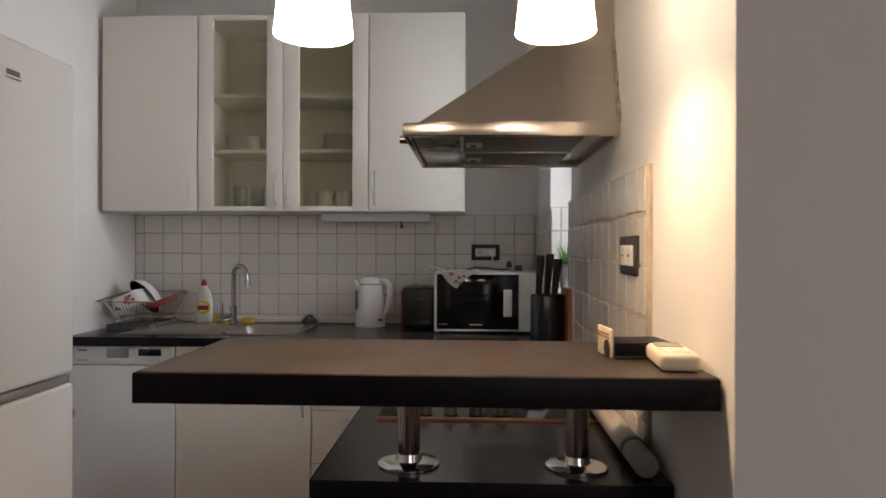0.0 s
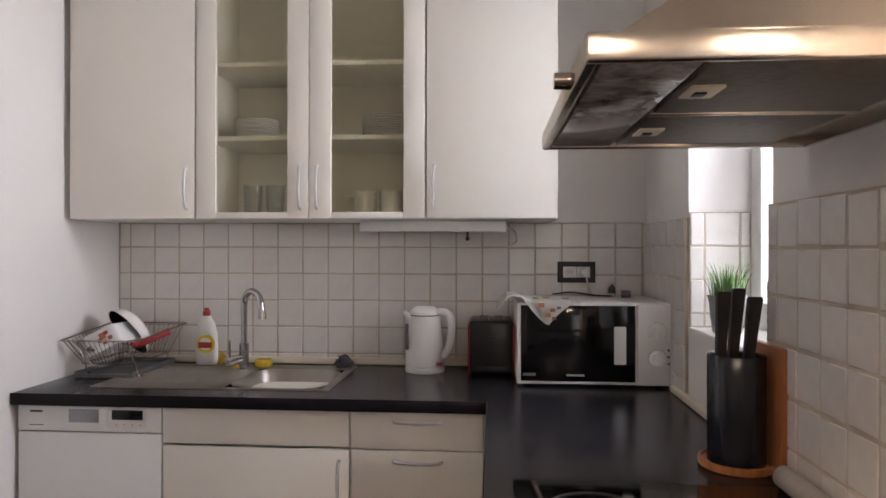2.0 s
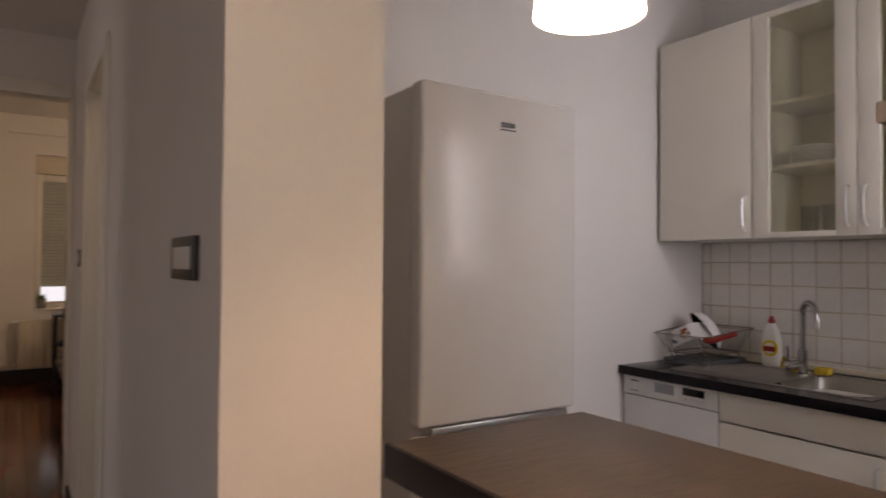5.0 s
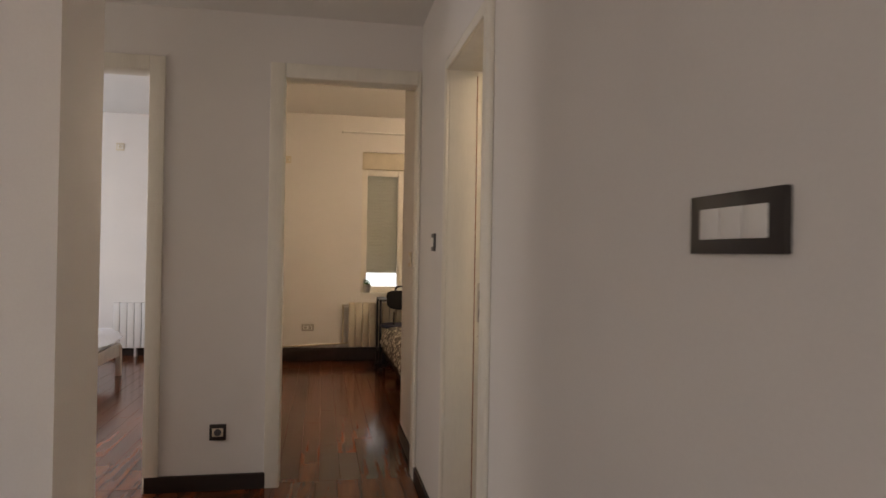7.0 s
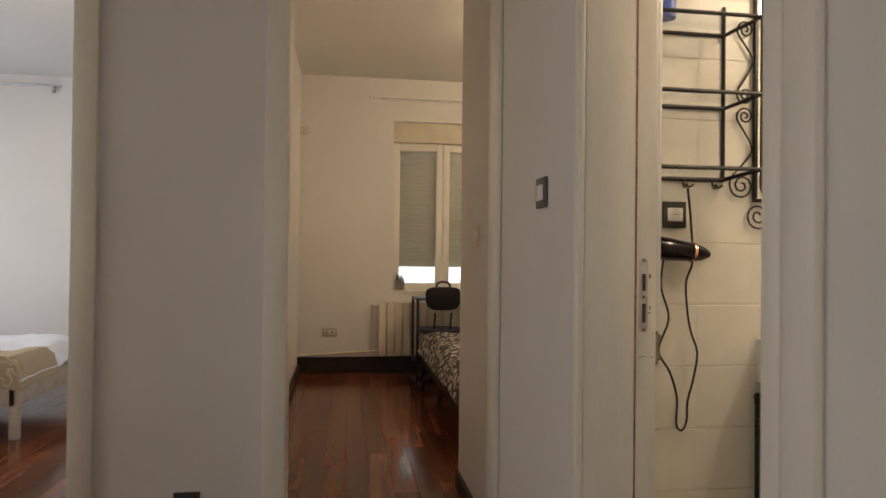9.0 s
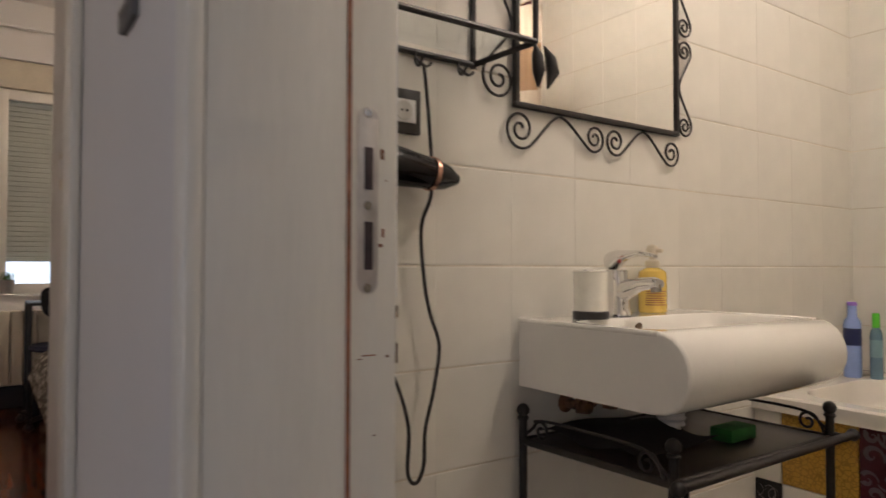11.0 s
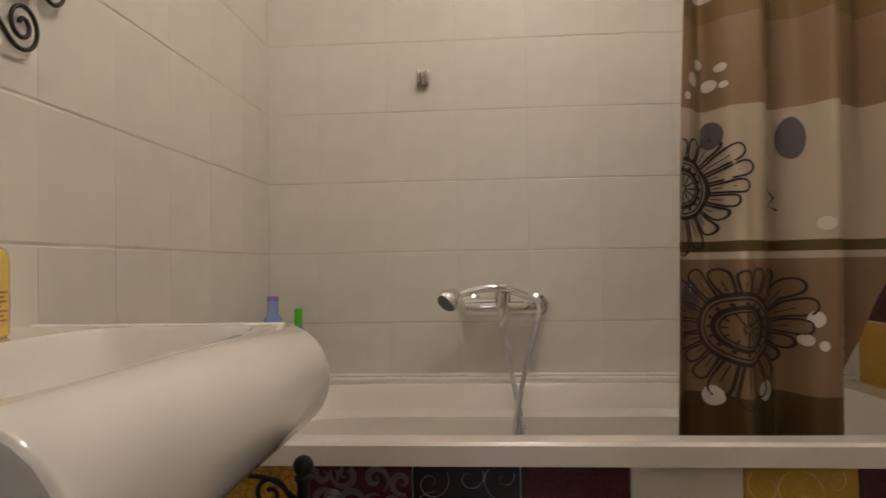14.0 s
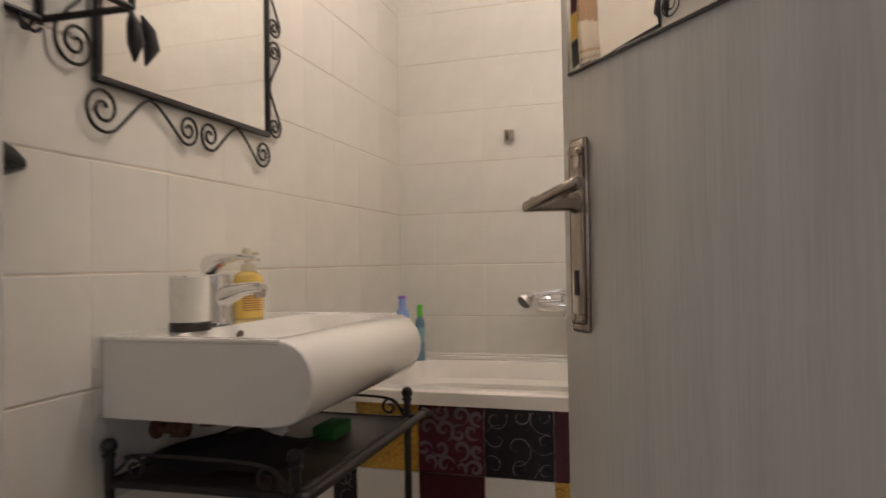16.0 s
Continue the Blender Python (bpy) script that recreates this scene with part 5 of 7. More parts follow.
for y in (1.80, 1.885):
    v = part("angle_valve", joined(turned([((-3.745, y, 0.69), 0.022), ((-3.735, y, 0.69), 0.022), ((-3.73, y, 0.69), 0.011), ((-3.685, y, 0.69), 0.011)], 16), turned([((-3.695, y, 0.675), 0.010), ((-3.695, y, 0.725), 0.010)], 12)), COPPER, basin, "corroded brass angle valve")
    part("tap_wheel", turned([((-3.685, y, 0.69), 0.017), ((-3.668, y, 0.69), 0.014)], 12), COPPER, v)
    part("supply_hose", tube(smooth_line([(-3.695, y, 0.725), (-3.69, y, 0.742)], 3), 0.006, 8), BLACK, v)
t = thing("basin_tap", (-3.672, 1.90, 0.881), "chrome single-lever basin tap", "tap")
part("body", turned([((-3.672, 1.90, 0.8805), 0.026), ((-3.672, 1.90, 0.886), 0.026), ((-3.672, 1.90, 0.892), 0.022), ((-3.676, 1.90, 0.965), 0.023), ((-3.676, 1.90, 0.972), 0.021)], 24), CHROME, t)
part("spout", loft([[(-3.675 + dx, 1.90 + w * math.cos(2 * math.pi * k / 16), z + hh * math.sin(2 * math.pi * k / 16)) for k in range(16)] for dx, z, w, hh in ((0.0, 0.925, 0.020, 0.028), (0.03, 0.935, 0.018, 0.020), (0.065, 0.945, 0.016, 0.013), (0.095, 0.948, 0.0155, 0.0115), (0.108, 0.946, 0.014, 0.009))]), CHROME, t)
part("aerator", cyl((-3.577, 1.90, 0.944), (-3.575, 1.90, 0.930), 0.011, n=16), DIMCHROME, t)
lv = part("lever", loft([[(-3.69 + dx, 1.90 + w * math.cos(2 * math.pi * k / 16), z + hh * math.sin(2 * math.pi * k / 16)) for k in range(16)] for dx, z, w, hh in ((-0.008, 0.99, 0.018, 0.018), (0.012, 0.993, 0.023, 0.020), (0.035, 1.002, 0.018, 0.010), (0.07, 1.006, 0.013, 0.006), (0.105, 1.001, 0.011, 0.004), (0.112, 0.999, 0.009, 0.003))]), CHROME, t)
part("marker", ball((-3.652, 1.879, 0.99), 0.004, 8), REDP, lv)
t.scale = (1.03, 1.05, 1.10)
c = thing("tumbler", (-3.648, 1.784, 0.881), "cream tumbler with a black base and chrome rim", "cup")
part("body", lathe([(0.035, 0.016), (0.036, 0.10), (0.034, 0.10), (0.033, 0.02), (0.001, 0.02)], (-3.648, 1.784, 0.8805), 30), mat("ivory_glass", (0.88, 0.86, 0.77), 0.12), c)
part("base", lathe([(0.037, 0), (0.038, 0.002), (0.038, 0.014), (0.036, 0.0165)], (-3.648, 1.784, 0.8805), 30), BLACK, c, "black base ring")
part("rim", lathe([(0.0362, 0.0985), (0.037, 0.100), (0.036, 0.1018), (0.0345, 0.101)], (-3.648, 1.784, 0.8805), 30), CHROME, c, "chrome rim")
SOAPY = mat("amber_soap", (0.82, 0.58, 0.13), 0.18, var=0.06, coat=0.5)
s = thing("soap_dispenser", (-3.693, 2.045, 0.881), "yellow liquid soap bottle with a cream pump", "soap bottle")
part("body", lathe([(0.030, 0), (0.033, 0.003), (0.033, 0.085), (0.030, 0.098), (0.016, 0.106)], (-3.693, 2.045, 0.8805), 28), SOAPY, s)
part("pump", joined(lathe([(0.015, 0.106), (0.017, 0.109), (0.017, 0.122), (0.008, 0.126), (0.008, 0.136), (0.014, 0.138), (0.0145, 0.150), (0.011, 0.158), (0.003, 0.161)], (-3.693, 2.045, 0.8805), 20), bx((-3.69, 2.040, 1.022), (-3.664, 2.050, 1.031), 0.003)), CREAMTRIM, s, "cream pump head")


def wrapped(z0, z1, a0, a1, q=0.0334):
    """A strip round the soap bottle between two angles."""
    return grid(lambda u, v: (-3.693 + q * math.cos(radians(a0 + (a1 - a0) * u)), 2.045 + q * math.sin(radians(a0 + (a1 - a0) * u)), z0 + (z1 - z0) * v), 14, 1)


for k in range(7):
    part("print", wrapped(0.899 + k * 0.0052, 0.9012 + k * 0.0052, -80, (10, 2, 14, -6)[k % 4]), BOARDW, s)
for k in range(5):
    part("barcode", wrapped(0.898, 0.930, 24 + k * 5, 26.5 + k * 5), BLACK, s)

# ---- iron table under the basin ----
r = thing("iron_table", (-3.545, 1.93, 0), "black wrought iron side table under the washbasin", "side table")
PST = {"a": (-3.715, 1.655), "b": (-3.369, 1.672), "c": (-3.369, 2.200), "d": (-3.715, 2.200)}
for x, y in PST.values():
    l = part("leg", cyl((x, y, 0.0), (x, y, 0.682), 0.0085, n=12), IRON, r)
    part("finial", joined(ball((x, y, 0.695), 0.0135), lathe([(0.011, 0.676), (0.012, 0.680), (0.009, 0.684)], (x, y, 0), 12)), IRON, l)
for z in (0.632, 0.22):
    part("shelf", bx((-3.715, 1.665, z - 0.006), (-3.369, 2.20, z + 0.004), 0.002), mat("dark_shelf", (0.035, 0.026, 0.020), 0.35, var=0.3, scale=18), r)
order = [PST[k] for k in "abcd"]
for k in range(4):
    (x0, y0), (x1, y1) = order[k], order[(k + 1) % 4]
    part("rail", cyl((x0, y0, 0.632), (x1, y1, 0.632), 0.0075, n=10), IRON, r)
    part("rail", cyl((x0, y0, 0.22), (x1, y1, 0.22), 0.0075, n=10), IRON, r)
for y, sgn in ((1.663, 1), (2.20, 1)):
    for x, dx in ((-3.715, 1), (-3.369, -1)):
        pts = spiral((x + dx * 0.045, y, 0.658), (-dx, 0, 0), (0, 0, 1), 0.022, 1.3, 0.2, 24)
        part("scroll", tube([(x, y, 0.645)] + [Vector(p) for p in pts], 0.0032, 6), IRON, r)
    part("scroll_bar", tube(smooth_line([(-3.69, y, 0.675), (-3.63, y, 0.682), (-3.45, y, 0.682), (-3.40, y, 0.67), (-3.380, y, 0.64)], 5), 0.0035, 6), IRON, r)
tr = part("towel_rail", joined(cyl((-3.338, 1.640, 0.640), (-3.338, 2.232, 0.640), 0.0085, n=14), ball((-3.338, 1.640, 0.640), 0.013), ball((-3.338, 2.232, 0.640), 0.013)), IRON, r, "round black towel rail with knob ends")
for y in (1.672, 2.200):
    part("rail_bracket", cyl((-3.369, y, 0.640), (-3.338, y, 0.640), 0.006, n=10), IRON, tr)
lone("green_sponge", bx((-3.495, 1.965, 0.6365), (-3.445, 2.055, 0.664), 0.004), mat("green_pad", (0.02, 0.15, 0.03), 0.8, var=0.2, scale=60, bump=0.4), "green scouring sponge on the iron table", "sponge")
lone("black_cloth", grid(lambda u, v: (-3.71 + 0.24 * u, 1.70 + 0.26 * v, 0.640 + 0.022 * math.sin(3.1 * u) * math.sin(3.1 * v) + 0.008 * math.sin(9 * u + 4 * v) + 0.008), 16, 16), mat("black_cotton", (0.012, 0.010, 0.010), 0.9, var=0.3, scale=30, bump=0.3), "crumpled black cloth lying on the iron table", "cloth")

# ---- wall mirror with scrolled frame ----
MX = -3.728
m = thing("wall_mirror", (MX, 1.92, 1.33), "wall mirror in a black wrought iron scroll frame", "mirror")
MY0, MY1, MZ0, MZ1 = 1.651, 2.190, 1.330, 2.02
part("glass", bx((MX - 0.006, MY0, MZ0), (MX, MY1, MZ1)), MIRROR, m, "silvered mirror glass")
part("frame_bar", bx((MX - 0.008, MY0 - 0.008, MZ0 - 0.008), (MX + 0.006, MY1 + 0.008, MZ0 + 0.004), 0.002), IRON, m)
part("frame_bar", bx((MX - 0.008, MY0 - 0.008, MZ1 - 0.004), (MX + 0.006, MY1 + 0.008, MZ1 + 0.008), 0.002), IRON, m)
part("frame_bar", bx((MX - 0.008, MY0 - 0.008, MZ0 + 0.004), (MX + 0.006, MY0 + 0.004, MZ1 - 0.004), 0.002), IRON, m)
part("frame_bar", bx((MX - 0.008, MY1 - 0.004, MZ0 + 0.004), (MX + 0.006, MY1 + 0.008, MZ1 - 0.004), 0.002), IRON, m)


def scroll_pair(a, ra, b2, rb, mid, sa, da, sb, db, turns=1.85):
    """A bent rod that touches the frame at mid and curls inwards round a and b2 (along the wall, height)."""
    pa = spiral((MX, *a), (0, 1, 0), (0, 0, 1), ra, turns * da, radians(sa), 44, 0.16)
    pb = spiral((MX, *b2), (0, 1, 0), (0, 0, 1), rb, turns * db, radians(sb), 44, 0.16)
    m3 = Vector((MX, *mid))
    line = smooth_line([pa[3], pa[0], m3 + (pa[0] - m3) * 0.22, m3 + (pb[0] - m3) * 0.22, pb[0], pb[3]], 8)
    part("scroll", tube(pa[::-1] + line[9:-9] + pb, 0.0031, 7), IRON, m)


scroll_pair((1.660, 1.278), 0.044, (1.886, 1.283), 0.034, (1.775, 1.326), -38, -1, 218, 1)
scroll_pair((1.957, 1.283), 0.034, (2.168, 1.277), 0.035, (2.06, 1.326), -38, -1, 218, 1)
for z0, z1 in ((1.352, 1.548), (1.612, 1.810)):
    scroll_pair((2.226, z0), 0.029, (2.226, z1), 0.029, (2.197, (z0 + z1) / 2), 38, -1, -38, 1)
scroll_pair((1.602, 1.375), 0.044, (1.612, 1.600), 0.030, (1.645, 1.49), 142, 1, 218, -1)
scroll_pair((1.612, 1.668), 0.030, (1.612, 1.880), 0.030, (1.645, 1.78), 142, 1, 218, -1)

# ---- wall rack, dryer, radiator ----
k = thing("wall_rack", (-3.67, 1.39, 1.39), "black iron wall rack with glass shelves and hooks", "rack")
RY0, RY1, RX0, RX1 = 1.13, 1.585, -3.738, -3.600
for y in (RY0, RY1 - 0.045):
    part("post", cyl((RX0 + 0.004, y, 1.385), (RX0 + 0.004, y, 1.95), 0.006, n=10), IRON, k)
for y in (RY0, RY1):
    part("post", cyl((RX1, y, 1.41), (RX1, y, 1.93), 0.006, n=10), IRON, k)
for z in (1.41, 1.64, 1.876):
    sh = part("shelf_frame", tube([(RX0 + 0.004, RY0, z - 0.018), (RX1, RY0, z), (RX1, RY1, z), (RX0 + 0.004, RY1 - 0.045, z - 0.018)], 0.0065, 8, True), IRON, k)
    g = part("shelf_glass", bx((RX0 + 0.008, RY0 + 0.005, z - 0.004), (RX1 - 0.006, RY1 - 0.03, z)), PANE, sh, "clear glass shelf")
for y in (1.28, 1.40, 1.50):
    part("hook", tube(smooth_line([(RX0 + 0.008, y, 1.395), (RX0 + 0.010, y, 1.372), (RX0 + 0.022, y, 1.362), (RX0 + 0.034, y, 1.374)], 5), 0.003, 6), IRON, k)
    part("hook", tube(smooth_line([(RX0 + 0.010, y, 1.378), (RX0 + 0.013, y + 0.02, 1.366), (RX0 + 0.016, y + 0.032, 1.374)], 5), 0.003, 6), IRON, k)
for dy in (0.0, 0.024):
    bm = turned([((RX1 + 0.002, RY1 - 0.004 + dy, 1.405), 0.002), ((RX1 + 0.002, RY1 + 0.002 + dy * 1.4, 1.385), 0.011), ((RX1 + 0.002, RY1 + 0.006 + dy * 1.5, 1.355), 0.013), ((RX1 + 0.002, RY1 + 0.004 + dy, 1.325), 0.002)], 10)
    part("leaf_ornament", bm, IRON, k)
for x, y, hh, rr, colr, lab in ((-3.67, 1.31, 0.16, 0.028, (0.05, 0.10, 0.45), "blue cosmetic bottle on the wall rack"), (-3.67, 1.23, 0.12, 0.03, (0.7, 0.68, 0.62), "white and green tub on the wall rack")):
    b = thing("cosmetic_bottle", (x, y, 1.877), lab, "bottle")
    part("body", lathe([(rr, 0), (rr, hh * 0.7), (rr * 0.5, hh * 0.82)], (x, y, 1.8765), 20), mat("bottle_%d" % int(hh * 100), colr, 0.3), b)
    part("cap", lathe([(rr * 0.5, hh * 0.82), (rr * 0.5, hh)], (x, y, 1.8765), 16), mat("cap_%d" % int(hh * 100), (0.5, 0.08, 0.03) if hh < 0.15 else (0.03, 0.03, 0.10), 0.4), b)

hd = thing("hair_dryer", (-3.69, 1.34, 1.16), "black hair dryer hanging from the rack by its handle", "hair dryer")
part("barrel", turned([((-3.69, 1.225, 1.176), 0.030), ((-3.69, 1.235, 1.175), 0.037), ((-3.69, 1.33, 1.166), 0.036), ((-3.69, 1.395, 1.159), 0.030), ((-3.69, 1.405, 1.158), 0.029)], 24), GLOSSBLACK, hd)
part("ring", turned([((-3.69, 1.405, 1.158), 0.0315), ((-3.69, 1.414, 1.157), 0.0315)], 24), mat("rose_gold", (0.62, 0.36, 0.27), 0.25, 1.0), hd, "rose gold ring")
part("nozzle", turned([((-3.69, 1.414, 1.157), 0.029), ((-3.69, 1.44, 1.154), 0.024), ((-3.69, 1.468, 1.151), 0.010)], 20), GLOSSBLACK, hd)
part("handle", turned([((-3.688, 1.275, 1.18), 0.022), ((-3.68, 1.262, 1.27), 0.020), ((-3.68, 1.255, 1.335), 0.016)], 18), GLOSSBLACK, hd)
part("loop", tube([(-3.68 + 0.0 * a, 1.255 + 0.018 * math.sin(a * math.pi / 8), 1.352 + 0.020 * math.cos(a * math.pi / 8)) for a in range(16)], 0.003, 6, True), BLACK, hd)
part("cord", tube(smooth_line([(-3.70, 1.40, 1.36), (-3.70, 1.412, 1.25), (-3.70, 1.418, 1.13), (-3.715, 1.405, 1.06), (-3.715, 1.412, 0.96), (-3.715, 1.425, 0.90), (-3.71, 1.442, 0.84), (-3.71, 1.43, 0.76), (-3.705, 1.408, 0.69), (-3.70, 1.402, 0.63), (-3.70, 1.386, 0.60), (-3.70, 1.368, 0.62), (-3.705, 1.372, 0.70), (-3.71, 1.35, 0.78), (-3.71, 1.312, 0.85), (-3.71, 1.345, 0.95), (-3.71, 1.318, 1.05), (-3.70, 1.322, 1.14)], 8), 0.0036, 7), BLACK, hd, "long black hanging flex")
socket_plate("wall_socket", -3.7385, 0, 1.335, 1.412, 1.235, 1.318, 1, 1, "single socket in a dark frame above the dryer")
tr = thing("towel_radiator", (-3.36, 1.122, 0.84), "white tubular towel radiator with a metal valve", "radiator")
part("collector", bx((-3.373, 1.109, 0.951), (-3.347, 1.135, 1.95), 0.005, 3), ENAMEL, tr)
part("valve", turned([((-3.36, 1.122, z), q) for z, q in ((0.951, 0.011), (0.944, 0.011), (0.943, 0.018), (0.930, 0.018), (0.929, 0.014), (0.901, 0.014), (0.900, 0.0175), (0.878, 0.0175), (0.877, 0.012), (0.866, 0.012))], 8), DIMCHROME, tr, "dull metal valve")
part("pipe", tube(smooth_line([(-3.36, 1.122, 0.868), (-3.362, 1.120, 0.850), (-3.372, 1.113, 0.838), (-3.39, 1.088, 0.835)], 6), 0.0105, 12), CREAMTRIM, tr)
part("collector", bx((-3.713, 1.109, 0.951), (-3.687, 1.135, 1.95), 0.005, 3), ENAMEL, tr)
for k2 in range(8):
    part("rung", cyl((-3.69, 1.122, 1.05 + k2 * 0.11), (-3.37, 1.122, 1.05 + k2 * 0.11), 0.009, n=10), ENAMEL, tr)
for z in (1.02, 1.86):
    part("bracket", cyl((-3.50, 1.088, z), (-3.50, 1.122, z), 0.008, n=10), ENAMEL, tr)
b = thing("laundry_basket", (-3.60, 1.27, 0), "cream plastic bin with a rounded lid", "bin")
part("body", lathe([(0.11, 0), (0.125, 0.26), (0.125, 0.265)], (-3.60, 1.24, 0), 28), CREAMTRIM, b)
part("lid", lathe([(0.130, 0.262), (0.130, 0.275), (0.10, 0.30), (0.001, 0.31)], (-3.60, 1.24, 0), 28), CREAMTRIM, b)

# ---- bathtub ----
tb = thing("bathtub", (-2.95, 2.87, 0), "cream-white built-in bathtub behind a tiled panel", "bathtub")
TX0, TX1, TY0, TY1, TZ = -3.7405, -2.153, 2.543, 3.1845, 0.632
part("tub", joined(hollow([rect_ring(TX0, TX1, TY0, TY1, TZ - 0.043), rect_ring(TX0, TX1, TY0, TY1, TZ - 0.006), rect_ring(TX0 + 0.006, TX1 - 0.006, TY0 + 0.006, TY1 - 0.002, TZ),
                   soft_ring(-3.66, -2.235, 2.595, 3.125, TZ, 0.30), soft_ring(-3.655, -2.24, 2.60, 3.12, TZ - 0.006, 0.30), soft_ring(-3.645, -2.25, 2.61, 3.095, TZ - 0.06, 0.32), soft_ring(-3.635, -2.26, 2.615, 3.065, TZ - 0.075, 0.34),
                   soft_ring(-3.58, -2.30, 2.635, 3.04, TZ - 0.28, 0.4), soft_ring(-3.50, -2.36, 2.68, 3.0, TZ - 0.40, 0.5), soft_ring(-3.3, -2.6, 2.78, 2.92, TZ - 0.415, 0.7)]),
                   bx((TX0, 3.150, TZ - 0.002), (TX1, TY1, TZ + 0.012), 0.005)), ACRYL, tb)
part("overflow", turned([((-3.622, 2.85, 0.53), 0.022), ((-3.610, 2.85, 0.528), 0.020)], 18), CHROME, tb)
part("sealant", tube([(-3.736, 3.181, 0.645), (-2.95, 3.1815, 0.6455), (-2.162, 3.181, 0.645)], 0.0055, 8), ACRYL, tb)
built("bath_panel", bx((-3.7405, 2.566, 0), (-2.153, 2.60, 0.588)), GROUTB)
OCHRE = figured("ochre_cells", (0.56, 0.33, 0.05), (0.36, 0.20, 0.03), "cells", 75)
PURPLE = figured("purple_glaze", (0.070, 0.010, 0.018), (0.080, 0.013, 0.022), "cells", 90)
INK = figured("black_glaze", (0.008, 0.007, 0.009), (0.012, 0.010, 0.013), "cells", 90)
PLUM = figured("plum_grain", (0.060, 0.008, 0.014), (0.075, 0.016, 0.022), "cells", 120)
OCHREFLOWER = figured("ochre_glaze", (0.58, 0.35, 0.05), (0.54, 0.32, 0.045), "cells", 60)
seq = {0: ("w", OCHRE, PURPLE, INK, PLUM, "w", OCHREFLOWER, PLUM, "w"), 1: (INK, "w", PLUM, "w", OCHRE, PURPLE, "w", INK, OCHRE), 2: ("w", PURPLE, "w", OCHRE, "w", INK, PLUM, "w", PURPLE)}
edges = [-3.7405, -3.663] + [-3.663 + 0.1972 * q for q in range(1, 8)] + [-2.153]
ROW = {0: (0.391, 0.586), 1: (0.194, 0.389), 2: (0.004, 0.192)}
panel = thing("panel_tiling", (-2.95, 2.56, 0), "", "", "", "structure")
for rw, mats in seq.items():
    for q in range(9):
        x0, x1 = edges[q] + 0.0012, edges[q + 1] - 0.0012
        mt = mats[q] if q < len(mats) else "w"
        ob = part("tile", bx((x0, 2.559, ROW[rw][0]), (x1, 2.5665, ROW[rw][1]), 0.0012, 1), BTILE if mt == "w" else mt, panel)


def curl(rng, x, z, size, turns, wide, x0, x1, z0, z1, bm2):
    """A curling stroke in the plane of the panel, thick in the middle and thin at its ends."""
    a0, sense = rng.uniform(0, 6.28), rng.choice((-1, 1))
    prev = None
    for st in range(31):
        f = st / 30
        an = a0 + sense * turns * 6.283 * f
        q = size * (0.12 + 0.88 * (1 - f) ** 1.3)
        w = wide * (0.22 + 0.78 * math.sin(math.pi * min(1, f * 1.25)) if f < 0.8 else 0.22)
        px, pz = x + q * math.cos(an), z + q * math.sin(an)
        ox, oz = math.cos(an) * w / 2, math.sin(an) * w / 2
        if not (x0 + 0.006 < px < x1 - 0.006 and z0 + 0.006 < pz < z1 - 0.006):
            prev = None
            continue
        cur = (bm2.verts.new((px + ox, 2.5585, pz + oz)), bm2.verts.new((px - ox, 2.5585, pz - oz)))
        if prev:
            bm2.faces.new((prev[0], prev[1], cur[1], cur[0]))
        prev = cur


LAVENDER = mat("lavender_glaze", (0.135, 0.095, 0.115), 0.3, var=0.08, scale=40)
CHALKLINE = mat("grey_line_glaze", (0.36, 0.33, 0.33), 0.3, var=0.1, scale=40)
AMBERLINE = mat("amber_line_glaze", (0.70, 0.54, 0.24), 0.3, var=0.1, scale=40)
for rw, mats in seq.items():
    for q in range(9):
        if mats[q] not in (PURPLE, INK, OCHREFLOWER):
            continue
        x0, x1, (z0, z1) = edges[q], edges[q + 1], ROW[rw]
        rng, bm2 = random.Random(10 * rw + q), bmesh.new()
        bold = mats[q] is PURPLE
        for gx in range(4 if bold else 3):
            for gz in range(4 if bold else 3):
                n2 = 4 if bold else 3
                cx, cz = x0 + (gx + 0.5 + rng.uniform(-0.2, 0.2)) * (x1 - x0) / n2, z0 + (gz + 0.5 + rng.uniform(-0.2, 0.2)) * (z1 - z0) / n2
                curl(rng, cx, cz, rng.uniform(0.024, 0.034) if bold else rng.uniform(0.03, 0.055), rng.uniform(0.9, 1.5), 0.013 if bold else 0.0016, x0, x1, z0, z1, bm2)
        part("print", bm2, LAVENDER if bold else CHALKLINE if mats[q] is INK else AMBERLINE, panel)

# mixer, hand shower, hook
t = thing("bath_mixer", (-3.08, 3.13, 0.84), "chrome bath mixer with a hand shower and hose", "tap")
for x in (-3.168, -2.991):
    part("flange", turned([((x, 3.186, 0.838), 0.033), ((x, 3.172, 0.838), 0.031), ((x, 3.168, 0.838), 0.024), ((x, 3.125, 0.838), 0.016)], 24), CHROME, t)
part("body", turned([((-3.19, 3.118, 0.838), 0.010), ((-3.185, 3.118, 0.838), 0.023), ((-3.13, 3.118, 0.838), 0.026), ((-2.99, 3.118, 0.838), 0.021), ((-2.975, 3.118, 0.838), 0.012)], 24), CHROME, t)
part("cartridge", turned([((-3.085, 3.115, 0.845), 0.023), ((-3.085, 3.105, 0.875), 0.022), ((-3.085, 3.10, 0.893), 0.019)], 20), CHROME, t)
part("lever", joined(bx((-3.098, 3.02, 0.893), (-3.072, 3.11, 0.902), 0.004), ), CHROME, t)
part("spout", turned([((-3.083, 3.10, 0.825), 0.014), ((-3.083, 3.07, 0.795), 0.013)], 16), CHROME, t)
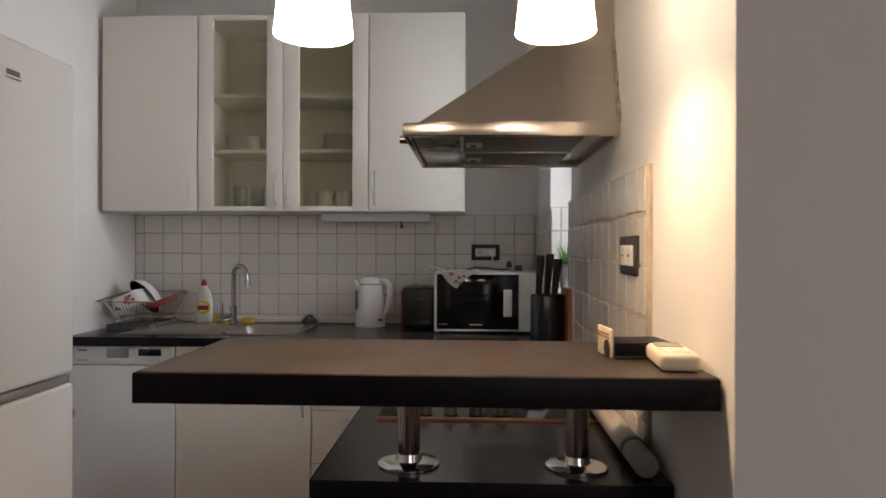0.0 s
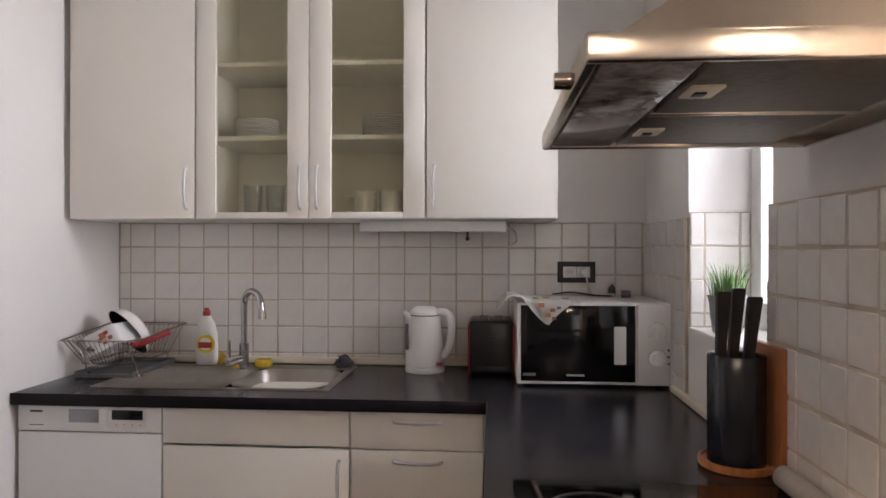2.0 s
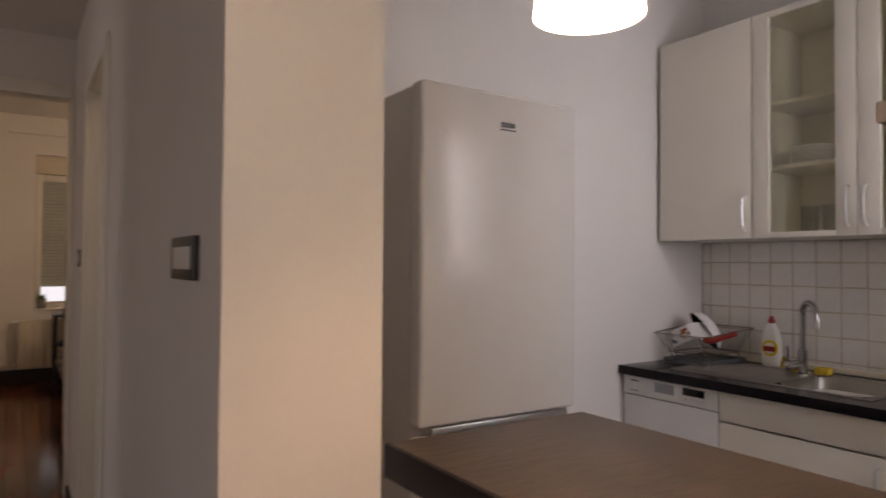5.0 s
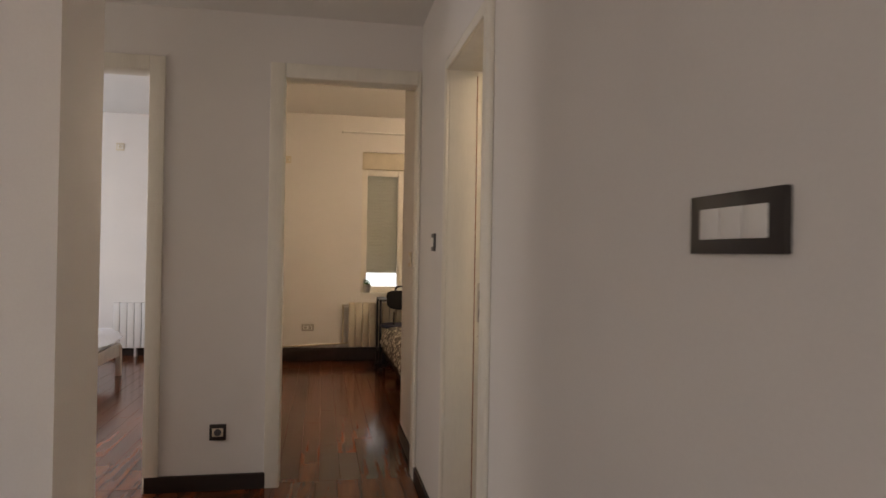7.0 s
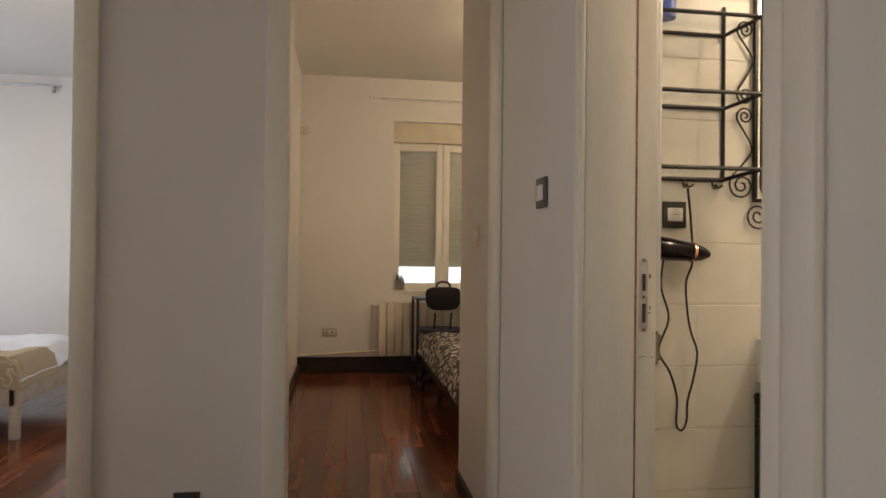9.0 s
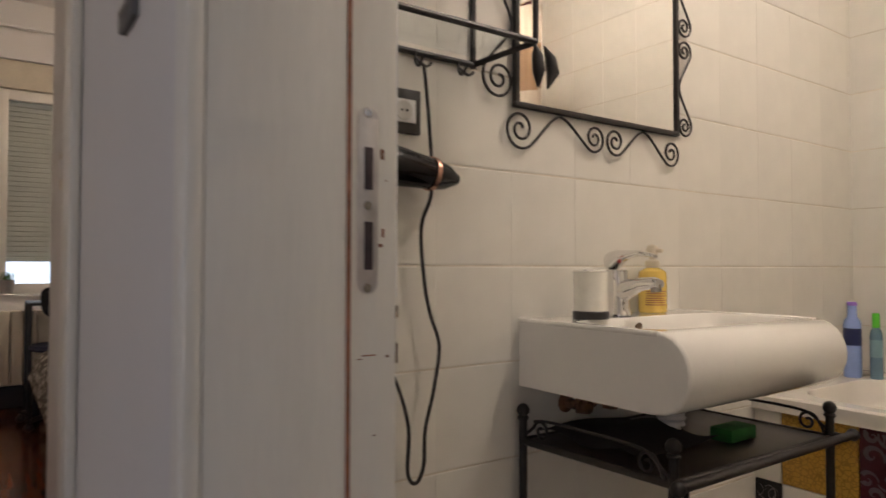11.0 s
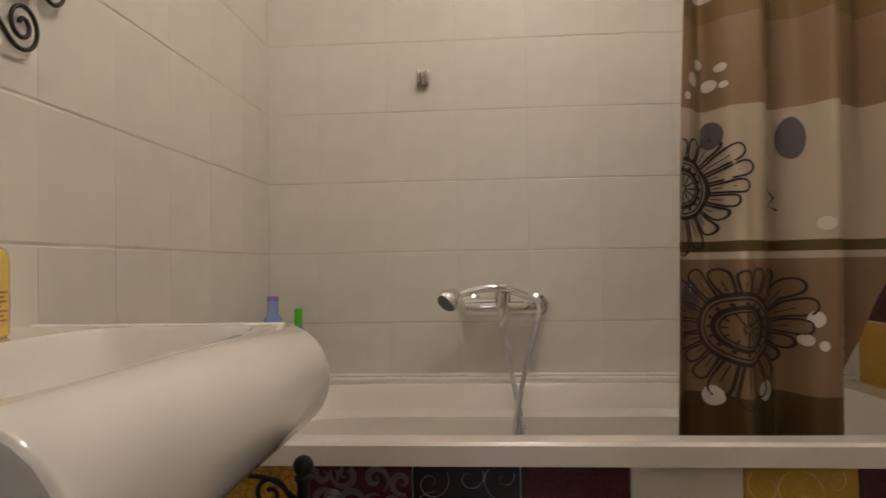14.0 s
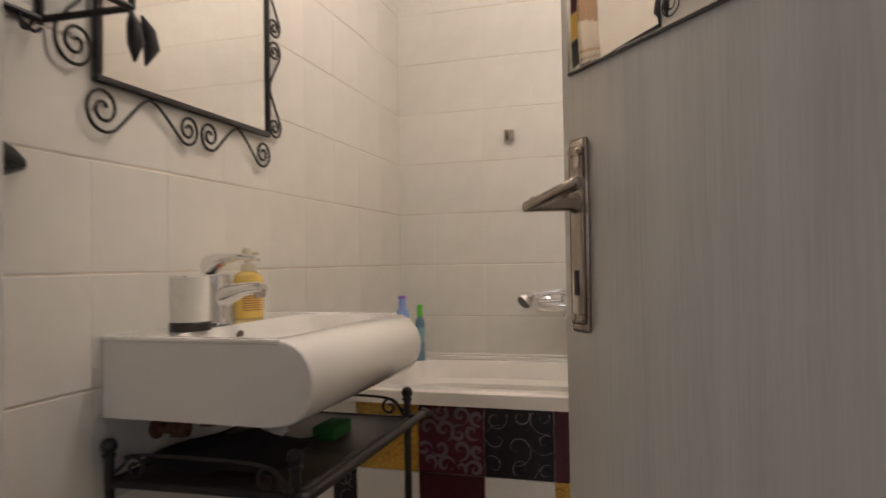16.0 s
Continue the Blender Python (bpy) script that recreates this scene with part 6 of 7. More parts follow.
hs = part("hand_shower", tube(smooth_line([(-3.02, 3.09, 0.868), (-3.08, 3.08, 0.888), (-3.14, 3.075, 0.888), (-3.20, 3.075, 0.872)], 6), 0.0105, 12), CHROME, t)
part("spray_head", turned([((-3.205, 3.072, 0.882), 0.012), ((-3.222, 3.062, 0.868), 0.026), ((-3.228, 3.056, 0.858), 0.031), ((-3.231, 3.052, 0.853), 0.029)], 24), CHROME, hs)
part("spray_face", turned([((-3.2315, 3.0515, 0.8525), 0.027), ((-3.233, 3.0495, 0.8505), 0.025)], 24), GREY, hs)
RIBS = (0.0070, 0.0070, 0.0056)
part("hose", tube(smooth_line([(-3.02, 3.09, 0.868), (-2.995, 3.08, 0.85), (-2.998, 3.07, 0.80), (-3.022, 3.06, 0.71), (-3.047, 3.055, 0.613), (-3.066, 3.04, 0.488), (-3.08, 3.0, 0.36), (-3.02, 2.95, 0.235), (-2.95, 2.94, 0.23)], 24), RIBS, 10), HANDLE, t, "ribbed metal hose")
part("hose", tube(smooth_line([(-3.081, 3.075, 0.80), (-3.075, 3.07, 0.73), (-3.062, 3.06, 0.642), (-3.045, 3.05, 0.56), (-3.030, 3.03, 0.488), (-3.0, 2.99, 0.36), (-2.97, 2.95, 0.24), (-2.95, 2.94, 0.23)], 24), RIBS, 10), HANDLE, t, "ribbed metal hose")
k = thing("shower_bracket", (-3.294, 3.17, 1.455), "small chrome shower head bracket on the tiles", "bracket")
part("block", bx((-3.313, 3.165, 1.454), (-3.279, 3.1855, 1.494), 0.002), DIMCHROME, k)
part("clip", joined(bx((-3.311, 3.145, 1.456), (-3.303, 3.166, 1.492), 0.002), bx((-3.289, 3.145, 1.456), (-3.281, 3.166, 1.492), 0.002)), DIMCHROME, k)
for x, y, rr, z1, body, capm, lab in ((-3.694, 3.065, 0.026, 0.876, (0.30, 0.42, 0.80), (0.30, 0.16, 0.62), "blue shampoo bottle with a purple cap"), (-3.632, 3.085, 0.018, 0.842, (0.16, 0.27, 0.36), (0.10, 0.55, 0.03), "slim teal bottle with a green cap")):
    b = thing("shampoo_bottle", (x, y, 0.633), lab, "bottle")
    part("body", lathe([(rr * 0.94, 0.6325), (rr, 0.637), (rr, z1 - 0.075), (rr * 0.9, z1 - 0.06), (rr * 0.55, z1 - 0.048), (rr * 0.52, z1 - (0.010 if rr > 0.02 else 0.044))], (x, y, 0), 22), mat("shampoo_%d" % int(rr * 1000), body, 0.25, coat=0.3), b)
    part("cap", lathe([(rr * 0.6, z1 - (0.012 if rr > 0.02 else 0.046)), (rr * 0.6, z1 - 0.006), (rr * 0.5, z1)], (x, y, 0), 18), mat("shampoo_cap_%d" % int(rr * 1000), capm, 0.35), b)
    part("label", lathe([(rr * 1.015, z1 - 0.14), (rr * 1.015, z1 - 0.085)], (x, y, 0), 22, False), mat("shampoo_label_%d" % int(rr * 1000), (0.03, 0.04, 0.13) if rr > 0.02 else (0.2, 0.35, 0.42), 0.35), b)

# ---- shower curtain ----
CT = bpy.data.materials.new("printed_curtain")
CT.use_nodes = True
nt = CT.node_tree
bs = nt.nodes["Principled BSDF"]
bs.inputs["Roughness"].default_value = 0.55
gm, sep, mr, rp = nt.nodes.new("ShaderNodeNewGeometry"), nt.nodes.new("ShaderNodeSeparateXYZ"), nt.nodes.new("ShaderNodeMapRange"), nt.nodes.new("ShaderNodeValToRGB")
nt.links.new(gm.outputs["Position"], sep.inputs[0])
nt.links.new(sep.outputs["Z"], mr.inputs[0])
mr.inputs[1].default_value, mr.inputs[2].default_value = 0.4, 2.2
nt.links.new(mr.outputs[0], rp.inputs[0])
rp.color_ramp.interpolation = "CONSTANT"
BANDS = ((0.40, (0.086, 0.051, 0.014)), (0.69, (0.257, 0.164, 0.086)), (0.952, (0.515, 0.452, 0.359)), (0.963, (0.101, 0.066, 0.016)), (0.985, (0.515, 0.433, 0.328)), (1.245, (0.265, 0.172, 0.094)), (1.425, (0.203, 0.125, 0.043)),
         (1.462, (0.562, 0.515, 0.452)), (1.478, (0.094, 0.078, 0.086)), (1.490, (0.562, 0.515, 0.452)), (1.512, (0.094, 0.078, 0.086)), (1.522, (0.546, 0.484, 0.390)), (1.56, (0.351, 0.250, 0.109)), (1.568, (0.546, 0.484, 0.390)), (1.75, (0.312, 0.195, 0.109)), (1.95, (0.530, 0.460, 0.359)))
els = rp.color_ramp.elements
els[0].position, els[0].color = 0.0, (*BANDS[0][1], 1)
els[1].position, els[1].color = (BANDS[1][0] - 0.4) / 1.8, (*BANDS[1][1], 1)
for z, colr in BANDS[2:]:
    e = els.new((z - 0.4) / 1.8)
    e.color = (*colr, 1)
nt.links.new(rp.outputs[0], bs.inputs["Base Color"])


def drape(x, z):
    f = (x + 2.78) / 0.40
    return 2.655 + 0.038 * math.sin(f * 17 + 0.6 * math.sin(z * 3)) * (0.75 + 0.25 * (2.1 - z)) + 0.010 * math.sin(f * 41 + z * 2)


def rim(z):
    return -2.778 - 0.043 * (1.37 - z)


def far_rim(z):
    return -2.372 - max(0.0, 1.02 - z) * 0.33


def curtain(u, v):
    z = 0.50 + 1.62 * v
    x0 = rim(z) - 0.003
    x = x0 + (far_rim(z) - x0) * u
    return (x, drape(x, z), z)


cu = thing("shower_curtain", (-2.58, 2.65, 0.50), "brown and cream shower curtain with printed flowers", "shower curtain")
part("cloth", grid(curtain, 110, 60), CT, cu)
INKM = mat("printed_ink", (0.035, 0.022, 0.018), 0.6)
CHALK = mat("printed_white", (0.72, 0.66, 0.58), 0.6)


def on_cloth(x, z, off=0.0025):
    return Vector((x, drape(x, z) - off, z))


def ribbon(points, width, m, closed=False):
    bm2 = bmesh.new()
    n = len(points)
    prev = None
    first = None
    for q in range(n + (1 if closed else 0)):
        x, z = points[q % n]
        if x < rim(z) or x > far_rim(z):
            prev = None
            continue
        x2, z2 = points[(q + 1) % n] if closed or q < n - 1 else points[q]
        x1, z1 = points[(q - 1) % n] if closed or q else points[q]
        d = Vector((x2 - x1, z2 - z1)).normalized()
        w = Vector((-d.y, d.x)) * width / 2
        cur = (bm2.verts.new(on_cloth(x + w.x, z + w.y)), bm2.verts.new(on_cloth(x - w.x, z - w.y)))
        if prev:
            bm2.faces.new((prev[0], prev[1], cur[1], cur[0]))
        prev = cur
    if bm2.faces:
        part("print", bm2, m, cu)


def blob(x, z, rx, rz, m, n=16):
    if x - rx < rim(z) or x + rx > far_rim(z):
        return
    bm2 = bmesh.new()
    c0 = bm2.verts.new(on_cloth(x, z, 0.0022))
    ring = [bm2.verts.new(on_cloth(x + rx * math.cos(2 * math.pi * q / n), z + rz * math.sin(2 * math.pi * q / n), 0.0022)) for q in range(n)]
    for q in range(n):
        bm2.faces.new((c0, ring[q], ring[(q + 1) % n]))
    part("print", bm2, m, cu)


def circle(x, z, rr, n=36):
    return [(x + rr * math.cos(2 * math.pi * q / n), z + rr * math.sin(2 * math.pi * q / n)) for q in range(n)]


for cx, cz, rr in ((-2.782, 1.094, 0.058), (-2.684, 0.824, 0.066)):
    for f, w in ((1.0, 0.008), (0.85, 0.0035), (0.62, 0.008), (0.5, 0.003)):
        ribbon(circle(cx, cz, rr * f), w, INKM, True)
    for q in range(12):
        a = q * math.pi / 6
        ribbon([(cx + rr * 0.08 * math.cos(a), cz + rr * 0.08 * math.sin(a)), (cx + rr * 0.48 * math.cos(a), cz + rr * 0.48 * math.sin(a))], 0.003, INKM)
    for q in range(16):
        a = q * math.pi / 8
        blob(cx + rr * 0.73 * math.cos(a), cz + rr * 0.73 * math.sin(a), 0.0035, 0.0035, INKM, 8)
    for q in range(20):
        a = q * math.pi / 10
        reach = rr * (1.95 + 0.30 * math.sin(3 * a))
        pet = []
        for st in range(13):
            f = st / 12
            side = 0.15 * math.cos(math.pi * f) * (0.75 + 0.5 * math.sin(math.pi * f))
            d = rr * 1.04 + (reach - rr * 1.04) * math.sin(math.pi * f) ** 0.55
            pet.append((cx + d * math.cos(a + side), cz + d * math.sin(a + side)))
        if max(p[0] for p in pet) < -2.42:
            ribbon(pet, 0.0042, INKM)
            ribbon([(cx + rr * 1.1 * math.cos(a), cz + rr * 1.1 * math.sin(a)), (cx + reach * 0.8 * math.cos(a), cz + reach * 0.8 * math.sin(a))], 0.0018, INKM)
for x, z, rr in ((-2.755, 1.31, 0.013), (-2.738, 1.345, 0.010), (-2.720, 1.30, 0.011), (-2.705, 1.33, 0.008), (-2.702, 1.295, 0.006), (-2.770, 1.275, 0.007), (-2.550, 0.84, 0.014), (-2.565, 0.80, 0.010), (-2.540, 0.79, 0.009), (-2.730, 0.69, 0.018), (-2.630, 0.70, 0.018), (-2.530, 1.02, 0.012), (-2.770, 0.90, 0.008)):
    blob(x, z, rr, rr * 1.1, CHALK)
for x, z, rx, rz in ((-2.620, 1.17, 0.010, 0.020), (-2.765, 0.885, 0.018, 0.03), (-2.570, 1.19, 0.022, 0.042), (-2.720, 1.20, 0.016, 0.028)):
    blob(x, z, rx, rz, mat("printed_slate", (0.10, 0.085, 0.09), 0.6))
ribbon([(-2.610, 1.12), (-2.625, 1.105), (-2.610, 1.09), (-2.595, 1.075), (-2.610, 1.06), (-2.590, 1.05)], 0.003, INKM)
part("rod", cyl((-3.778, 2.64, 2.14), (-2.195, 2.64, 2.14), 0.011), CHROME, cu)
cu.location.x += 0.04

lone("bathroom_lamp", lathe([(0.10, 2.46), (0.11, 2.47), (0.11, 2.499)], (-2.93, 2.22, 0), 28), DOME, "round lit white ceiling lamp in the bathroom", "ceiling lamp")

# ---- hall ----
socket_plate("light_switch", HALL, 1, -3.592, -3.508, 1.275, 1.359, -1, 1, "single white light switch in a grey frame", plate=GREY, switch=True)
socket_plate("wall_socket", -4.058, 0, -0.212, -0.128, 0.262, 0.346, 1, 1, "single socket in a black frame near the floor", insert=CREAMTRIM)

# ---- study behind the hall ----
EX = -8.20
w = thing("window_2", (EX, 1.30, 0.78), "", "", "", "structure")
part("window_sill", bx((EX - 0.14, 0.80, 0.7752), (EX + 0.03, 1.80, 0.79), 0.003), WHITE, w)
part("shutter_box", bx((EX - 0.16, 0.803, 2.25), (EX - 0.03, 1.797, 2.448), 0.004), CREAMTRIM, w)
WX = EX - 0.10
for y0, y1 in ((0.803, 1.297), (1.303, 1.797)):
    fr = part("window_frame", joined(bx((WX - 0.03, y0, 0.79), (WX + 0.03, y0 + 0.065, 2.248), 0.004), bx((WX - 0.03, y1 - 0.065, 0.79), (WX + 0.03, y1, 2.248), 0.004), bx((WX - 0.03, y0 + 0.064, 0.79), (WX + 0.03, y1 - 0.064, 0.862), 0.004), bx((WX - 0.03, y0 + 0.064, 2.175), (WX + 0.03, y1 - 0.064, 2.248), 0.004)), CREAM, w)
    g = part("pane", bx((WX - 0.004, y0 + 0.064, 0.862), (WX + 0.002, y1 - 0.064, 2.175)), PANE, fr)
    g.visible_shadow = False
part("window_handle", joined(bx((WX + 0.03, 1.325, 1.46), (WX + 0.042, 1.345, 1.52), 0.002), bx((WX + 0.042, 1.328, 1.40), (WX + 0.054, 1.342, 1.51), 0.003)), WHITE, w)
SHUT = mat("shutter_slat", (0.62, 0.61, 0.52), 0.5, var=0.06)
sh = thing("roller_shutter", (EX - 0.2, 1.3, 0.99), "grey slatted roller shutter lowered behind the window", "shutter")
for q in range(33):
    z0 = 1.02 + q * 0.0365
    part("slat", bx((EX - 0.205, 0.805, z0), (EX - 0.195, 1.795, z0 + 0.0335), 0.004, 1), SHUT, sh)
# Unlit sheet: daylight through the slits is put into its pale colour.
lone("light_slit_backing", bx((EX - 0.225, 0.805, 1.02), (EX - 0.218, 1.795, 2.24)), mat("slit_light", (0.8, 0.78, 0.66), 0.6), "pale sheet in place of light behind the shutter slats", "shutter lining")
built("backdrop_garden", bx((-12.0, -1.5, -0.5), (-11.95, 4.0, 4.0)), SKYGLOW)
r = thing("radiator", (EX + 0.08, 1.15, 0.17), "cream cast column radiator under the window", "radiator")
for q in range(12):
    y0 = 0.665 + q * 0.078
    part("column", bx((EX + 0.04, y0, 0.17), (EX + 0.12, y0 + 0.074, 0.68), 0.010), CREAMTRIM, r)
part("valve", cyl((EX + 0.08, 0.60, 0.655), (EX + 0.08, 0.665, 0.655), 0.014, n=12), WHITE, r)
for y in (0.78, 1.48):
    part("bracket", bx((EX, y, 0.58), (EX + 0.041, y + 0.02, 0.60)), CREAMTRIM, r)
p = thing("heating_pipe", (EX + 0.03, 0.3, 0.17), "thin cream heating pipes along the wall", "pipe")
part("pipe", cyl((EX + 0.025, -0.10, 0.165), (EX + 0.025, 0.68, 0.205), 0.009, n=10), CREAMTRIM, p)
part("pipe", cyl((EX + 0.025, 0.60, 0.20), (EX + 0.06, 0.60, 0.66), 0.009, n=10), CREAMTRIM, p)
grass_pot((EX - 0.03, 0.875, 0.79), 0.05, 0.10, 90, 0.10, "green grass plant in a pale pot on the window sill")
socket_plate("wall_socket", EX, 0, 0.13, 0.27, 0.345, 0.425, 1, 2, "double socket in a pale grey frame on the wall", plate=mat("pale_grey_plate", (0.42, 0.40, 0.36), 0.4), insert=WHITE)
socket_plate("wall_socket", EX, 0, -0.10, -0.02, 2.28, 2.36, 1, 1, "single socket high on the wall", plate=CREAMTRIM, insert=WHITE)
socket_plate("light_switch", 0.905, 1, -4.60, -4.51, 1.18, 1.27, -1, 1, "single light switch in a beige frame", plate=CREAMTRIM, switch=True)
c = thing("curtain_rail", (EX + 0.05, 1.2, 2.66), "white curtain rail on the wall over the window", "curtain rail")
part("rail", cyl((EX + 0.05, 0.58, 2.665), (EX + 0.05, 2.2, 2.665), 0.011, n=12), WHITE, c)
part("finial", ball((EX + 0.05, 0.57, 2.665), 0.018), WHITE, c)
part("bracket", bx((EX, 0.68, 2.655), (EX + 0.05, 0.70, 2.675)), WHITE, c)
d = thing("desk", (-7.8, 1.5, 0), "black metal desk with a thin frame", "desk")
DX0, DX1, DY0, DY1 = -8.03, -7.60, 0.975, 1.95
part("desktop", bx((DX0, DY0, 0.735), (DX1, DY1, 0.752), 0.002), IRON, d)
for x in (DX0 + 0.012, DX1 - 0.012):
    for y in (DY0 + 0.012, DY1 - 0.012):
        part("leg", bx((x - 0.012, y - 0.012, 0), (x + 0.012, y + 0.012, 0.735), 0.002), IRON, d)
part("stretcher", bx((DX0 + 0.024, DY0, 0.165), (DX1 - 0.024, DY0 + 0.024, 0.19), 0.002), IRON, d)
c = thing("office_chair", (-7.45, 1.16, 0), "black swivel chair with a dark blue round seat", "chair")
SEATBLACK = mat("matt_black", (0.010, 0.009, 0.010), 0.75, var=0.2, spec=0.2)
bm = extrude_outline([(0.150 * math.copysign(abs(math.cos(a)) ** 0.55, math.cos(a)) * (1 + 0.12 * math.sin(a)), 0.100 * math.copysign(abs(math.sin(a)) ** 0.55, math.sin(a))) for a in [2 * math.pi * q / 36 for q in range(36)]], 0, -0.02, 0.02, 0.006)
bm.transform(pose(-7.38, 1.18, 0.765, 0, -8, 0))
part("backrest", bm, SEATBLACK, c)
part("back_loop", tube(smooth_line([(-7.38, 1.12, 0.85), (-7.38, 1.13, 0.895), (-7.38, 1.18, 0.91), (-7.38, 1.23, 0.895), (-7.38, 1.24, 0.85)], 5), 0.010, 8), BLACK, c)
for y in (1.11, 1.25):
    part("back_rod", tube([(-7.36, y, 0.64), (-7.42, y, 0.50)], 0.008, 8), BLACK, c)
part("seat", lathe([(0.19, 0.462), (0.205, 0.475), (0.20, 0.497), (0.001, 0.503)], (-7.50, 1.18, 0), 30), mat("navy_seat", (0.02, 0.025, 0.06), 0.6), c, "dark blue seat")
part("column", cyl((-7.50, 1.18, 0.08), (-7.50, 1.18, 0.465), 0.022, n=14), BLACK, c)
for q in range(5):
    a = q * 2 * math.pi / 5 + 0.4
    lg = part("leg", tube([(-7.50, 1.18, 0.10), (-7.50 + 0.26 * math.cos(a), 1.18 + 0.26 * math.sin(a), 0.062)], 0.014, 8), BLACK, c)
    part("castor", ball((-7.50 + 0.27 * math.cos(a), 1.18 + 0.27 * math.sin(a), 0.028), 0.027, 10), BLACK, lg)
LEAFY = figured("leaf_print", (0.60, 0.55, 0.47), (0.08, 0.066, 0.056), "cells", 17, 0.8)
b = thing("single_bed", (-6.5, 1.55, 0), "dark bed with a black and white leaf duvet", "bed")
part("side_rail", bx((-7.50, 1.005, 0.20), (-5.45, 1.03, 0.30), 0.004), BLACKEDGE, b)
part("side_rail", bx((-7.50, 1.92, 0.20), (-5.45, 1.945, 0.30), 0.004), BLACKEDGE, b)
part("end_board", bx((-7.525, 1.005, 0.20), (-7.50, 1.945, 0.34), 0.004), BLACKEDGE, b)
for x in (-7.49, -5.47):
    for y in (1.02, 1.93):
        part("leg", bx((x - 0.02, y - 0.02, 0.0), (x + 0.02, y + 0.02, 0.20), 0.003), BLACKEDGE, b)
part("mattress", bx((-7.49, 1.03, 0.24), (-5.46, 1.92, 0.42), 0.03, 3), WHITE, b)


def duvet(u, v, x0, x1, y0, y1, z, drop, amp):
    x, y = x0 + (x1 - x0) * u, y0 + (y1 - y0) * v
    ex = min(u, 1 - u, v, 1 - v)
    zz = z - drop * max(0, 1 - ex / 0.08) ** 2 + amp * noise.noise(Vector((x * 3, y * 3, 1))) + amp * 0.4 * noise.noise(Vector((x * 9, y * 9, 4)))
    return (x, y, zz)


part("duvet", grid(lambda u, v: duvet(u, v, -7.54, -5.42, 0.975, 1.96, 0.475, 0.17, 0.03), 40, 24), LEAFY, b, "black and white leaf duvet")

# ---- bedroom seen through the other door ----
b = thing("double_bed", (-6.75, -2.6, 0), "pale wooden double bed with a rumpled white and beige duvet", "bed")
for x in (-7.44, -6.085):
    for y in (-1.62, -3.58):
        part("leg", bx((x - 0.025, y - 0.025, 0), (x + 0.025, y + 0.025, 0.30), 0.004), BEDWOOD, b)
part("foot_rail", bx((-7.465, -1.645, 0.20), (-6.06, -1.61, 0.32), 0.004), BEDWOOD, b)
part("side_rail", bx((-6.095, -3.60, 0.20), (-6.06, -1.646, 0.32), 0.004), BEDWOOD, b)
part("side_rail", bx((-7.465, -3.60, 0.20), (-7.43, -1.646, 0.32), 0.004), BEDWOOD, b)
part("head_board", bx((-7.465, -3.64, 0.20), (-6.06, -3.60, 0.75), 0.006), BEDWOOD, b)
part("mattress", bx((-7.43, -3.6, 0.26), (-6.10, -1.65, 0.44), 0.03, 3), WHITE, b)
part("duvet", grid(lambda u, v: duvet(u, v, -7.47, -6.07, -3.4, -1.585, 0.485, 0.13, 0.05), 36, 40), mat("white_bedding", (0.78, 0.80, 0.86), 0.85, var=0.05, scale=4, bump=0.5, bscale=14), b, "rumpled white duvet")
part("throw", grid(lambda u, v: duvet(u, v, -6.62, -6.045, -2.5, -1.575, 0.497, 0.19, 0.05), 24, 24), figured("beige_paisley", (0.42, 0.33, 0.21), (0.55, 0.46, 0.33), "scroll", 16, 0.85), b, "beige patterned throw")
l = thing("ceiling_lamp", (-6.3, 1.95, 2.764), "lit white glass dome ceiling lamp in the study", "ceiling lamp")
part("dome", lathe([(0.001, 2.749), (0.10, 2.754), (0.19, 2.784), (0.24, 2.829), (0.245, 2.839)], (-6.3, 1.95, 0), 36, False), DOME, l, "glowing glass dome")
part("base", lathe([(0.20, 2.839), (0.20, 2.863)], (-6.3, 1.95, 0), 28), WHITE, l)
l = thing("ceiling_lamp", (-5.95, -1.66, 2.764), "lit white glass dome ceiling lamp with metal clips", "ceiling lamp")
part("dome", lathe([(0.001, 2.749), (0.10, 2.754), (0.19, 2.784), (0.24, 2.829), (0.245, 2.839)], (-5.95, -1.66, 0), 36, False), DOME, l, "glowing glass dome")
for q in range(3):
    a = q * 2.1 + 0.6
    part("clip", bx((-5.95 + 0.235 * math.cos(a) - 0.01, -1.66 + 0.235 * math.sin(a) - 0.01, 2.816), (-5.95 + 0.235 * math.cos(a) + 0.01, -1.66 + 0.235 * math.sin(a) + 0.01, 2.864), 0.002), DIMCHROME, l)
c = thing("curtain_rail", (-8.70, -3.0, 2.75), "grey curtain rail on the bedroom wall", "curtain rail")
part("rail", cyl((-8.70, -3.9, 2.76), (-8.70, -2.44, 2.76), 0.010, n=12), HANDLE, c)
part("bracket", bx((-8.75, -2.53, 2.70), (-8.70, -2.51, 2.77)), HANDLE, c)
r = thing("radiator", (-8.67, -0.75, 0.15), "white column radiator on the bedroom wall", "radiator")
for q in range(7):
    part("column", bx((-8.73, -2.04 + q * 0.08, 0.10), (-8.65, -1.965 + q * 0.08, 0.63), 0.010), ENAMEL, r)
part("foot", bx((-8.75, -1.80, 0), (-8.66, -1.78, 0.102)), ENAMEL, r)
socket_plate("wall_socket", -8.75, 0, -2.06, -1.97, 2.42, 2.51, 1, 1, "single socket high on the bedroom wall", plate=CREAMTRIM, insert=WHITE)

# ---- tiles and planks, piece by piece ----
SHARED = {}


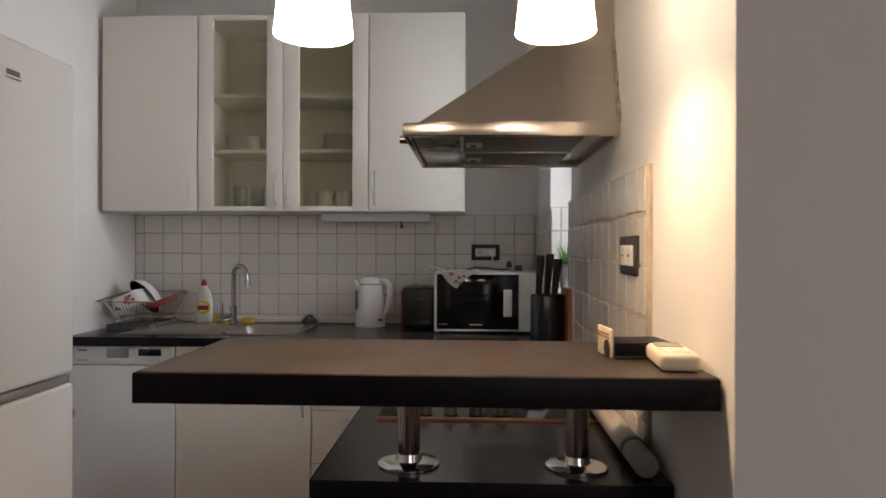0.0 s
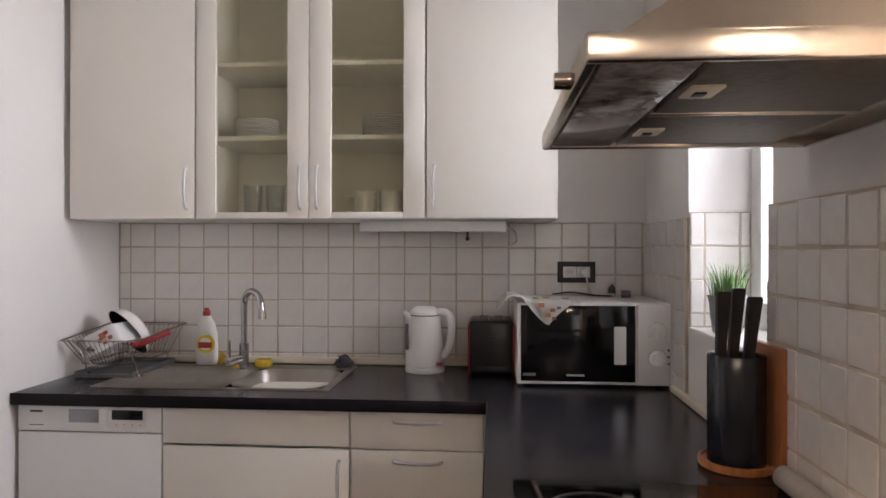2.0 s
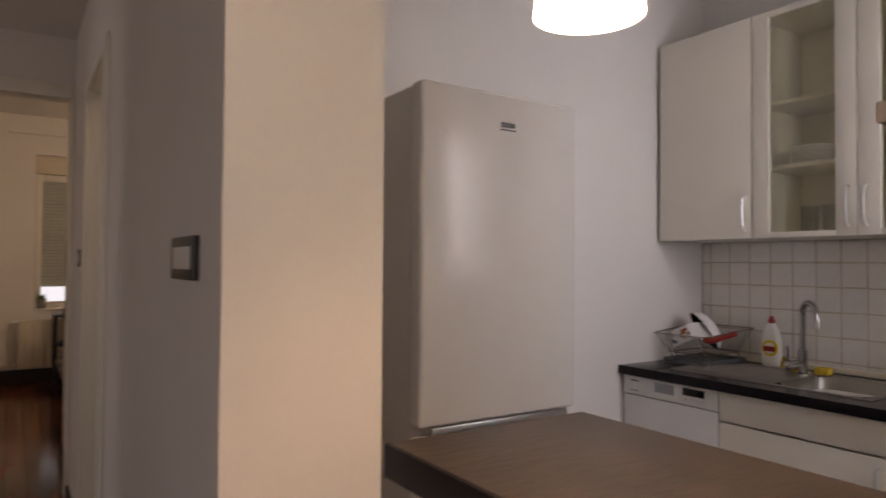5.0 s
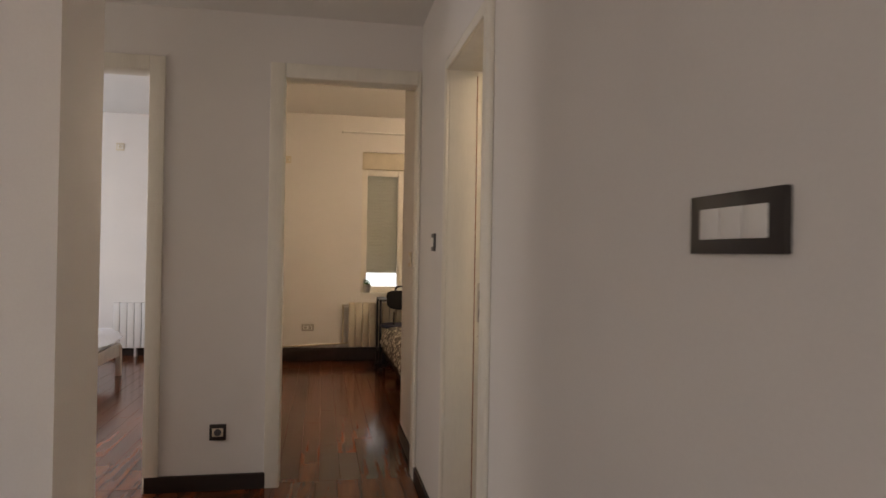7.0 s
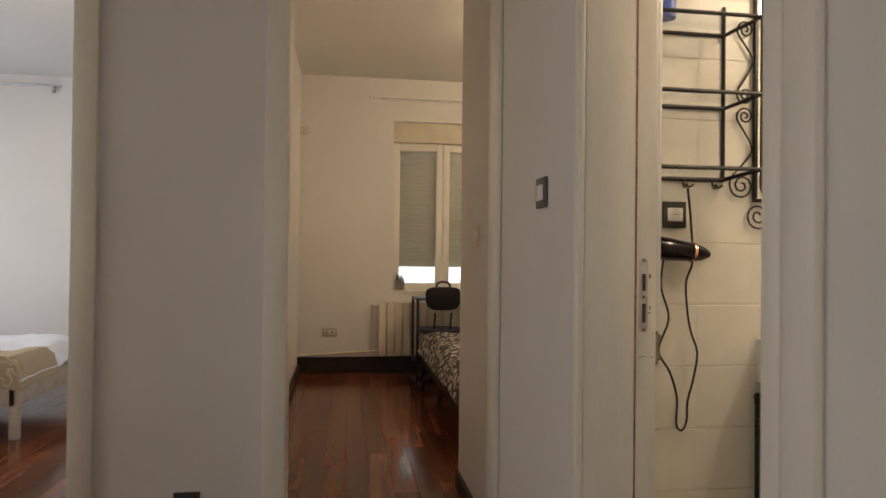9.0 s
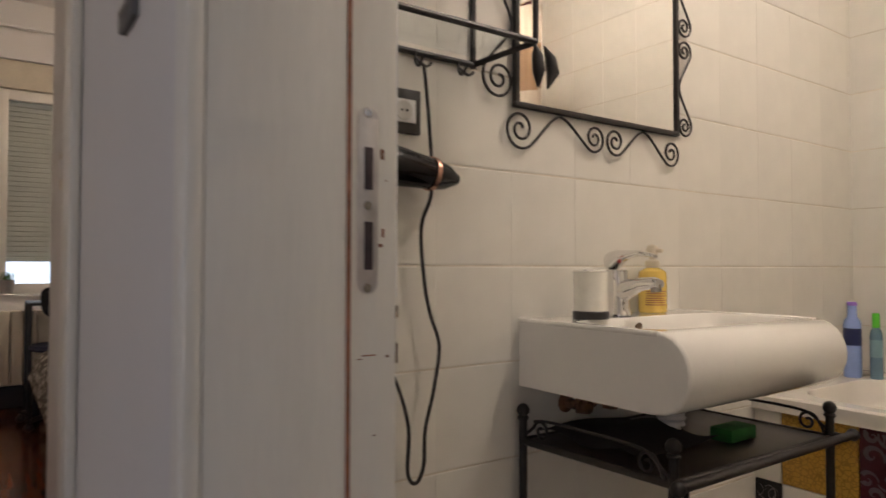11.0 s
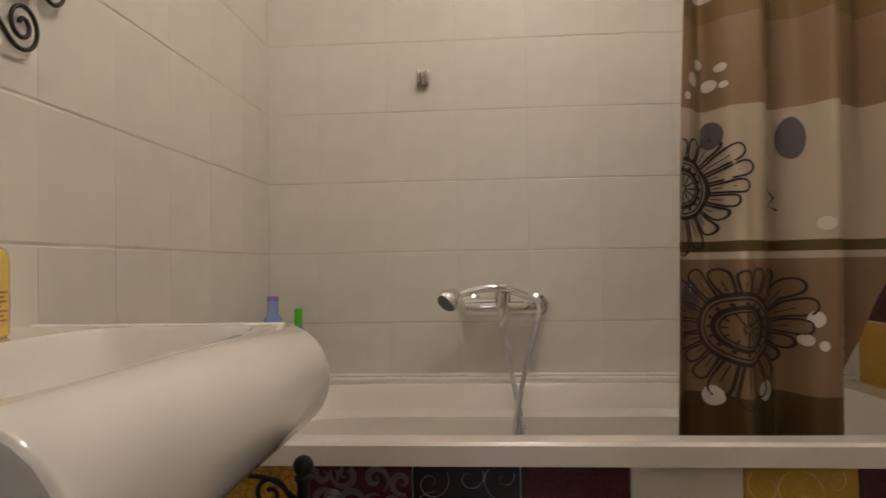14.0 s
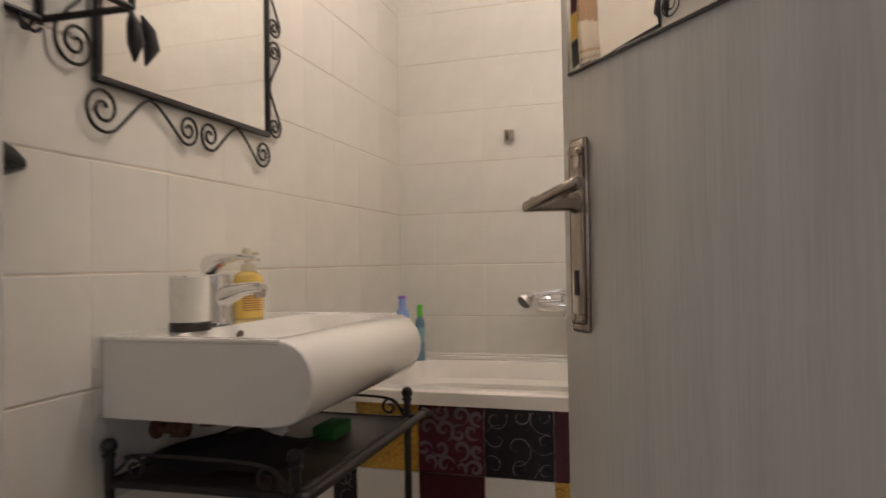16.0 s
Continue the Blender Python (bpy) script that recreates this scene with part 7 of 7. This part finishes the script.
def soften_level_edges(bm2, axis, depth):
    """Rounds only the upper and lower front edges of a tile: its pillowed face runs on across upright joints."""
    k, front = (1, -depth) if axis == "y" else (0, depth if axis == "+x" else -depth)
    es = [e for e in bm2.edges if abs(e.verts[0].co.z - e.verts[1].co.z) < 1e-6 and all(abs(v.co[k] - front) < 1e-6 for v in e.verts)]
    bmesh.ops.bevel(bm2, geom=es, offset=0.0022, segments=2, affect="EDGES", profile=0.5)


def tile_mesh(name, du, dv, axis, depth, bev, m, tight=False):
    """A tile with softened edges; its face looks along -y, +x or -x."""
    key = (name, round(du, 4), round(dv, 4), axis)
    if key not in SHARED:
        if axis == "y":
            bm2 = bx((0, -depth, 0), (du, 0, dv), bev, 1)
        elif axis == "+x":
            bm2 = bx((0, 0, 0), (depth, du, dv), bev, 1)
        else:
            bm2 = bx((-depth, 0, 0), (0, du, dv), bev, 1)
        if tight:
            soften_level_edges(bm2, axis, depth)
        SHARED[key] = shaped(name, bm2, m, tight)
    return SHARED[key]


def lay(holder, m, axis, face, u_cuts, v_cuts, gap, depth, bev, skip=None, wobble=0.0, side_gap=None, shift=0.0):
    gu = gap if side_gap is None else side_gap
    rng = random.Random(3)
    for u0, u1 in zip(u_cuts, u_cuts[1:]):
        for v0, v1 in zip(v_cuts, v_cuts[1:]):
            if u1 - u0 < 0.006 or v1 - v0 < 0.006 or (skip and skip(u0, u1, v0, v1)):
                continue
            me = tile_mesh(m.name + "_piece", u1 - u0 - gu, v1 - v0 - gap, axis, depth, bev, m, tight=bev == 0)
            ob = new("tile", me)
            ob.parent = holder
            wob = rng.uniform(-wobble, wobble)
            up = rng.uniform(-shift, shift)
            place = (u0 + gu / 2, face + wob, v0 + gap / 2 + up) if axis == "y" else (face + wob, u0 + gu / 2, v0 + gap / 2 + up)
            ob.location = Vector(place) - ORG[holder]
            if wobble:
                ob.rotation_euler = (rng.uniform(-1, 1) * wobble * 4, rng.uniform(-1, 1) * wobble * 5, rng.uniform(-1, 1) * wobble * 4)


def cuts(lo, hi, origin, pitch):
    k = math.ceil((lo - origin) / pitch - 1e-6)
    out2 = [lo]
    while origin + k * pitch < hi - 1e-6:
        if origin + k * pitch > lo + 1e-6:
            out2.append(origin + k * pitch)
        k += 1
    return out2 + [hi]


kt = built("splashback", joined(bx((-1.922, 3.4638, 0.862), (0.147, 3.4748, 1.412)), bx((0.1478, 1.362, 0.862), (0.1568, 2.345, 1.403))), GROUT)
lay(kt, KTILE, "y", 3.4687, cuts(-1.92, 0.152, -1.673, 0.1007), cuts(0.866, 1.412, 0.902, 0.1037), 0.0045, 0.0065, 0.0022, wobble=0.0008, shift=0.0012)
lay(kt, KTILE, "-x", 0.1527, cuts(1.362, 2.345, 1.423, 0.0877), cuts(0.866, 1.403, 0.924, 0.0970), 0.0050, 0.0065, 0.0026, wobble=0.0008, side_gap=0.0030, shift=0.0022)
built("trim_tile_edge", bx((0.1478, 1.350, 0.862), (0.1566, 1.3615, 1.404), 0.002), GROUT)
kt2 = built("splashback_window", joined(bx((0.1478, 2.936, 0.862), (0.1568, 3.463, 1.405)), bx((0.158, 2.9248, SILL), (0.333, 2.9348, 1.42))), GROUT)
lay(kt2, KTILE, "-x", 0.1527, cuts(2.936, 3.462, 2.94, 0.1012), cuts(0.866, 1.405, 0.922, 0.0996), 0.0045, 0.0065, 0.0022, wobble=0.0006)
lay(kt2, KTILE, "y", 2.9297, cuts(0.158, 0.333, 0.2, 0.1012), cuts(SILL + 0.002, 1.42, 1.121, 0.0996), 0.0045, 0.0065, 0.0022, wobble=0.0006)

bl = built("tiling_left", bx((-3.7515, 1.093, 0), (-3.7402, 3.196, 2.49)), GROUTB)
lay(bl, BTILE, "+x", -3.7455, cuts(1.093, 3.186, 2.592, 0.1895), cuts(0.0, 2.49, 0.99, 0.1976), 0.0024, 0.0065, 0, wobble=0.0002, side_gap=0.0004)
bb = built("tiling_back", bx((-3.7395, 3.1842, 0.645), (-2.153, 3.1955, 2.49)), GROUTB)
lay(bb, BTILE, "y", 3.1895, cuts(-3.739, -2.16, -3.205, 0.1972), cuts(0.646, 2.49, 0.99, 0.1976), 0.0024, 0.0065, 0, wobble=0.0002, side_gap=0.0009)
br = built("tiling_right", bx((-2.1615, 1.5, 0), (-2.1522, 3.189, 2.49)), GROUTB)
colmats = (OCHRE, PURPLE, BTILE, INK, OCHREFLOWER, PLUM)
ucuts, vcuts = cuts(1.5, 3.183, 2.942, 0.1972), cuts(0.0, 2.49, 0.99, 0.1976)
lay(br, BTILE, "-x", -2.1572, ucuts, vcuts, 0.0028, 0.0055, 0.0018, skip=lambda u0, u1, v0, v1: abs((u0 + u1) / 2 - 3.0406) < 0.02)
for q, (v0, v1) in enumerate(zip(vcuts, vcuts[1:])):
    cm = colmats[q % len(colmats)]
    ob = new("tile", tile_mesh(cm.name + "_wall", 0.1944, v1 - v0 - 0.0028, "-x", 0.0055, 0.0018, cm))
    ob.parent = br
    ob.location = (-2.1572, 2.9434, v0 + 0.0014)

built("bathroom_floor", bx((-3.752, 1.092, -0.011), (-2.153, 2.566, 0.004)), mat("bath_floor_tile", (0.35, 0.31, 0.26), 0.3, var=0.1))


def planks(holder, x0, x1, y0, y1, width, length, seed):
    rng = random.Random(seed)
    y = y0
    while y < y1 - 0.01:
        y2 = min(y + width, y1)
        x = x0 - rng.uniform(0, length)
        while x < x1:
            a, b2 = max(x, x0), min(x + length, x1)
            if b2 - a > 0.03:
                key = ("plank", round(b2 - a, 2), round(y2 - y, 3))
                if key not in SHARED:
                    SHARED[key] = shaped("plank", bx((0, 0, -0.011), (key[1] - 0.0012, y2 - y - 0.0014, 0), 0.0009, 1), WOODF)
                ob = new("plank", SHARED[key])
                ob.parent = holder
                ob.location = (a, y, rng.uniform(-0.0006, 0.0004))
            x += length
        y = y2


fl = built("parquet_study", bx((-8.2, -0.1, -0.0119), (-4.12, 2.7, -0.0112)), DARKBASE)
planks(fl, -8.2, -4.12, -0.1, 1.0, 0.115, 0.95, 1)
planks(fl, -8.2, -4.98, 1.0, 2.7, 0.17, 1.6, 2)
fb = built("parquet_bedroom", bx((-8.75, -4.5, -0.0119), (-4.12, -0.2, -0.0112)), DARKBASE)
planks(fb, -8.75, -4.12, -3.0, -0.2, 0.115, 1.05, 4)
fh = built("parquet_hall", bx((-4.12, -3.1, -0.0119), (-0.95, HALL, -0.0112)), DARKBASE)
planks(fh, -4.12, -2.0, -1.5, HALL, 0.115, 1.05, 7)
